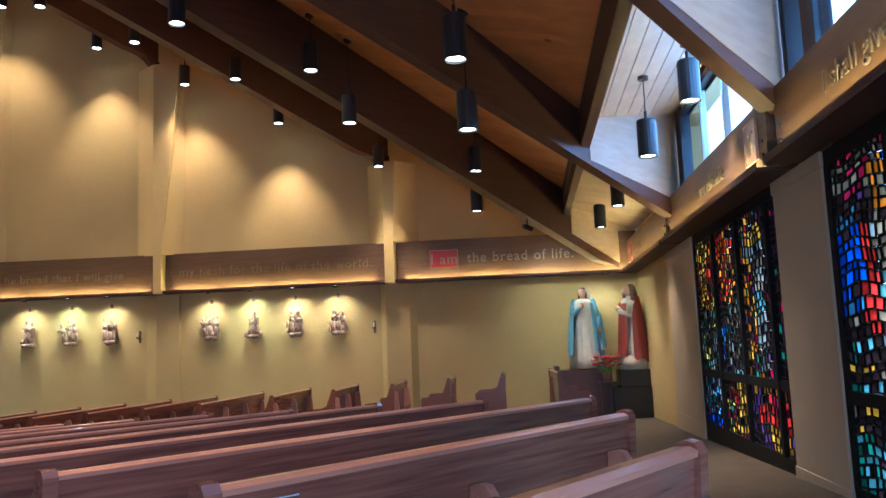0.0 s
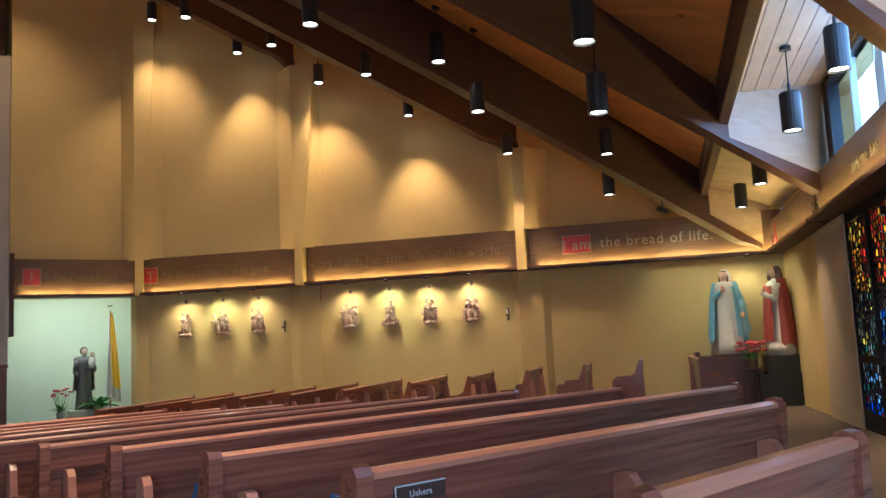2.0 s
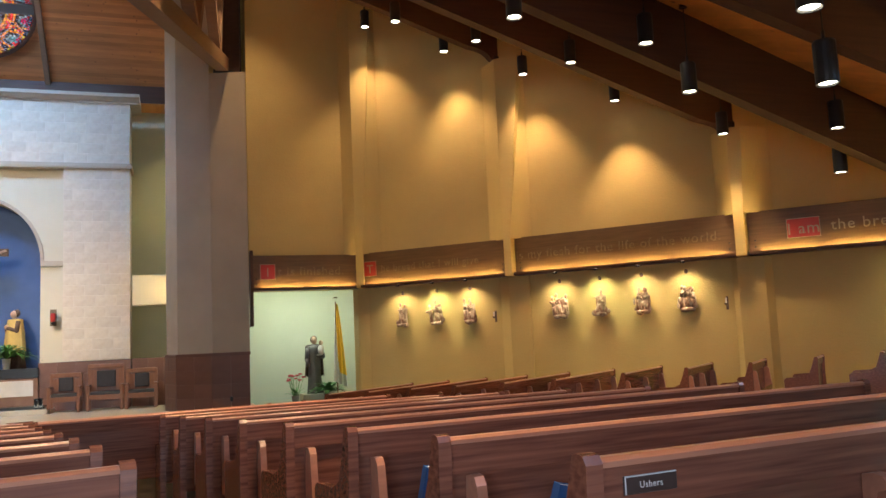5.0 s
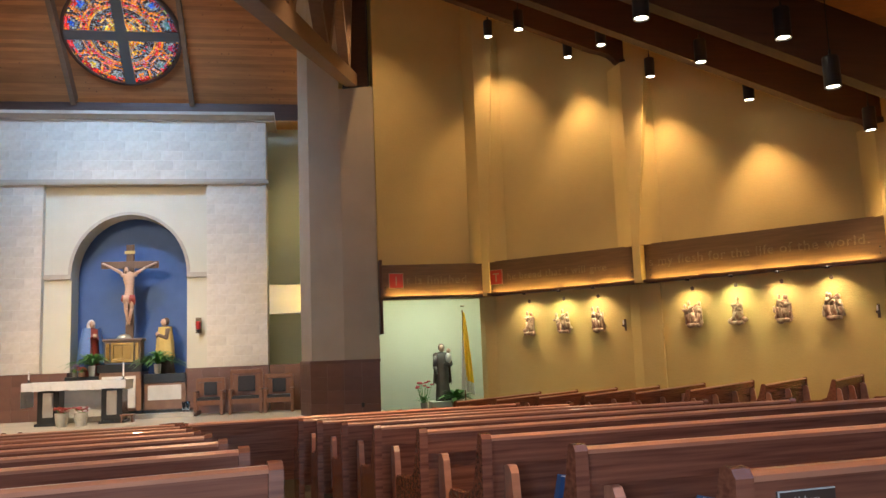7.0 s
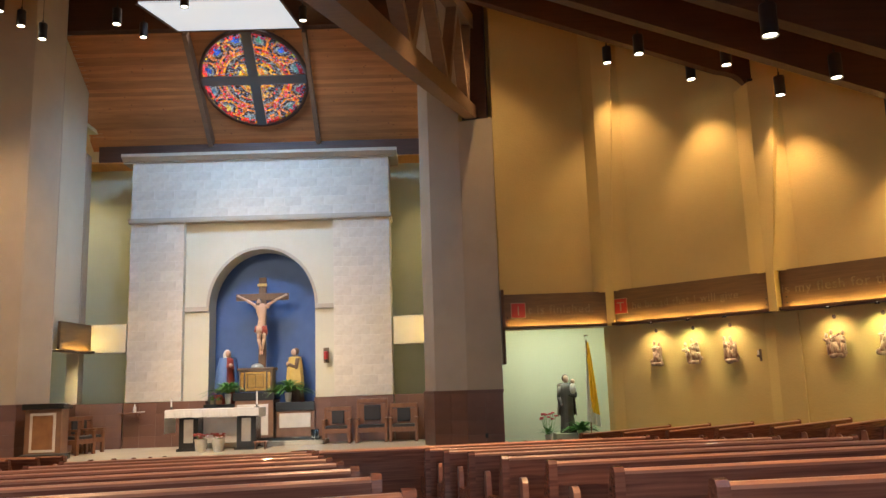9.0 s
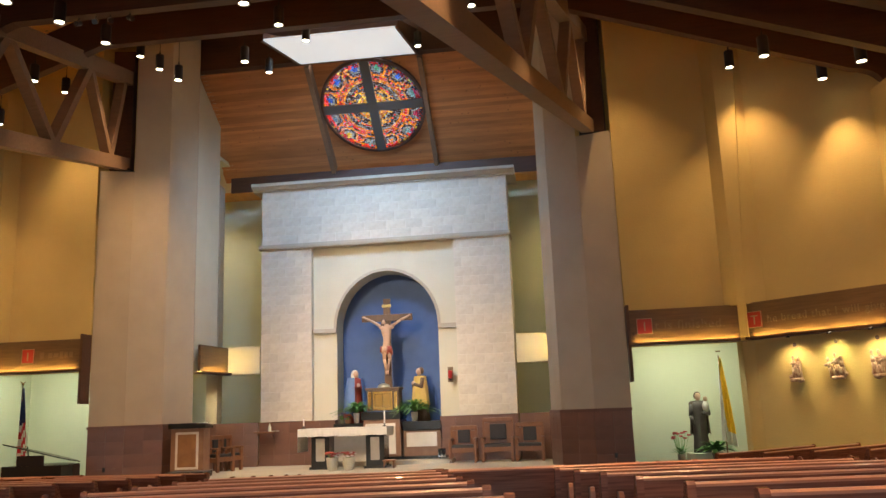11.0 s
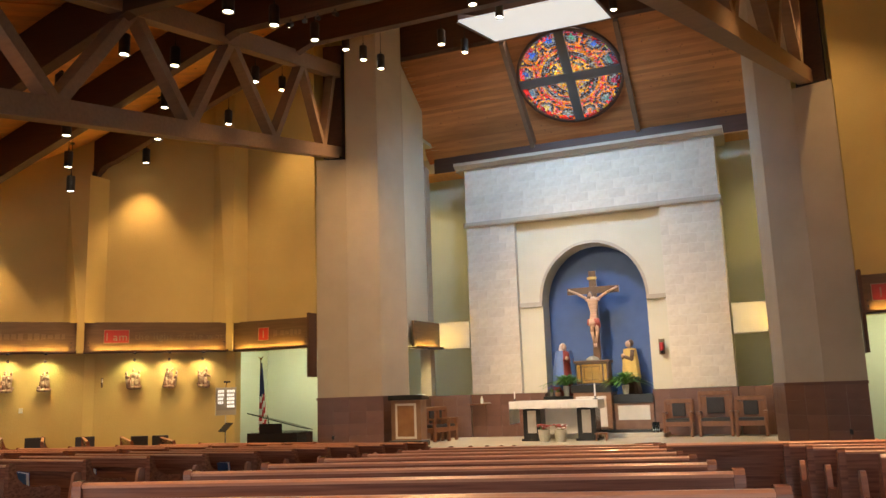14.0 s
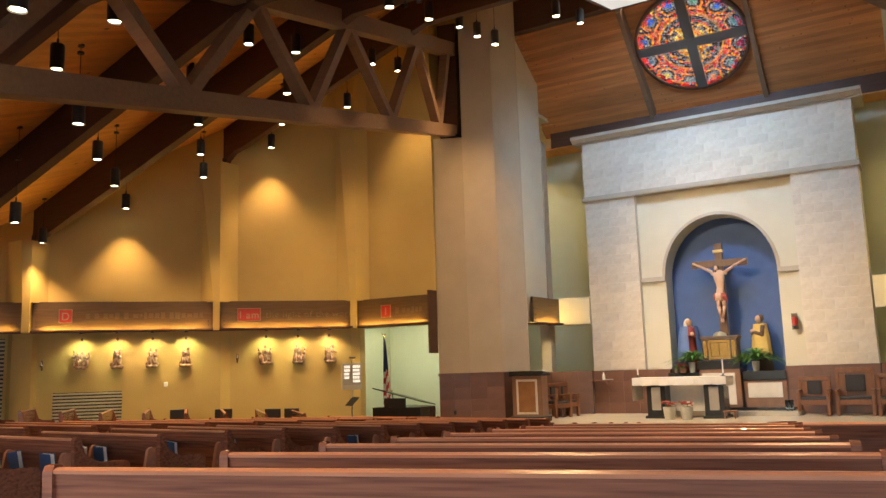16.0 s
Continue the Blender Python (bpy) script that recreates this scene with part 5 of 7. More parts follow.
def statue(name, label, h, mats, m, style):
    """mats: robe, mantle, skin, hair or veil. Faces along local -y."""
    bm = bmesh.new()
    k = h / 1.5
    hd = h * 0.93
    if style == "rock":
        for c, r in (((0, 0, 0.08 * k), 0.30 * k), ((0.10 * k, -0.05, 0.12 * k), 0.24 * k), ((-0.12 * k, 0, 0.10 * k), 0.24 * k)):
            blob(bm, c, r, (1, 0.8, 0.55), 4, 10)
    if style == "child":
        robed(bm, h * 0.98, 0.20 * k, 0.165 * k, 0.19 * k, 0, 11, 0.16)
    else:
        robed(bm, h * 0.98, 0.27 * k, 0.165 * k, 0.20 * k, 0, 11, 0.24)
    blob(bm, (0, -0.040 * k, hd), 0.086 * k, (0.88, 0.98, 1.18), 2, 14)
    blob(bm, (0, 0.030 * k, hd + 0.026 * k), 0.097 * k, (0.96, 0.9, 1.08), 3, 12)
    if style in ("veil", "plain"):
        blob(bm, (0, 0.060 * k, hd - 0.05 * k), 0.125 * k, (0.92, 0.66, 1.42), 3, 14)
        blob(bm, (0, 0.02 * k, hd - 0.20 * k), 0.15 * k, (1.05, 0.7, 0.6), 3, 12)
    blob(bm, (0, -0.126 * k, hd - 0.01 * k), 0.016 * k, (0.8, 1.1, 1.5), 2, 6)
    if style in ("veil", "rock", "child", "plain"):
        drape(bm, h, {"child": 0.23, "plain": 0.32}.get(style, 0.28) * k, 1, radians(-68 if style == "plain" else -18), radians(248 if style == "plain" else 198), 0.10 if style != "child" else 0.30, 0.86)
    if style == "apostle":
        drape(bm, h, 0.27 * k, 1, radians(-120), radians(60), 0.30, 0.84, 0.8, 9)
        drape(bm, h, 0.26 * k, 1, radians(60), radians(200), 0.22, 0.84, 0.8, 9)
    if style in ("veil", "plain", "child"):
        for sx in (-1, 1):
            blob(bm, (sx * 0.145 * k, 0.01, h * 0.805), 0.095 * k, (1.0, 0.9, 0.85), 1, 10)
    if style == "rock":
        drape(bm, h, 0.285 * k, 1, radians(190), radians(318), 0.14, 0.78)
    if style == "veil":
        drape(bm, h, 0.29 * k, 1, radians(-52), radians(-18), 0.20, 0.80)
        drape(bm, h, 0.29 * k, 1, radians(198), radians(232), 0.14, 0.80)
    if style == "veil":
        for sx in (-1, 1):
            blob(bm, (sx * 0.066 * k, -0.045 * k, hd - 0.045 * k), 0.036 * k, (0.7, 1.0, 2.0), 5, 8)
        blob(bm, (0, -0.05 * k, hd + 0.072 * k), 0.055 * k, (1.1, 0.9, 0.5), 5, 10)
    sh = h * 0.80
    if style in ("veil", "rock"):
        blob(bm, (0, -0.19 * k, sh - 0.05 * k), 0.05 * k, (0.9, 0.6, 1.1), 6, 10)
    if style == "rock":
        # long hair on the shoulders and a beard
        blob(bm, (0, 0.05 * k, hd - 0.09 * k), 0.115 * k, (0.95, 0.75, 1.5), 3, 12)
        blob(bm, (0, -0.100 * k, hd - 0.075 * k), 0.048 * k, (0.95, 0.8, 1.3), 3, 10)
    if style == "veil":
        # the mantle hangs wide below both arms
        drape(bm, h, 0.33 * k, 1, radians(-34), radians(20), 0.24, 0.66, 0.62, 12)
        drape(bm, h, 0.30 * k, 1, radians(160), radians(214), 0.22, 0.66, 0.62, 12)
        limb(bm, [(0.17 * k, -0.03, sh), (0.27 * k, -0.05, sh - 0.26 * k), (0.30 * k, -0.14 * k, sh - 0.46 * k)], 0.07 * k, 0.04 * k, 1)
        blob(bm, (0.30 * k, -0.16 * k, sh - 0.51 * k), 0.045 * k, (1, 1, 1.3), 2, 8)
        limb(bm, [(-0.17 * k, -0.03, sh), (-0.22 * k, -0.07, sh - 0.22 * k), (-0.05 * k, -0.20 * k, sh - 0.10 * k)], 0.07 * k, 0.04 * k, 1)
        blob(bm, (-0.01, -0.21 * k, sh - 0.07 * k), 0.045 * k, (1, 1, 1.2), 2, 8)
    elif style == "child":
        limb(bm, [(0.17 * k, -0.03, sh), (0.22 * k, -0.10 * k, sh - 0.24 * k), (0.06 * k, -0.22 * k, sh - 0.22 * k)], 0.07 * k, 0.045 * k, 0)
        limb(bm, [(-0.17 * k, -0.03, sh), (-0.21 * k, -0.06 * k, sh - 0.28 * k), (-0.18 * k, -0.12 * k, sh - 0.46 * k)], 0.065 * k, 0.045 * k, 0)
        blob(bm, (0.16 * k, -0.17 * k, sh - 0.06 * k), 0.10 * k, (0.9, 0.9, 1.5), 5, 10)
        blob(bm, (0.16 * k, -0.18 * k, sh + 0.13 * k), 0.06 * k, (1, 1, 1.1), 2, 10)
    else:
        limb(bm, [(0.17 * k, -0.03, sh), (0.21 * k, -0.09 * k, sh - 0.24 * k), (0.03 * k, -0.22 * k, sh - 0.16 * k)], 0.07 * k, 0.045 * k, 0)
        limb(bm, [(-0.17 * k, -0.03, sh), (-0.21 * k, -0.09 * k, sh - 0.26 * k), (-0.03 * k, -0.22 * k, sh - 0.13 * k)], 0.07 * k, 0.045 * k, 0)
        blob(bm, (0.0, -0.23 * k, sh - 0.13 * k), 0.055 * k, (1.2, 1, 1.1), 2, 8)
    ob = part(name, bm, mats, smooth=True)
    ob.matrix_world = m
    return tagged(ob, label, "statue")


def relief(m, seed):
    """One small carved station: a cluster of figures on a rough base, in one mesh."""
    rnd = random.Random(seed)
    bm = bmesh.new()
    for i in range(9):
        ball(bm, (rnd.uniform(-0.13, 0.13), -0.05, rnd.uniform(0.02, 0.10)), rnd.uniform(0.05, 0.08), (1.2, 0.8, 0.7), 8)
    n = rnd.choice((2, 3, 3))
    for i in range(n):
        x = (i - (n - 1) / 2) * 0.11 + rnd.uniform(-0.02, 0.02)
        hh = rnd.uniform(0.36, 0.48)
        lean = rnd.uniform(-0.10, 0.10)
        limb_pts = [(x, -0.05, 0.05), (x + lean * 0.5, -0.07, hh * 0.55), (x + lean, -0.08, hh * 0.8)]
        tube(bm, limb_pts[0], limb_pts[1], 0.072, 0.052, 9)
        tube(bm, limb_pts[1], limb_pts[2], 0.054, 0.036, 9)
        ball(bm, (x + lean, -0.09, hh * 0.8 + 0.05), 0.035, (1, 1, 1.2), 9)
        tube(bm, (x + lean * 0.8, -0.10, hh * 0.68), (x + lean + rnd.uniform(-0.12, 0.12), -0.13, hh * rnd.uniform(0.5, 0.8)), 0.03, 0.02, 7)
        for k in range(3):
            ball(bm, (x + rnd.uniform(-0.07, 0.07), -0.10, rnd.uniform(0.1, hh * 0.5)), 0.035, (0.8, 0.7, 1.8), 7)
    if rnd.random() < 0.65:
        a = rnd.uniform(-0.6, 0.6)
        strut(bm, (-0.10, -0.12, 0.30 - 0.1 * a), (0.11, -0.10, 0.36 + 0.16 * a), 0.03, 0.03)
    box(bm, 0, -0.02, 0.19, 0.22, 0.04, 0.34, bevel=0.01)
    box(bm, 0, -0.07, 0.03, 0.27, 0.14, 0.06, bevel=0.02)
    ob = part("wall_relief", bm, RELIEF, smooth=True)
    ob.matrix_world = m
    tagged(ob, "small painted carved relief hung on the wall", "relief", "wall reliefs")
    bm = bmesh.new()
    tube(bm, (0, 0.0, 0), (0, -0.025, 0), 0.038, seg=14)
    strut(bm, (0, -0.03, -0.028), (0, -0.03, 0.028), 0.010, 0.010)
    strut(bm, (-0.020, -0.03, 0.008), (0.020, -0.03, 0.008), 0.010, 0.010)
    dk = part("wall_medallion", bm, UMBER)
    dk.matrix_world = m @ Matrix.Translation((0, 0, 0.66))
    tagged(dk, "small round dark medallion above a relief", "medallion", "wall medallions")


def downlight(m, energy, colour, angle=52, blend=0.6, size=0.03):
    """A bare spot lamp, shining along local -z."""
    la = new("downlight_lamp", bpy.data.lights.new("downlight_lamp", "SPOT"))
    la.data.energy, la.data.color = energy, colour
    la.data.spot_size, la.data.spot_blend = radians(angle), blend
    la.data.shadow_soft_size = size
    la.matrix_world = m
    return la


def eyeball(m):
    e = thing("ledge_downlight", "small dark spotlight under the ledge", "spotlight", m, "ledge downlights")
    bm = bmesh.new()
    tube(bm, (0, 0, 0.0), (0, 0, -0.035), 0.04, 0.045, 12, caps=False)
    part("housing", bm, BLACK, e)
    bm = bmesh.new()
    tube(bm, (0, 0, -0.004), (0, 0, -0.012), 0.03, seg=12)
    part("bulb", bm, LAMP_GLOW, e)


seed = 1
for p, q, ss in ((A, B, (1.33, 2.26, 3.13)), (B, C, (1.36, 2.28, 3.19, 4.11)), (mir(B), mir(A), (1.12, 2.05, 2.97)), (mir(C), mir(B), (1.21, 2.13, 3.06, 3.96))):
    F_ = wall_frame(p, q)
    for s in ss:
        relief(F_ @ Matrix.Translation((s, -0.02, 1.43)) @ Matrix.Diagonal((0.98, 0.95, 1.22, 1)), seed)
        seed += 1
        eyeball(F_ @ Matrix.Translation((s, -0.27, BAND0 - 0.003)))
        tint = (1.0, 0.78, 0.42) if seed % 3 else (0.95, 0.92, 0.46)
        downlight(F_ @ Matrix.Translation((s, -0.30, BAND0 - 0.045)) @ pose(0, 0, 0, 4, 0, 0), 28, tint, 132, 1.0, 0.05)

# ---- statues in the corner ----
CF = wall_frame(C, D)


def on_wall(F_, s, o, z, rz=0.0):
    return F_ @ pose(s, -o, z, 0, 0, rz)


statue("madonna_statue", "painted plaster statue in a light blue mantle on a stand", 1.58, [IVORY, MANTLE, SKIN, IVORY, IVORY, UMBER, HEART], on_wall(CF, 4.02, 0.55, 0.56, -18), "veil")
statue("sacred_statue", "painted plaster statue in a red cloak on a rocky base", 1.62, [IVORY, ROSE_RED, SKIN, UMBER, IVORY, IVORY, HEART], on_wall(CF, 4.92, 0.62, 0.52, -82), "rock")
st = thing("statue_stand", "dark wooden stand with raised ends below a statue", "stand", on_wall(CF, 3.92, 0.52, -0.45))
bm = bmesh.new()
box(bm, 0, 0, 0.50, 0.92, 0.5, 0.98, bevel=0.01)
part("cabinet", bm, PEW_DARK, st)
for x in (-0.5, 0.5):
    bm = bmesh.new()
    box(bm, x, 0, 0.54, 0.09, 0.56, 1.06, bevel=0.02)
    part("end_panel", bm, PEW_DARK, st)
pl = thing("statue_plinth", "stepped black plinth in the corner", "plinth", on_wall(CF, 4.92, 0.62, -0.45))
bm = bmesh.new()
box(bm, 0, 0, 0.32, 0.95, 0.8, 0.64, bevel=0.008)
part("base_block", bm, BLACK_STONE, pl)
bm = bmesh.new()
box(bm, 0, 0.0, 0.80, 0.64, 0.62, 0.32, bevel=0.008)
part("top_block", bm, BLACK_STONE, pl)


# ---- plants ----
def leafy(name, label, m, n, length, width, droop, seed, pot=(0.14, 0.22), pot_mat=None, blooms=(), stem=0.0, category="plant"):
    """A pot with arching leaves; blooms: (material, count, reach, size)."""
    rnd = random.Random(seed)
    e = thing(name, label, category, m)
    r, h = pot
    bm = bmesh.new()
    lathe(bm, [(r * 0.72, 0), (r * 0.85, h * 0.3), (r, h), (r * 0.93, h), (r * 0.9, h - 0.03)], 16)
    part("pot", bm, pot_mat or POT, e)
    bm = bmesh.new()
    for i in range(n):
        a = rnd.uniform(0, 2 * math.pi)
        L_ = length * rnd.uniform(0.6, 1.1)
        w = width * rnd.uniform(0.7, 1.2)
        el = rnd.uniform(0.5, 1.35)
        pts = []
        for k in range(6):
            t = k / 5
            rr = L_ * t * math.cos(el) * (1 + 0.2 * t)
            z = h + L_ * t * math.sin(el) - droop * L_ * t * t * rnd.uniform(0.9, 1.1)
            pts.append(Vector((rr * math.cos(a), rr * math.sin(a), z)))
        side = Vector((-math.sin(a), math.cos(a), 0))
        prev = None
        for k, p_ in enumerate(pts):
            ww = w * math.sin(math.pi * min(0.98, 0.12 + 0.86 * k / 5))
            cur = [bm.verts.new(p_ - side * ww / 2), bm.verts.new(p_ + Vector((0, 0, -0.12 * ww))), bm.verts.new(p_ + side * ww / 2)]
            if prev:
                bm.faces.new((prev[0], prev[1], cur[1], cur[0]))
                bm.faces.new((prev[1], prev[2], cur[2], cur[1]))
            prev = cur
    fo = part("foliage", bm, LEAF, e)
    fo["kind"] = "stuff"
    for mat, cnt, reach, size in blooms:
        bm = bmesh.new()
        bs = bmesh.new()
        for i in range(cnt):
            a = rnd.uniform(0, 2 * math.pi)
            rr = reach * math.sqrt(rnd.random())
            z = h + stem + rnd.uniform(0.0, length * 0.6)
            c = Vector((rr * math.cos(a), rr * math.sin(a), z))
            tube(bs, (0.3 * c.x, 0.3 * c.y, h - 0.02), c, 0.006, 0.004, 5)
            for k in range(5):
                b_ = 2 * math.pi * k / 5
                ball(bm, c + Vector((size * 0.6 * math.cos(b_), size * 0.6 * math.sin(b_), 0.2 * size * math.sin(3 * b_))), size * 0.55, (1, 1, 0.55), 6)
            ball(bm, c, size * 0.4, (1, 1, 0.8), 6)
        part("blossoms", bm, mat, e)
        part("stems", bs, LEAF, e)
    return e


leafy("flower_arrangement", "red and white flowers in a pot beside the statues", on_wall(CF, 4.36, 0.86, 0.30), 14, 0.30, 0.05, 0.5, 4, (0.09, 0.16), UMBER, ((PETAL_RED, 22, 0.26, 0.055), (PETAL_RED, 6, 0.16, 0.06), (PETAL_WHITE, 7, 0.26, 0.045)), 0.14, "flowers")
# shelf below the flowers
fs = thing("flower_stand", "small dark stand below the flowers", "stand", on_wall(CF, 4.36, 0.86, -0.45))
bm = bmesh.new()
box(bm, 0, 0, 0.735, 0.34, 0.34, 0.03, bevel=0.005)
part("top", bm, PEW_DARK, fs)
for x, y in ((-0.13, -0.13), (0.13, -0.13), (-0.13, 0.13), (0.13, 0.13)):
    bm = bmesh.new()
    box(bm, x, y, 0.36, 0.035, 0.035, 0.72)
    part("leg", bm, PEW_DARK, fs)

# ---- alcove on the right: statue, flag, plants ----
statue("joseph_statue", "dark painted statue holding a child in the alcove", 1.46, [GREY_ROBE, UMBER, SKIN, UMBER, IVORY, IVORY], pose(8.66, 21.2, -0.16, 0, 0, 0), "child")
pd = thing("statue_pedestal", "low pale pedestal below the alcove statue", "pedestal", pose(8.66, 21.2, -0.78))
bm = bmesh.new()
box(bm, 0, 0, 0.31, 0.7, 0.6, 0.62, bevel=0.01)
part("block", bm, ALCOVE, pd)
leafy("orchid", "pot of red orchids on tall stems", pose(8.12, 20.95, -0.35), 26, 0.40, 0.05, 0.35, 9, (0.10, 0.18), POT, ((PETAL_RED, 13, 0.30, 0.05),), 0.34, "flowers")
leafy("leafy_plant", "broad-leaved green plant in a pot", pose(8.98, 20.85, -0.35), 80, 0.62, 0.13, 0.55, 10, (0.16, 0.22))
for x in (8.12, 8.98):
    bx = thing("plant_stand", "low dark plant stand in the alcove", "stand", pose(x, 20.95 if x < 8.5 else 20.85, -0.77), "plant stands")
    bm = bmesh.new()
    box(bm, 0, 0, 0.405, 0.4, 0.4, 0.03, bevel=0.005)
    part("top", bm, PEW, bx)
    for a, b_ in ((-0.16, -0.16), (0.16, -0.16), (-0.16, 0.16), (0.16, 0.16)):
        bm = bmesh.new()
        box(bm, a, b_, 0.195, 0.035, 0.035, 0.39)
        part("leg", bm, PEW, bx)


def flag(name, label, x, y, z0, top_z, stripes, finial, wide=0.28):
    e = thing(name, label, "flag", pose(x, y, z0))
    h = top_z - z0
    bm = bmesh.new()
    lathe(bm, [(0.16, 0), (0.16, 0.03), (0.05, 0.08), (0.03, 0.12)], 16)
    part("base", bm, BRASS, e)
    bm = bmesh.new()
    tube(bm, (0, 0, 0.1), (0, 0, h), 0.014, seg=8)
    part("pole", bm, OAK, e)
    bm = bmesh.new()
    if finial == "cross":
        strut(bm, (0, 0, h), (0, 0, h + 0.16), 0.022, 0.022)
        strut(bm, (-0.05, 0, h + 0.10), (0.05, 0, h + 0.10), 0.022, 0.022)
    else:
        ball(bm, (0, 0, h + 0.03), 0.03, (1, 1, 1), 8)
        tube(bm, (0, 0, h + 0.05), (-0.09, 0, h + 0.12), 0.022, 0.004, 6)
        tube(bm, (0, 0, h + 0.05), (0.09, 0, h + 0.12), 0.022, 0.004, 6)
    part("finial", bm, BRASS, e)
    bm = bmesh.new()
    nz, na = 22, 26
    grid_ = []
    for i in range(nz + 1):
        t = i / nz
        w = 0.06 + wide * t ** 0.8
        z = h - 0.06 - t * (h * 0.66) 
        ring = []
        for k in range(na + 1):
            u = k / na
            ring.append(bm.verts.new((w * (u - 0.25), 0.045 * (0.3 + t) * math.sin(u * 17 + 1.5 * t), z - 0.16 * u * t)))
        grid_.append(ring)
    for i in range(nz):
        for k in range(na):
            f_ = bm.faces.new((grid_[i][k], grid_[i][k + 1], grid_[i + 1][k + 1], grid_[i + 1][k]))
            f_.material_index = stripes(i / nz, k / na)
    mats = [FLAG_YELLOW, FLAG_WHITE, FLAG_RED, FLAG_NAVY]
    part("cloth", bm, mats, e)


flag("yellow_flag", "yellow and white flag hanging on a pole", 9.10, 20.35, -0.77, 2.15, lambda v, u: 0 if u > 0.08 + 0.42 * v and v < 0.86 else 1, "cross")
flag("striped_flag", "dark blue flag with red and white stripes on a pole", -9.05, 20.3, -0.77, 2.15, lambda v, u: 3 if v + 0.15 * u < 0.52 else (2 if int(u * 3.2 + v * 11) % 2 else 1), "eagle", 0.30)


# ---- sanctuary things ----
al = thing("altar_table", "stone altar table on two dark pedestals with white cloth", "altar", pose(-0.78, 22.4, STAGE))
bm = bmesh.new()
box(bm, 0, 0.42, 1.02, 2.46, 0.86, 0.14, bevel=0.01)
part("tabletop", bm, MARBLE, al)
for x in (-0.66, 0.90):
    bm = bmesh.new()
    box(bm, x, 0.42, 0.51, 0.52, 0.66, 0.88, bevel=0.01)
    pe = part("pedestal", bm, BLACK_STONE, al, "dark granite pedestal")
    bm = bmesh.new()
    box(bm, x, 0.085, 0.53, 0.25, 0.02, 0.62, bevel=0.004)
    part("inset_panel", bm, INSET, pe, "grey marble inset")
    bm = bmesh.new()
    box(bm, x, 0.42, 0.035, 0.62, 0.76, 0.07, bevel=0.006)
    part("base", bm, BLACK_STONE, al)
bm = bmesh.new()
box(bm, 0.1, 0.62, 0.52, 1.1, 0.06, 0.7)
part("back_panel", bm, MARBLE, al)
tc = thing("altar_cloth", "white linen cloth hanging over the altar edges", "cloth", pose(-0.78, 22.4, STAGE))
bm = bmesh.new()
box(bm, 0, 0.42, 1.103, 2.54, 0.94, 0.022, bevel=0.006)


def hanging(bm, at, n, z0, z1):
    """A thin wavy sheet; at(i) gives the plan point and the outward way at step i of n."""
    cols = []
    for i in range(n + 1):
        (x, y), (nx, ny) = at(i)
        d = 0.010 * math.sin(i * 1.1) + 0.004 * math.sin(i * 2.7)
        zl = z0 + 0.006 * math.sin(i * 0.8)
        cols.append([bm.verts.new((x + nx * (d * k + o), y + ny * (d * k + o), z)) for z, k, o in ((z1, 0.1, 0), (zl, 1, 0), (zl, 1, -0.006), (z1, 0.1, -0.006))])
    for a, b_ in zip(cols, cols[1:]):
        for k in range(4):
            m_ = (k + 1) % 4
            bm.faces.new((a[k], a[m_], b_[m_], b_[k]))


hanging(bm, lambda i: ((-1.27 + 2.54 * i / 40, -0.05), (0, -1)), 40, 0.90, 1.10)
hanging(bm, lambda i: ((-1.275, -0.05 + 0.94 * i / 16), (-1, 0)), 16, 0.48, 1.10)
hanging(bm, lambda i: ((1.275, -0.05 + 0.94 * i / 16), (1, 0)), 16, 0.86, 1.10)
bmesh.ops.recalc_face_normals(bm, faces=bm.faces[:])
part("linen", bm, CLOTH, tc)


def candle(x, y, z, h, name="altar_candle"):
    c = thing(name, "white candle on a small metal holder", "candle", pose(x, y, z), "altar candles")
    bm = bmesh.new()
    lathe(bm, [(0.07, 0), (0.07, 0.015), (0.02, 0.03), (0.018, 0.06), (0.045, 0.07), (0.045, 0.08)], 14)
    part("holder", bm, BLACK, c)
    bm = bmesh.new()
    tube(bm, (0, 0, 0.08), (0, 0, 0.08 + h), 0.02, seg=12)
    part("wax", bm, PETAL_WHITE, c)
    bm = bmesh.new()
    tube(bm, (0, 0, 0.08 + h), (0, 0, 0.10 + h), 0.004, seg=6)
    part("wick", bm, BLACK, c)


candle(-1.92, 22.5, STAGE + 1.114, 0.20)
candle(0.38, 22.6, STAGE + 1.114, 0.36)
for x in (-0.96, -0.50):
    leafy("flower_pot", "red and white flowers in a pale pot before the altar", pose(x, 22.0, STAGE), 22, 0.18, 0.05, 0.4, int(x * 50), (0.17, 0.34), POT, ((ROSE_RED, 22, 0.19, 0.05), (PETAL_WHITE, 5, 0.19, 0.04)), 0.03, "flowers")


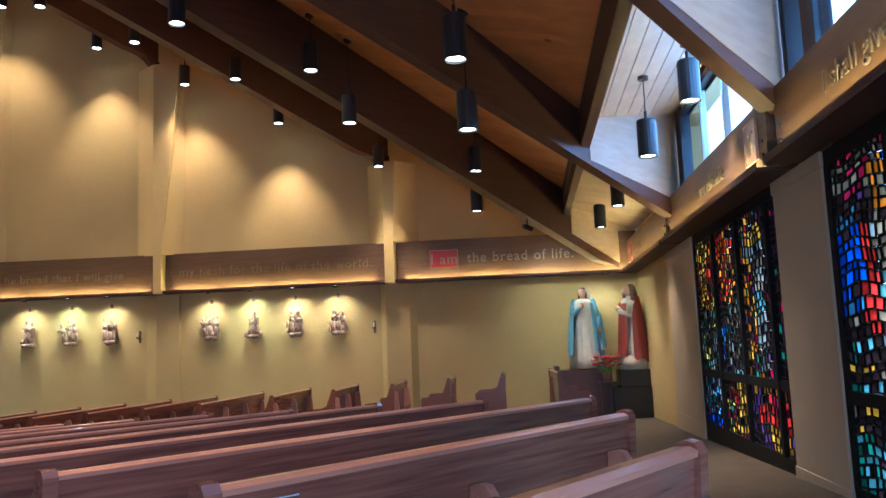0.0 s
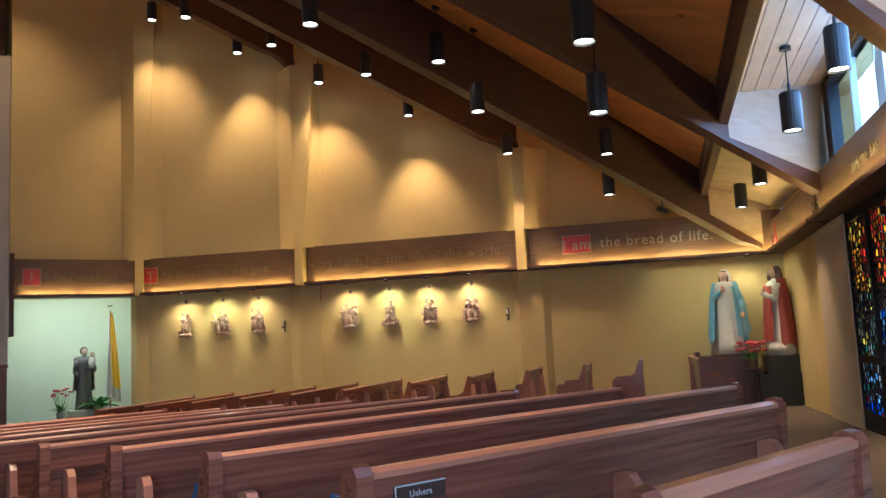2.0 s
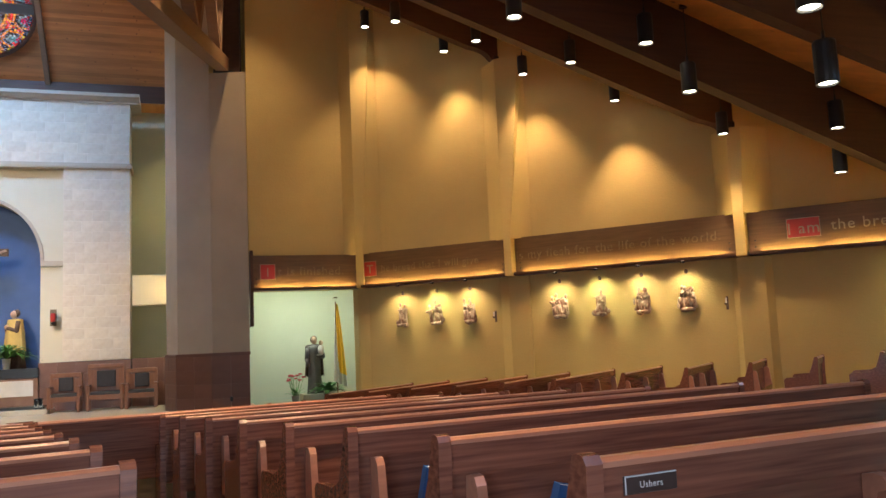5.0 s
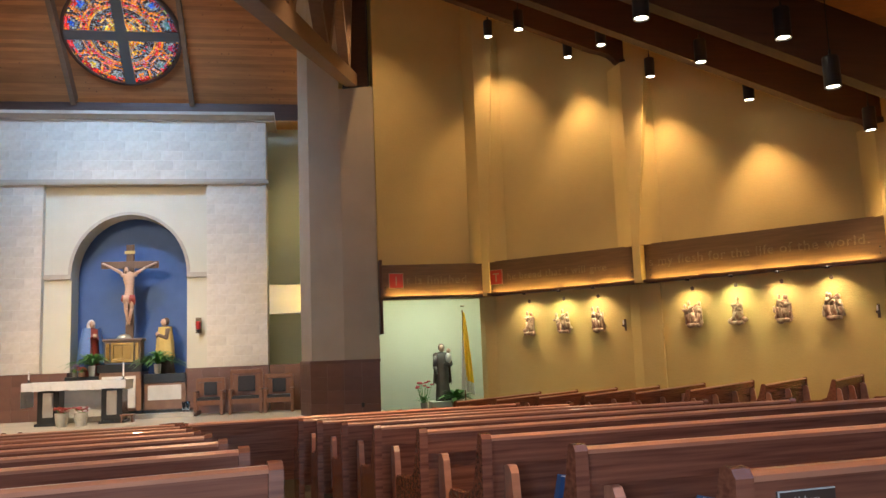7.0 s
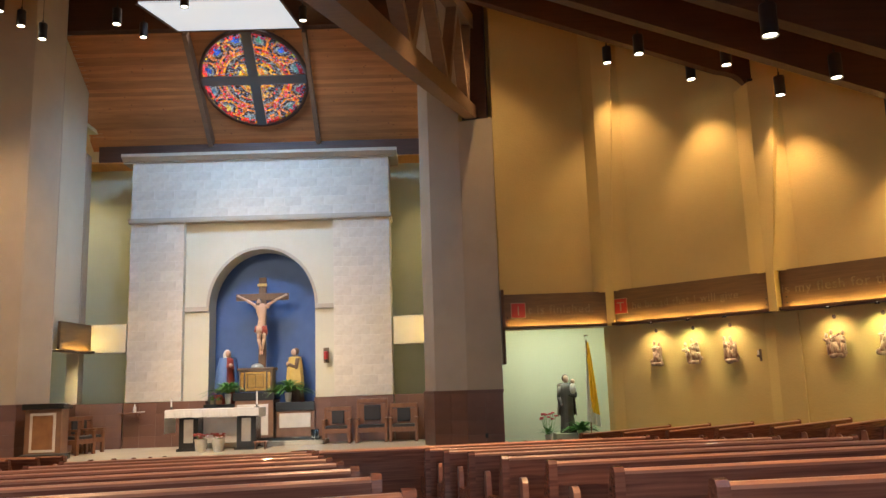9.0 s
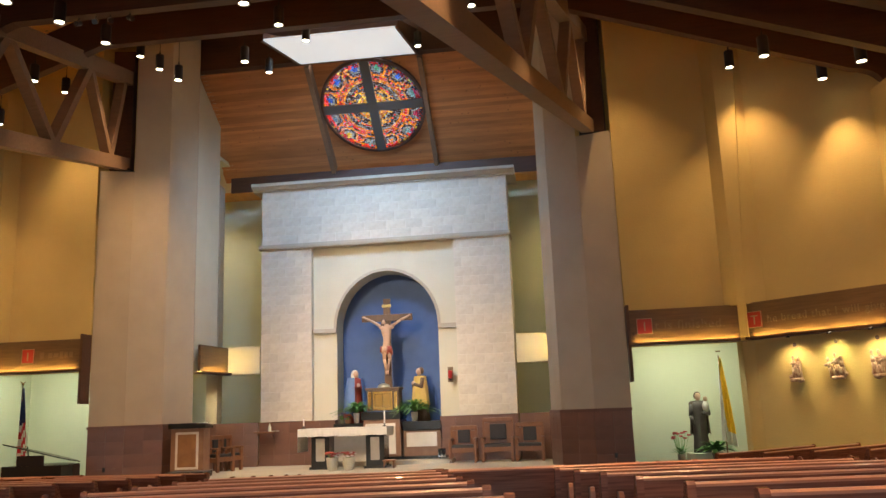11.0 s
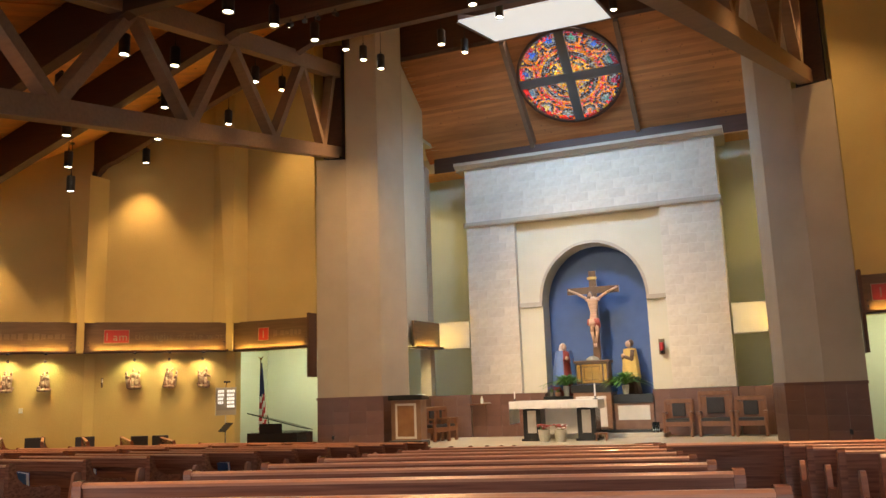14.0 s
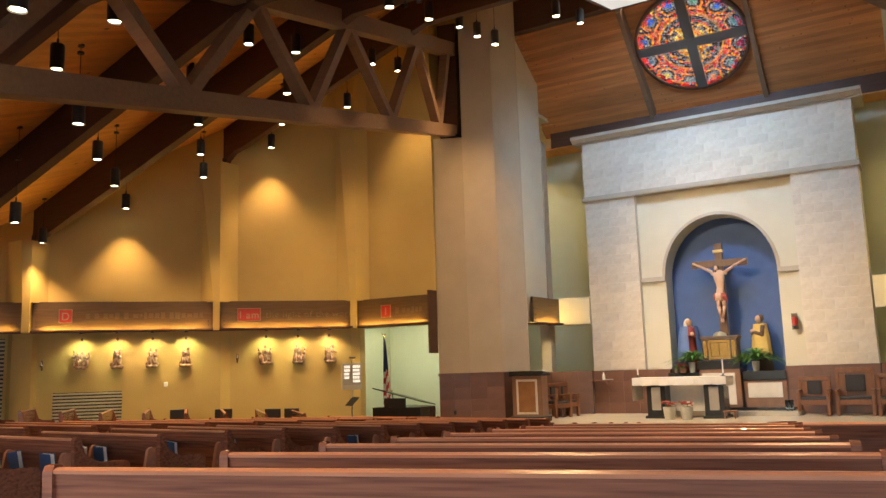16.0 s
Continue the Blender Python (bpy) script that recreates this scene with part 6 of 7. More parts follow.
def armchair(x, y, rz, w, h, label="dark oak armchair with black upholstered seat and back"):
    c = thing("armchair", label, "chair", pose(x, y, STAGE, 0, 0, rz), "sanctuary chairs")
    hw = w / 2 - 0.04
    for sx in (-hw, hw):
        bm = bmesh.new()
        box(bm, sx, -0.26, 0.31, 0.08, 0.08, 0.62, bevel=0.008)
        part("front_leg", bm, OAK, c)
        bm = bmesh.new()
        box(bm, sx, 0.24, h / 2 - 0.02, 0.08, 0.08, h - 0.04, bevel=0.008)
        part("back_leg", bm, OAK, c)
        bm = bmesh.new()
        box(bm, sx, -0.02, 0.65, 0.10, 0.62, 0.05, bevel=0.012)
        part("armrest", bm, OAK, c)
        bm = bmesh.new()
        box(bm, sx, -0.01, 0.33, 0.05, 0.44, 0.12)
        part("side_rail", bm, OAK, c)
    bm = bmesh.new()
    box(bm, 0, -0.27, 0.35, w - 0.16, 0.05, 0.13, bevel=0.006)
    part("front_rail", bm, OAK, c)
    bm = bmesh.new()
    box(bm, 0, -0.03, 0.45, w - 0.17, 0.5, 0.09, bevel=0.025)
    part("seat", bm, LEATHER, c)
    bm = bmesh.new()
    box(bm, 0, 0.24, h - 0.05, w - 0.02, 0.10, 0.12, bevel=0.02)
    part("top_rail", bm, OAK, c)
    for sx in (-1, 1):
        bm = bmesh.new()
        box(bm, sx * (w / 2 - 0.15), 0.24, (h + 0.42) / 2 - 0.05, 0.14, 0.05, h - 0.60)
        part("back_stile", bm, OAK, c)
    bm = bmesh.new()
    box(bm, 0, 0.21, h * 0.5 + 0.22, w - 0.44, 0.08, h * 0.36, bevel=0.02)
    part("back_cushion", bm, LEATHER, c)
    return c


armchair(2.42, 23.9, 0, 0.80, 1.02)
armchair(3.42, 23.95, 0, 0.92, 1.22, "large dark oak presider's armchair with black upholstery")
armchair(4.34, 23.9, 0, 0.82, 1.06)
for y in (22.75, 23.35):
    armchair(-4.5, y, 62, 0.62, 1.0, "plain dark oak chair beside the lectern")

am = thing("lectern", "stone lectern with brown marble front and black top", "lectern", pose(-4.55, 20.75, STAGE, 0, 0, 4))
bm = bmesh.new()
box(bm, 0, 0.25, 0.07, 1.0, 0.62, 0.14, bevel=0.008)
part("base", bm, BLACK_STONE, am)
bm = bmesh.new()
box(bm, 0, 0.25, 0.70, 0.88, 0.50, 1.12, bevel=0.008)
part("body", bm, BROWN_MARBLE, am)
bm = bmesh.new()
for cx, cz, sx, sz in ((0, 1.14, 0.62, 0.06), (0, 0.24, 0.62, 0.06), (-0.28, 0.69, 0.06, 0.84), (0.28, 0.69, 0.06, 0.84)):
    box(bm, cx, -0.008, cz, sx, 0.016, sz)
part("border", bm, MARBLE, am, "white marble border")
bm = bmesh.new()
box(bm, 0, -0.005, 0.69, 0.50, 0.012, 0.84)
part("front_panel", bm, OCHRE_MARBLE, am, "orange-brown veined panel")
bm = bmesh.new()
prism(bm, [(-0.5, -0.06), (0.5, -0.06), (0.5, 0.56), (-0.5, 0.56)], 1.262, [1.40, 1.40, 1.34, 1.34])
part("top", bm, BLACK_STONE, am, "black slanting top")
bk = thing("open_book", "open white book on the lectern", "book", pose(-4.30, 21.12, STAGE + 1.372, 0, 0, 10))
bm = bmesh.new()
box(bm, 0, 0, 0.018, 0.34, 0.24, 0.03, bevel=0.006)
part("pages", bm, PAPER, bk)

# tabernacle, its altar and the ledges
ta = thing("tabernacle_altar", "brown marble side altar with black ledges and white panels", "altar", pose(0, 24.5, STAGE))
bm = bmesh.new()
box(bm, -0.10, 0.42, 0.65, 1.14, 1.0, 1.27, bevel=0.006)
part("middle_block", bm, BROWN_MARBLE, ta)
bm = bmesh.new()
box(bm, -0.12, 0.42, 1.40, 1.22, 1.05, 0.24, bevel=0.008)
part("middle_slab", bm, BLACK_STONE, ta)
bm = bmesh.new()
box(bm, -0.14, -0.088, 0.72, 0.92, 0.03, 0.9, bevel=0.004)
part("white_front", bm, MARBLE, ta)
for x0, x1 in ((-1.64, -0.735), (0.495, 1.66)):
    bm = bmesh.new()
    box(bm, (x0 + x1) / 2, 0.58, 0.47, x1 - x0, 0.9, 0.92, bevel=0.006)
    part("side_block", bm, BROWN_MARBLE, ta)
    bm = bmesh.new()
    box(bm, (x0 + x1) / 2, 0.57, 1.07, x1 - x0, 0.98, 0.26, bevel=0.008)
    part("ledge", bm, BLACK_STONE, ta)
    bm = bmesh.new()
    box(bm, (x0 + x1) / 2, 0.118, 0.66, x1 - x0 - 0.24, 0.025, 0.42, bevel=0.004)
    part("white_panel", bm, MARBLE, ta)
bm = bmesh.new()
box(bm, 0.1, -0.45, 0.06, 4.0, 0.9, 0.12, bevel=0.006)
part("step", bm, STONE_FLOOR, ta)
bm = bmesh.new()
box(bm, 0.1, -0.2, 0.16, 3.6, 0.42, 0.08, bevel=0.006)
part("black_step", bm, BLACK_STONE, ta)

tb = thing("tabernacle", "gilded tabernacle with double doors and small dome", "tabernacle", pose(-0.06, 24.5, STAGE + 1.52))
bm = bmesh.new()
box(bm, 0, 0.22, 0.33, 0.98, 0.52, 0.62, bevel=0.012)
part("case", bm, UMBER, tb)
bm = bmesh.new()
for cx, cz, sx, sz in ((0, 0.565, 0.62, 0.07), (0, 0.085, 0.62, 0.09), (-0.275, 0.32, 0.07, 0.42), (0.275, 0.32, 0.07, 0.42)):
    box(bm, cx, -0.055, cz, sx, 0.03, sz, bevel=0.006)
part("door_surround", bm, BRASS, tb)
for sx in (-1, 1):
    bm = bmesh.new()
    box(bm, sx * 0.118, -0.05, 0.33, 0.226, 0.02, 0.38, bevel=0.006)
    d_ = part("door", bm, BRASS, tb, "gilded door leaf")
    bm = bmesh.new()
    box(bm, sx * 0.118, -0.064, 0.33, 0.12, 0.012, 0.24, bevel=0.004)
    part("door_panel", bm, BRASS, d_)
    bm = bmesh.new()
    box(bm, sx * 0.40, -0.05, 0.34, 0.10, 0.03, 0.5, bevel=0.008)
    part("side_panel", bm, BRASS, tb)
bm = bmesh.new()
box(bm, 0, 0.22, 0.68, 1.10, 0.60, 0.08, bevel=0.02)
part("roof", bm, UMBER, tb)
bm = bmesh.new()
lathe(bm, [(0.20, 0), (0.185, 0.05), (0.14, 0.095), (0.07, 0.125), (0.02, 0.135)], 20, (0, 0.16, 0.72))
part("dome", bm, PEWTER, tb, smooth=True)

cr = thing("crucifix", "wooden cross with carved painted figure in the blue niche", "crucifix", pose(0.0, 25.10, 0))
bm = bmesh.new()
box(bm, 0, 0, 3.16, 0.22, 0.12, 2.96, bevel=0.008)
part("upright", bm, CROSS_WOOD, cr)
bm = bmesh.new()
box(bm, 0, -0.01, 4.03, 1.62, 0.13, 0.21, bevel=0.008)
part("crossbar", bm, CROSS_WOOD, cr)
bm = bmesh.new()
box(bm, 0, -0.085, 4.40, 0.30, 0.03, 0.09, bevel=0.012)
part("scroll", bm, OCHRE, cr)
bm = bmesh.new()
for sx in (-1, 1):
    limb(bm, [(sx * 0.72, -0.10, 4.06), (sx * 0.45, -0.15, 3.92), (sx * 0.19, -0.17, 3.76)], 0.028, 0.050, 0)
    blob(bm, (sx * 0.74, -0.10, 4.07), 0.038, (1.3, 0.7, 0.9), 0, 8)
    blob(bm, (sx * 0.16, -0.16, 3.72), 0.075, (1.1, 0.8, 0.9), 0, 10)
    limb(bm, [(sx * 0.070, -0.17, 3.02), (sx * 0.085 + 0.02, -0.25, 2.72), (sx * 0.025, -0.17, 2.38)], 0.072, 0.034, 0)
    blob(bm, (sx * 0.028, -0.19, 2.30), 0.038, (0.8, 1.2, 1.7), 0, 8)
# chest, ribs and waist, tapering and turned a little
for z, rx, ry in ((3.68, 0.165, 0.10), (3.60, 0.160, 0.105), (3.50, 0.140, 0.095), (3.40, 0.120, 0.080), (3.30, 0.112, 0.072), (3.20, 0.120, 0.080), (3.10, 0.130, 0.090)):
    blob(bm, (0.012 * math.sin(8 * z), -0.17, z), 0.10, (rx / 0.10, ry / 0.10, 1.5), 0, 14)
blob(bm, (-0.07, -0.215, 3.86), 0.072, (0.9, 1, 1.25), 0, 12)
blob(bm, (-0.075, -0.175, 3.885), 0.085, (1.0, 1, 1.15), 1, 12)
for dx in (-0.075, 0.06):
    blob(bm, (-0.07 + dx, -0.19, 3.79), 0.032, (0.9, 0.9, 2.2), 1, 8)
blob(bm, (-0.075, -0.265, 3.79), 0.036, (0.9, 0.8, 1.4), 1, 8)
# loincloth: a knotted band with hanging folds
for i in range(9):
    a = -0.15 + 0.0375 * i
    tube(bm, (a, -0.255 + 0.5 * a * a, 3.12), (a * 1.15, -0.245 + 0.5 * a * a, 2.93 - 0.03 * (i % 3)), 0.030, 0.036, 7)
    bm.faces.ensure_lookup_table()
    for f_ in bm.faces[-9:]:
        f_.material_index = 2
blob(bm, (0, -0.18, 3.06), 0.145, (1.05, 0.62, 0.75), 2, 12)
blob(bm, (0.165, -0.21, 2.94), 0.05, (0.8, 0.8, 2.6), 2, 8)
part("carved_figure", bm, [SKIN, UMBER, ROSE_RED], cr, smooth=True)

statue("mourning_woman_statue", "painted statue in a blue mantle and white veil below the cross", 1.62, [ROSE_RED, NAVY, SKIN, IVORY, IVORY, IVORY], pose(-1.10, 25.25, STAGE + 1.20, 0, 0, 35), "plain")
statue("apostle_statue", "painted statue in an ochre cloak below the cross", 1.62, [UMBER, OCHRE, SKIN, UMBER, IVORY, IVORY], pose(0.98, 25.25, STAGE + 1.20, 0, 0, -50), "apostle")
leafy("fern", "arching green fern in a white vase", pose(-0.92, 24.62, STAGE + 1.20), 130, 0.92, 0.06, 0.62, 31, (0.10, 0.30), SHELL_WHITE)
leafy("fern", "arching green fern in a glazed vase", pose(0.88, 24.62, STAGE + 1.20), 140, 0.98, 0.065, 0.66, 32, (0.11, 0.28), POT)
leafy("violet_flowers", "violet and white flowers in a small pot", pose(-1.42, 24.75, STAGE + 1.20), 10, 0.18, 0.04, 0.4, 33, (0.07, 0.12), POT, ((PETAL_VIOLET, 14, 0.10, 0.035), (PETAL_WHITE, 4, 0.1, 0.03)), 0.12, "flowers")
leafy("dark_red_flowers", "dark red flowers in a brown pot", pose(-1.15, 24.45, STAGE + 1.20), 12, 0.16, 0.05, 0.4, 34, (0.10, 0.12), BROWN_MARBLE, ((ROSE_RED, 10, 0.12, 0.045),), 0.05, "flowers")
sl = thing("sanctuary_lamp", "red glass lamp on a dark wall bracket", "wall lamp", pose(2.0, AY + 0.08, 2.16))
bm = bmesh.new()
box(bm, 0, -0.015, 0, 0.17, 0.03, 0.46, bevel=0.006)
part("back_plate", bm, GILT, sl)
bm = bmesh.new()
lathe(bm, [(0.05, -0.12), (0.065, -0.08), (0.065, 0.10), (0.05, 0.12)], 14, (0, -0.09, 0))
part("glass", bm, RED, sl)
bm = bmesh.new()
lathe(bm, [(0.02, -0.2), (0.05, -0.17), (0.05, -0.125)], 12, (0, -0.09, 0))
part("bracket", bm, BLACK, sl)

# small things round the altar
sh_ = thing("credence_shelf", "small brown wooden shelf on the tiled dado", "shelf", pose(-3.80, 24.60, 0.62))
bm = bmesh.new()
box(bm, 0, -0.10, 0.0, 0.62, 0.24, 0.04, bevel=0.006)
part("board", bm, OAK, sh_)
for x in (-0.22, 0.22):
    bm = bmesh.new()
    prism(bm, [(x - 0.015, 0.02), (x + 0.015, 0.02), (x + 0.015, -0.16), (x - 0.015, -0.16)], [-0.16, -0.16, -0.03, -0.03], -0.02)
    part("bracket", bm, OAK, sh_)
bo = thing("bottle", "clear glass bottle with a white label on the shelf", "bottle", pose(-3.64, 24.50, 0.642))
bm = bmesh.new()
lathe(bm, [(0.045, 0), (0.048, 0.02), (0.048, 0.14), (0.02, 0.19), (0.016, 0.24)], 14)
part("glass", bm, SHELL_WHITE, bo, smooth=True)
nk = thing("folded_napkin", "folded white linen napkin on the shelf", "cloth", pose(-3.46, 24.50, 0.642, 0, 0, 12))
bm = bmesh.new()
box(bm, 0, 0, 0.012, 0.22, 0.14, 0.022, bevel=0.008)
part("linen", bm, CLOTH, nk)
stl = thing("footstool", "low brown wooden stool beside the altar", "stool", pose(0.51, 22.55, STAGE))
bm = bmesh.new()
box(bm, 0, 0, 0.19, 0.34, 0.28, 0.04, bevel=0.008)
part("top", bm, OAK, stl)
for x in (-0.13, 0.13):
    bm = bmesh.new()
    box(bm, x, 0, 0.085, 0.03, 0.24, 0.17)
    part("side", bm, OAK, stl)
for x in (1.76, 1.87):
    gv = thing("glass_candle_holder", "tall clear glass candle holder on the floor", "candle holder", pose(x, 23.65, STAGE), "glass candle holders")
    bm = bmesh.new()
    lathe(bm, [(0.05, 0), (0.05, 0.01), (0.015, 0.04), (0.015, 0.14), (0.05, 0.18), (0.055, 0.42), (0.05, 0.42), (0.045, 0.19)], 14)
    part("glass", bm, CLEAR, gv, smooth=True)
kb = thing("kneeler_bench", "low black-stained bench with a padded top", "bench", pose(-3.88, 19.3, STAGE - 0.15))
bm = bmesh.new()
box(bm, 0, 0.15, 0.17, 0.92, 0.42, 0.34, bevel=0.01)
part("body", bm, PEW, kb)
bm = bmesh.new()
box(bm, 0, 0.15, 0.37, 0.97, 0.46, 0.06, bevel=0.02)
part("pad", bm, LEATHER, kb)

# ---- along the left wall ----
LF2, LF3, LF4 = wall_frame(mir(B), mir(A)), wall_frame(mir(C), mir(B)), wall_frame(mir(D), mir(C))
hb = thing("hymn_board", "lit white hymn board with rows of numerals", "board", LF2 @ Matrix.Translation((3.57, -0.56, 0.62)))
bm = bmesh.new()
box(bm, 0, 0, 0.38, 0.58, 0.08, 0.78, bevel=0.008)
part("case", bm, VENT, hb)
bm = bmesh.new()
box(bm, 0, -0.042, 0.44, 0.54, 0.006, 0.62)
part("numeral_field", bm, POT, hb)
bm = bmesh.new()
rnd = random.Random(5)
for r_ in range(5):
    for c_ in (-0.13, 0.12):
        x = c_ - 0.09
        if r_ == 4 and c_ < 0:
            continue
        for k in range(4 if c_ > 0 else 3):
            w = rnd.uniform(0.03, 0.05)
            box(bm, x + w / 2, -0.046, 0.66 - 0.105 * r_, w, 0.01, 0.07)
            x += w + 0.012
part("numeral_bars", bm, HYMN_GLOW, hb, "white lit numerals")["kind"] = "stuff"
bm = bmesh.new()
tube(bm, (0, 0, 0.77), (0, -0.06, 0.86), 0.01)
tube(bm, (0, -0.06, 0.86), (0, -0.20, 0.92), 0.01)
tube(bm, (-0.09, -0.20, 0.92), (0.09, -0.20, 0.92), 0.025)
part("picture_lamp", bm, BLACK, hb)
bm = bmesh.new()
tube(bm, (0, 0.02, -1.38), (0, 0.02, 0.0), 0.02)
tube(bm, (0, 0.0, -1.38), (0, 0.0, -1.35), 0.2)
part("post", bm, VENT, hb)


def vent(F_, s0, s1, z0, z1, n, label):
    v = thing("wall_vent", label, "vent", F_)
    bm = bmesh.new()
    box(bm, (s0 + s1) / 2, -0.006, (z0 + z1) / 2, s1 - s0, 0.012, z1 - z0)
    part("backing", bm, VENT_DARK, v)
    for i in range(n):
        bm = bmesh.new()
        z = z0 + (z1 - z0) * (i + 0.5) / n
        box(bm, (s0 + s1) / 2, -0.03, z, s1 - s0, 0.035, (z1 - z0) / n * 0.55, bevel=0.003)
        part("slat", bm, VENT, v)


vent(LF3, 0.52, 2.28, 0.0, 0.80, 9, "wide cream slatted vent low on the wall")
vent(LF4, LEN4 - 2.3, LEN4 - 0.72, -0.3, 2.3, 24, "tall pale slatted louvre panel in the wall")
th = thing("thermostat", "small white thermostat on the wall", "thermostat", LF3 @ Matrix.Translation((3.43, 0, 0.94)))
bm = bmesh.new()
box(bm, 0, -0.02, 0, 0.10, 0.04, 0.13, bevel=0.008)
part("cover", bm, SHELL_WHITE, th)


def bracket(F_, s, z):
    b = thing("candle_bracket", "small dark metal candle bracket on the wall", "bracket", F_ @ Matrix.Translation((s, 0, z)), "candle brackets")
    bm = bmesh.new()
    box(bm, 0, -0.01, 0, 0.05, 0.02, 0.26, bevel=0.005)
    part("back_plate", bm, UMBER, b)
    bm = bmesh.new()
    tube(bm, (0, -0.02, -0.06), (0, -0.12, -0.03), 0.010)
    tube(bm, (0, -0.12, -0.04), (0, -0.12, 0.0), 0.03, 0.04)
    part("arm", bm, UMBER, b)
    bm = bmesh.new()
    tube(bm, (0, -0.12, 0.0), (0, -0.12, 0.10), 0.015)
    part("candle", bm, PETAL_WHITE, b)


RF2, RF3 = wall_frame(A, B), wall_frame(B, C)
bracket(RF2, 3.74, 1.55)
bracket(RF3, 4.86, 1.55)
bracket(LF2, 0.30, 1.62)
bracket(LF3, 0.22, 1.55)

pn = thing("grand_piano", "black grand piano with raised lid", "piano", pose(-7.15, 18.6, floor_z(18.6)))
PO = [(-0.78, -0.5), (0.75, -0.5), (0.80, -0.1), (0.70, 0.35), (0.25, 0.75), (-0.30, 0.95), (-0.70, 0.85), (-0.80, 0.5)]
bm = bmesh.new()
prism(bm, PO, 0.62, 0.92)
part("case", bm, BLACK_STONE, pn)
for x, y in ((-0.6, -0.35), (0.6, -0.35), (-0.25, 0.7)):
    bm = bmesh.new()
    tube(bm, (x, y, 0), (x, y, 0.63), 0.05, 0.075, 12)
    part("leg", bm, BLACK_STONE, pn)
bm = bmesh.new()
vs = [(x, y, 0.94 + (0.80 - 0.83 * x - 0.56 * y) * 0.28) for x, y in PO]
lo = [bm.verts.new(v) for v in vs]
hi = [bm.verts.new((x, y, z + 0.025)) for x, y, z in vs]
bm.faces.new(lo[::-1])
bm.faces.new(hi)
for i in range(len(vs)):
    j = (i + 1) % len(vs)
    bm.faces.new((lo[i], lo[j], hi[j], hi[i]))
part("lid", bm, BLACK_STONE, pn)
bm = bmesh.new()
box(bm, -0.1, -0.42, 1.04, 0.7, 0.03, 0.24, bevel=0.008)
part("music_desk", bm, BLACK_STONE, pn)
bm = bmesh.new()
tube(bm, (-0.55, 0.2, 0.92), (-0.62, 0.2, 1.36), 0.015)
part("lid_prop", bm, BLACK_STONE, pn)
ms = thing("music_stand", "black metal music stand", "music stand", pose(-8.55, 18.0, floor_z(18.0), 0, 0, -30))
bm = bmesh.new()
tube(bm, (0, 0, 0.03), (0, 0, 1.05), 0.014)
part("pole", bm, MATT_BLACK, ms)
for k in range(3):
    a = 2 * math.pi * k / 3
    bm = bmesh.new()
    tube(bm, (0, 0, 0.18), (0.28 * math.cos(a), 0.28 * math.sin(a), 0.01), 0.01)
    part("leg", bm, MATT_BLACK, ms)
bm = bmesh.new()
prism(bm, [(-0.25, -0.1), (0.25, -0.1), (0.25, 0.12), (-0.25, 0.12)], [0.98, 0.98, 1.2, 1.2], [0.99, 0.99, 1.21, 1.21])
part("desk", bm, MATT_BLACK, ms)


def side_chair(x, y, rz):
    c = thing("stacking_chair", "dark padded choir chair by the wall", "chair", pose(x, y, floor_z(y), 0, 0, rz), "choir chairs")
    for sx in (-0.2, 0.2):
        for sy in (-0.2, 0.2):
            bm = bmesh.new()
            tube(bm, (sx, sy, 0), (sx, sy, 0.43), 0.013)
            part("leg", bm, BLACK, c)
    bm = bmesh.new()
    box(bm, 0, 0, 0.455, 0.46, 0.46, 0.05, bevel=0.02)
    part("seat", bm, LEATHER, c)
    bm = bmesh.new()
    box(bm, 0, 0.23, 0.80, 0.46, 0.05, 0.34, bevel=0.022)
    part("backrest", bm, LEATHER, c)
    for sx in (-0.2, 0.2):
        bm = bmesh.new()
        tube(bm, (sx, 0.21, 0.43), (sx, 0.235, 0.70), 0.013)
        part("back_post", bm, BLACK, c)


for x, y, rz in ((-10.4, 17.0, 200), (-9.85, 17.2, 190), (-11.6, 16.2, 230), (-12.2, 15.2, 230)):
    side_chair(x, y, rz)

# spotlight on a beam, turned to the corner statues
sc = thing("beam_spot", "small black spotlight under a roof beam", "spotlight", pose(16.4, 9.8, beam_z(16.4, 9.8)), "beam spotlights")
bm = bmesh.new()
tube(bm, (0, 0, 0.0), (0, 0, -0.12), 0.015)
part("stem", bm, BLACK, sc)
bm = bmesh.new()
tube(bm, (-0.08, 0.03, -0.13), (0.10, -0.02, -0.19), 0.045)
part("body", bm, BLACK, sc)
downlight(look((16.53, 9.77, beam_z(16.4, 9.8) - 0.20), (18.6, 10.0, 0.9)), 52, (1.0, 0.88, 0.52), 110, 1.0, 0.04)
SPOT_AIM = ((0.0, 25.0, 3.9), (0.1, 23.1, 0.0), (0.2, 25.4, 2.8), (0.6, 24.8, 4.6))
for i, x in enumerate((-3.45, -3.1, -2.8, -2.4)):
    downlight(look((x, 13.2, centre_z(13.3) - 0.20), SPOT_AIM[i]), (560, 2100, 700, 420)[i], (1.0, 0.80, 0.55), (38, 46, 38, 38)[i], 0.8, 0.06)
    tl = thing("track_spot", "small black spotlight on the beam", "spotlight", pose(x, 13.3, centre_z(13.3), 0, 0, 20 * i), "track spotlights")
    bm = bmesh.new()
    tube(bm, (0, 0, 0), (0, 0, -0.08), 0.012)
    part("stem", bm, BLACK, tl)
    bm = bmesh.new()
    tube(bm, (0, 0.05, -0.08), (0, -0.09, -0.16), 0.05)
    part("can", bm, BLACK, tl)


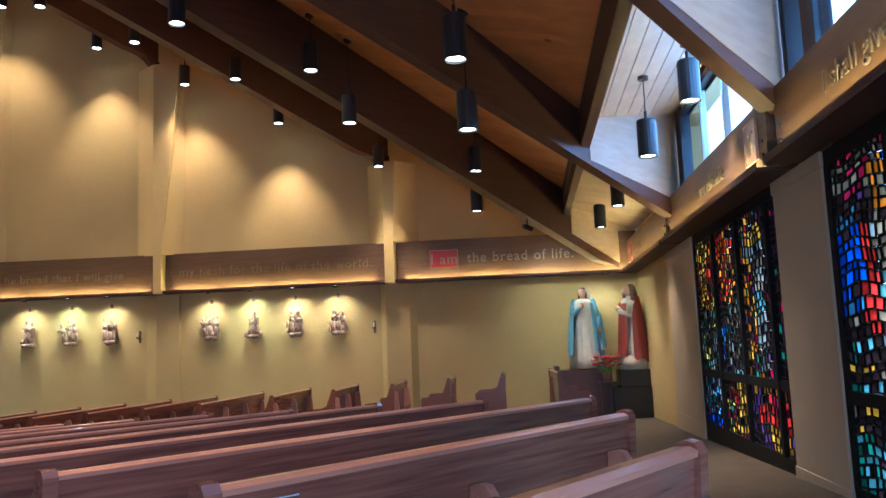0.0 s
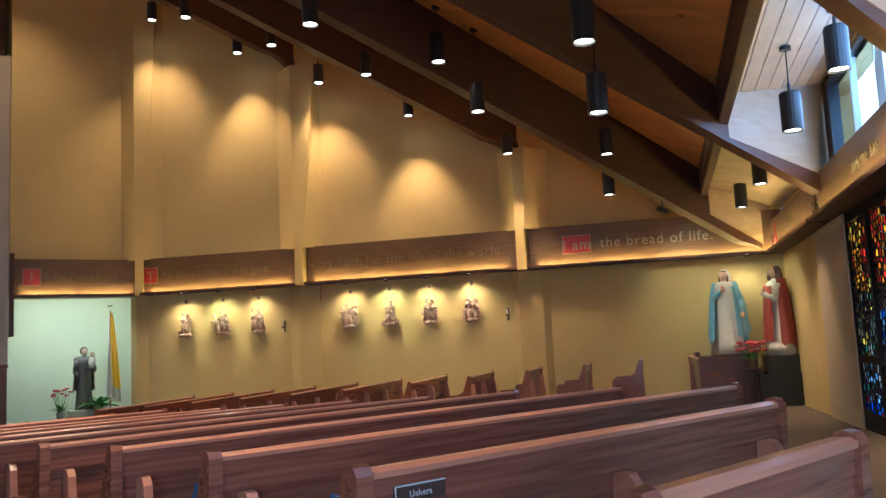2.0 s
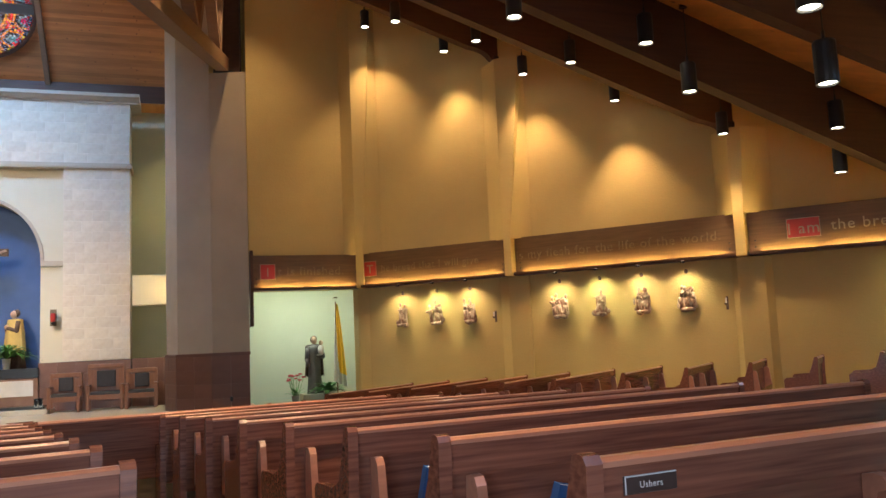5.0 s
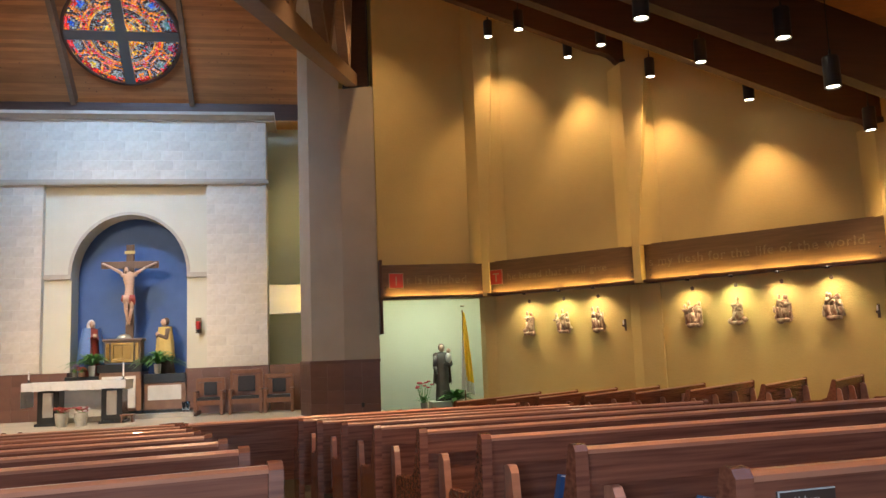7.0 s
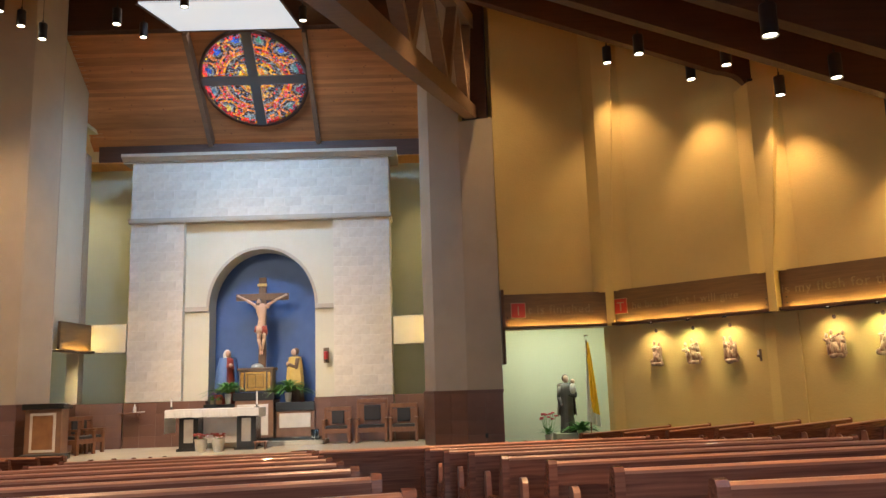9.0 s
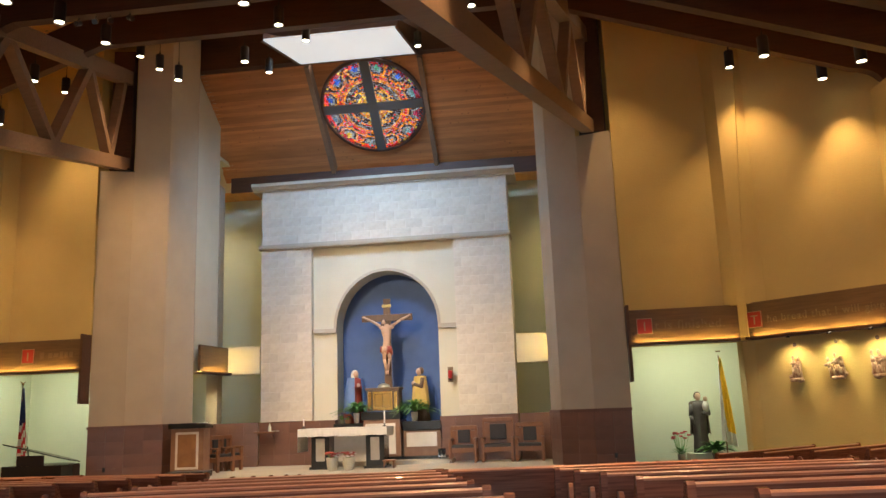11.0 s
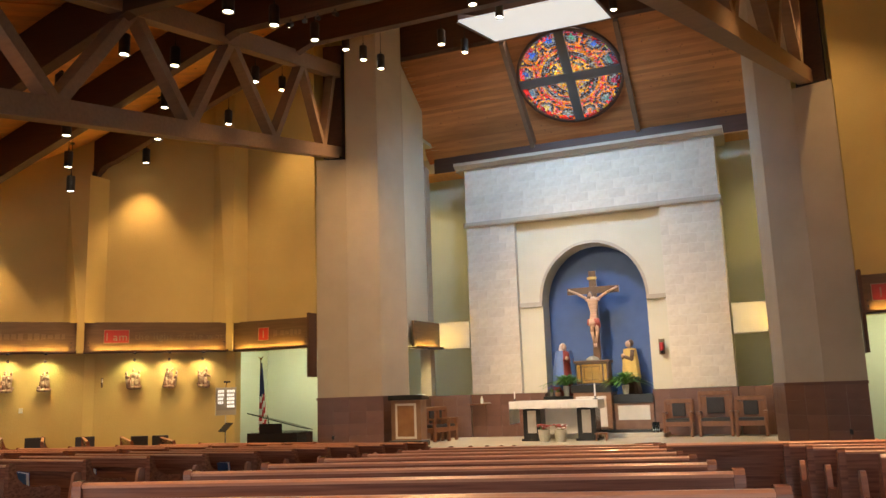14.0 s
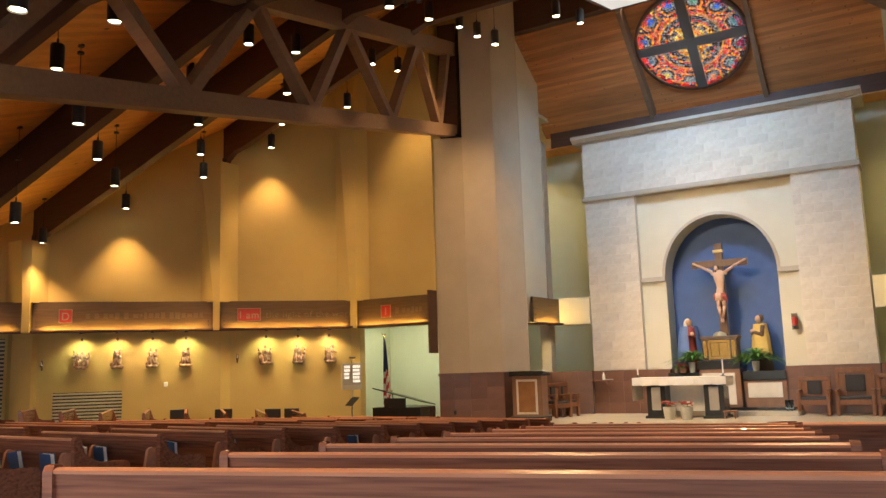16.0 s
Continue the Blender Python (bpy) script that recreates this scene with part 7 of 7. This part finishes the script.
# ---- pendant lamps ----
PEND = thing("pendant_lamp", "black cylindrical pendant downlight on a thin cord", "pendant lamp", None, "pendant lamps")
bm = bmesh.new()
lathe(bm, [(0.088, 0.045), (0.098, 0.0), (0.105, 0.0), (0.108, 0.01), (0.108, 0.40), (0.10, 0.42), (0.02, 0.425)], 20)
part("shade", bm, BLACK, PEND)
bm = bmesh.new()
tube(bm, (0, 0, 0.018), (0, 0, 0.04), 0.080, seg=18)
part("diffuser", bm, LAMP_GLOW, PEND, "bright round diffuser")
bm = bmesh.new()
tube(bm, (0, 0, 0.42), (0, 0, 0.52), 0.018, seg=8)
part("stem", bm, BLACK, PEND)
first = True
PENDANTS = []
LIST_REAR = [(12.47, 4.07, 3.40), (-6.33, 7.45, 6.04), (-4.46, 7.10, 6.23), (-2.85, 4.70, 5.06), (10.27, 5.10, 3.66), (13.02, 4.95, 3.09), (16.04, 7.53, 3.20), (-10.25, 9.25, 4.27), (-7.18, 8.45, 5.54), (11.15, 5.88, 3.32), (17.33, 8.85, 3.12)]
LIST_MID = [(-10.93, 12.05, 5.63), (-10.02, 10.90, 5.88), (-8.23, 11.90, 7.50), (-6.02, 11.40, 7.74), (-3.09, 10.78, 7.71), (9.55, 9.38, 5.25), (11.52, 9.38, 5.04), (12.17, 9.38, 4.38), (14.72, 9.38, 3.96), (15.62, 10.30, 3.50)]
LIST_FRONT = [(-11.19, 14.90, 7.05), (-9.07, 12.88, 6.99), (-8.73, 15.60, 8.46), (-6.06, 12.88, 8.07), (-3.56, 12.87, 8.45), (-3.97, 15.10, 9.12), (0.04, 12.87, 8.43), (-0.23, 15.50, 9.34), (11.33, 15.35, 7.29), (12.20, 12.88, 6.02)]
# first lamp is added, mostly out of view, to brighten the right column
LIST_ALTAR = [(6.95, 18.60, 10.60), (-11.56, 15.35, 6.56), (-8.73, 18.21, 8.80), (-9.89, 16.68, 8.10), (-6.73, 16.68, 9.17), (-7.45, 19.01, 9.87), (-5.13, 18.65, 10.52), (-4.79, 19.05, 10.30), (-4.27, 19.10, 9.96), (-2.35, 18.90, 10.21), (-0.80, 19.25, 10.81), (9.68, 15.70, 7.72), (-2.40, 20.85, 10.75), (1.93, 20.95, 11.17)]
# unseen pendants, mirrored or added overhead to brighten the pews
LIST_UNSEEN = [(2.79, 4.67, 5.06), (4.43, 7.09, 6.23), (6.33, 7.45, 6.04), (7.19, 8.45, 5.54), (3.05, 10.80, 7.71), (6.02, 11.40, 7.74), (3.97, 15.10, 9.12), (2.60, 1.20, 4.30), (-2.00, 1.30, 4.50), (-4.20, 2.50, 4.80), (-6.60, 3.20, 4.60), (6.65, 3.20, 4.20)]
# lamps that stand close to the walls and wash them
LIST_WALL = [(11.28, 17.33, 7.77), (12.62, 15.92, 6.83), (13.98, 14.40, 5.84), (9.74, 18.75, 8.80), (15.08, 12.47, 4.68), (-11.09, 17.55, 7.82), (-13.83, 14.60, 5.86), (-15.09, 12.96, 4.82)]
for x, y, z in LIST_WALL + LIST_UNSEEN + LIST_REAR + LIST_MID + LIST_FRONT + LIST_ALTAR:
    m = pose(x, y, z)
    if first:
        PEND.matrix_world = m
        p_ = PEND
        first = False
    else:
        p_ = copy_thing(PEND, m)
    top_z = max(deck_z(x, y) if x <= wall_x(y) - HEAD else 0, (3.55 if y > 7 else 4.0) if x > wall_x(y) - HEAD else 0)
    bm = bmesh.new()
    tube(bm, (0, 0, 0.5), (0, 0, top_z - z), 0.007, seg=6)
    part("cord", bm, BLACK, p_)
    bm = bmesh.new()
    tube(bm, (0, 0, top_z - z - 0.03), (0, 0, top_z - z + 0.01), 0.06, seg=12)
    part("ceiling_cap", bm, BLACK, p_)
    if (x, y, z) in LIST_WALL:
        downlight(m @ Matrix.Translation((0, 0, -0.02)), 0.62 * PENDANT_W, WARM, 84, 0.8, 0.09)
    else:
        downlight(m @ Matrix.Translation((0, 0, -0.02)), PENDANT_W * (0.42 if z < 4.2 else 0.90), WARM, 80, 1.0, 0.09)


# lamps hidden by the bands: corner statues, alcoves, passages
for s, watt in ((4.5, 17),):
    eyeball(CF @ Matrix.Translation((s, -0.29, BAND0 - 0.003)))
    downlight(CF @ Matrix.Translation((s, -0.29, BAND0 - 0.045)) @ pose(0, 0, 0, -14, 0, 0), watt, (1.0, 0.88, 0.46), 150, 1.0, 0.08)
for sgn in (1, -1):
    fx = thing("alcove_light", "long white light fitting under the alcove ceiling", "ceiling light", pose(sgn * 8.3, 20.75, 3.14), "alcove lights")
    bm = bmesh.new()
    box(bm, 0, 0, 0.03, 2.2, 0.16, 0.06, bevel=0.01)
    part("housing", bm, SHELL_WHITE, fx)
    la = new("alcove_lamp", bpy.data.lights.new("alcove_lamp", "AREA"))
    la.data.shape, la.data.size, la.data.size_y = "RECTANGLE", 2.1, 0.14
    la.data.energy, la.data.color = 36, (0.84, 1.0, 0.88)
    la.matrix_world = pose(sgn * 8.3, 20.75, 3.13)
    # added spot with no fitting, strengthens the strip light on the lintel
    downlight(look((sgn * 5.12, 23.6, BAND0 + 0.10), (sgn * 4.75, 24.75, 2.95)), 22, (1.0, 0.70, 0.22), 100, 1.0, 0.05)
    eyeball(pose(sgn * 5.05, 23.7, BAND0 - 0.003))
    downlight(pose(sgn * 5.05, 23.7, BAND0 - 0.05, 0, -sgn * 6, 0), 55, (1.0, 0.86, 0.42), 130, 1.0, 0.06)
    fy = thing("passage_light", "small round light in the passage ceiling", "ceiling light", pose(sgn * 6.6, 24.9, 9.5), "passage lights")
    bm = bmesh.new()
    tube(bm, (0, 0, 0), (0, 0, 0.08), 0.16, seg=18)
    part("housing", bm, SHELL_WHITE, fy)
    downlight(pose(sgn * 6.6, 24.9, 9.47), 190, (1.0, 0.80, 0.40), 110, 0.6, 0.1)


# ---- pews ----
def pew(L_, R_, h, name="pew", label="dark-stained wooden pew with book rack on its back", books=(), rack=True, group="pews", z=None):
    """L_ and R_: the ends as seen from behind; the pew faces left of the way from R_ to L_."""
    L_, R_ = Vector(L_), Vector(R_)
    d = R_ - L_
    n = d.length
    zf = floor_z((L_.y + R_.y) / 2) if z is None else z
    m = pose(L_.x, L_.y, zf, 0, 0, math.degrees(math.atan2(d.y, d.x)))
    p_ = thing(name, label, "pew", m, group)
    k = h / 0.87
    bm = bmesh.new()
    extrude_yz(bm, [(0.012, 0.30), (0.04, 0.30), (0.024, 0.76 * k), (-0.002, 0.76 * k)], 0.03, n - 0.03)
    part("back_panel", bm, PEW, p_)
    bm = bmesh.new()
    extrude_yz(bm, [(-0.024, 0.748 * k), (0.020, 0.748 * k), (0.006, 0.848 * k), (-0.034, 0.848 * k)], 0.03, n - 0.03)
    part("top_rail", bm, PEW, p_)
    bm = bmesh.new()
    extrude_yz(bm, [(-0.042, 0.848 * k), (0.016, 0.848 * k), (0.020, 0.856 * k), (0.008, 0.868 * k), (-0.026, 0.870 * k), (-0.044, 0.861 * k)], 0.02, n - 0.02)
    part("cap", bm, PEW_LIGHTENED, p_)
    bm = bmesh.new()
    extrude_yz(bm, [(0.03, 0.40), (0.44, 0.43), (0.455, 0.445), (0.44, 0.46), (0.03, 0.44)], 0.03, n - 0.03)
    part("seat", bm, PEW, p_)
    prof = [(-0.045, 0.0), (0.44, 0.0), (0.45, 0.30), (0.47, 0.34), (0.475, 0.56), (0.44, 0.59), (0.20, 0.60), (0.10, 0.64), (0.050, 0.74 * k), (0.014, h - 0.02), (0.006, h + 0.006), (-0.012, h + 0.012), (-0.036, h + 0.007), (-0.048, h - 0.012), (-0.047, h - 0.04), (-0.038, 0.60 * k)]
    for x in (-0.012, n - 0.033):
        bm = bmesh.new()
        extrude_yz(bm, prof, x, x + 0.045)
        bmesh.ops.triangulate(bm, faces=[f_ for f_ in bm.faces if len(f_.verts) > 4])
        part("end_panel", bm, PEW, p_)
    if rack:
        bm = bmesh.new()
        extrude_yz(bm, [(-0.115, 0.40), (0.0, 0.38), (0.0, 0.395), (-0.105, 0.415), (-0.105, 0.47), (-0.115, 0.47)], 0.14, n - 0.14)
        part("book_rack", bm, PEW, p_)
        cnt = max(2, round(n / 1.05) + 1)
        for i in range(cnt):
            x = 0.10 + (n - 0.236) * i / (cnt - 1)
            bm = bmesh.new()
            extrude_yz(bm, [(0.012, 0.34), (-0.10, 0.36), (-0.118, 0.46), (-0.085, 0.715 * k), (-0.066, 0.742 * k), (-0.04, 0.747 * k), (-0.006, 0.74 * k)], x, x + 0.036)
            part("rack_bracket", bm, PEW_LIGHTENED, p_)
    for s, tilt in books:
        bk_ = thing("hymnal", "blue cloth-bound hymnal leaning in a pew rack", "book", m @ pose(s, -0.060, 0.455, 8, tilt, 0), "hymnals")
        bm = bmesh.new()
        for sy in (-0.019, 0.019):
            box(bm, 0, sy, 0.115, 0.16, 0.004, 0.235, bevel=0.001)
        box(bm, -0.079, 0, 0.115, 0.004, 0.042, 0.235)
        part("cover", bm, BLUE_BOOK, bk_)
        bm = bmesh.new()
        box(bm, 0.0, 0, 0.116, 0.15, 0.034, 0.224)
        part("pages", bm, PAPER, bk_)
    return p_


# left and right ends of the rows of the right block, in plan
RIGHT_ROWS = [((6.25, 0.90), (7.03, 1.03)), ((6.17, 1.67), (7.98, 1.88)), ((6.12, 2.58), (9.08, 2.90)), ((6.0, 3.47), (9.2, 3.88)), ((5.84, 4.29), (9.02, 4.79)),
              ((5.67, 5.13), (8.74, 5.53)), ((5.50, 5.96), (8.48, 6.35)), ((5.33, 6.72), (8.15, 7.06)), ((5.17, 7.47), (7.79, 7.76)), ((4.13, 7.80), (7.42, 8.44)),
              ((3.97, 8.62), (7.06, 9.14)), ((3.81, 9.44), (6.75, 9.90)), ((3.65, 10.26), (6.42, 10.66)), ((3.49, 11.08), (6.1, 11.45)), ((3.33, 11.90), (5.8, 12.24))]


def row_z(x, y):
    """The floor below a row: it falls away faster towards the sanctuary."""
    return min(floor_z(y), 0.224 - 0.0700 * math.hypot(x - 5.25, y))


rnd = random.Random(77)
H = 0.874
ushers = None
RIGHT_BOOKS = {0: ((0.62, 5), (0.30, -4)), 1: ((0.66, 3), (1.36, 78)), 2: ((0.42, 14), (1.9, 4)), 3: ((0.36, 9),), 4: ((1.2, 4),)}
for i, (le, ri) in enumerate(RIGHT_ROWS):
    p_ = pew(le, ri, H, books=RIGHT_BOOKS.get(i, ()), group="right nave pews", z=row_z(*le))
    if i == 1:
        ushers = p_
PX, PYY, PZ = 0.17, -0.034, 0.806
bm = bmesh.new()
box(bm, PX, PYY, PZ, 0.150, 0.006, 0.042, bevel=0.002)
pt_ = part("name_plate", bm, PLATE, ushers, "dark engraved name plate with fine white border")
bm = bmesh.new()
box(bm, PX, PYY - 0.004, PZ + 0.0195, 0.146, 0.002, 0.003)
box(bm, PX - 0.0725, PYY - 0.004, PZ, 0.003, 0.002, 0.038)
part("plate_border", bm, LETTER_WHITE, pt_)
tx = lettering("plate_lettering", "Ushers", 0.021, (PX, PYY - 0.0036, PZ - 0.008), LETTER_WHITE, pt_, extrude=0.0008, align="CENTER")

for j in range(13):
    rx, ry = 5.18 - 0.165 * j, 2.60 + (0.90 if j else 0.0) + 0.775 * max(0, j - 1)
    lx = 2.30 - 0.075 * j
    bks = tuple((rnd.uniform(0.3, 2.2), rnd.uniform(-8, 8)) for _ in range(rnd.choice((0, 1, 1)))) if j > 1 else ()
    pew((lx, ry - (0.25 - 0.012 * j) * (rx - lx)), (rx, ry), H, books=bks, group="centre nave pews", z=row_z(rx, ry))

ROWS_LEFT = [(3.35, -0.80), (4.22, -0.87), (5.12, -0.92), (6.15, -1.12), (6.95, -1.06), (7.6, -0.86), (8.42, -0.75), (9.2, -0.72), (10.0, -0.70), (10.8, -0.68), (11.6, -0.66), (12.4, -0.64), (13.2, -0.62)]
for k, (y, xr) in enumerate(ROWS_LEFT):
    n = 1.96 + 0.03 * k
    bks = tuple((0.24 + q_ * 0.44 + rnd.uniform(0, 0.16), rnd.uniform(-9, 9)) for q_ in range(rnd.choice((3, 3, 4)))) if k < 7 else ()
    pew((xr - n, y + 0.14), (xr, y), 0.808, books=bks, group="left nave pews")
for i in range(4, 14):
    y = 1.87 + 0.862 * i + 0.9
    xl = 6.4 - 0.155 * (i + 1)
    xr = 9.38 - 0.29 * (i - 2)
    pew((-xr, y + 0.1), (-xl + 0.9, y), 0.81, books=((0.8, 5), (1.4, -4)) if i < 7 else (), group="far left nave pews")

# rows that face the altar from the sides, square to the side walls
U = Vector((0.667, -0.745))
N = Vector((0.745, 0.667))
P0 = Vector((15.8, 13.3)) - N * 1.5
for k in range(11):
    s = -6.76 + 0.918 * k
    e = P0 + U * s
    z_top = 0.14 + 0.042 * k
    ln = {10: 0.75, 9: 1.1, 8: 1.5, 7: 1.9, 6: 2.3}.get(k, 3.0)
    st_ = e - N * ln
    pew(tuple(st_), tuple(e), 0.90, group="right side pews", z=z_top - 0.88, rack=k < 9)
    pew(tuple(mir(e)), tuple(mir(st_)), 0.90, group="left side pews", z=z_top - 0.88, rack=False)
# one pew beside the statues, turned across the corner
pew((16.6, 9.6), (15.3, 8.3), 0.90, label="short dark wooden pew near the corner statues", rack=False, z=-0.28)

# stone courses last
courses(XL, FL, Z0, ZM - 0.02, 0.305, 0.56, 1)
courses(FR, XR, Z0, ZM - 0.02, 0.305, 0.56, 2)
courses(XL, XR, ZM + 0.13, ZT, 0.30, 0.62, 3)


# stone tiles of the dados, with fine open joints
tile_meshes = {}


def tile_mesh(w, h):
    key = (round(w, 3), round(h, 3))
    if key not in tile_meshes:
        bm = bmesh.new()
        box(bm, 0, 0, 0, key[0] - 0.006, 0.016, key[1] - 0.006)
        es = [e for e in bm.edges if all(v.co.y < 0 for v in e.verts)]
        bmesh.ops.bevel(bm, geom=es, offset=0.002, segments=1, affect="EDGES")
        tile_meshes[key] = mesh_of("tile", bm, DADO_TILE)
    return tile_meshes[key]


def tiled(p, q, z0, z1, parent):
    """Tiles on the face from p to q as seen from the room, left to right."""
    F_ = wall_frame(p, q)
    n_x = max(1, round((Vector(q) - Vector(p)).length / 0.46))
    n_z = max(1, round((z1 - z0) / 0.31))
    w, h = (Vector(q) - Vector(p)).length / n_x, (z1 - z0) / n_z
    for i in range(n_x):
        for j in range(n_z):
            ob = new("tile", tile_mesh(w, h))
            ob.parent = parent
            ob.matrix_parent_inverse = parent.matrix_world.inverted()
            ob.matrix_world = F_ @ Matrix.Translation((w * (i + 0.5), -0.006, z0 + h * (j + 0.5)))


for sd, sgn in (("right", 1), ("left", -1)):
    col = bpy.data.objects["column_" + sd]
    ring = [(5.26, 20.76), (6.07, 20.27), (6.93, 19.99)]
    ring = [(4.99, 22.0)] + ring
    if sgn < 0:
        ring = [(-x, y) for x, y in ring[::-1]]
    for p, q in zip(ring, ring[1:]):
        tiled(p, q, STAGE - 0.35 if abs(p[0]) > 5.9 and abs(q[0]) > 5.9 else STAGE, 0.925, col)
    dado = bpy.data.objects["wall_dado_" + sd]
    pts = [(4.06, 24.62), (5.34, 24.30)]
    tiled(*(pts if sgn > 0 else [(-5.34, 24.30), (-4.06, 24.62)]), STAGE, 0.925, dado)
tiled((XL - 0.02, AY - 0.03), (NL, AY - 0.03), STAGE, Z0 - 0.02, core)
tiled((NR, AY - 0.03), (XR + 0.02, AY - 0.03), STAGE, Z0 - 0.02, core)
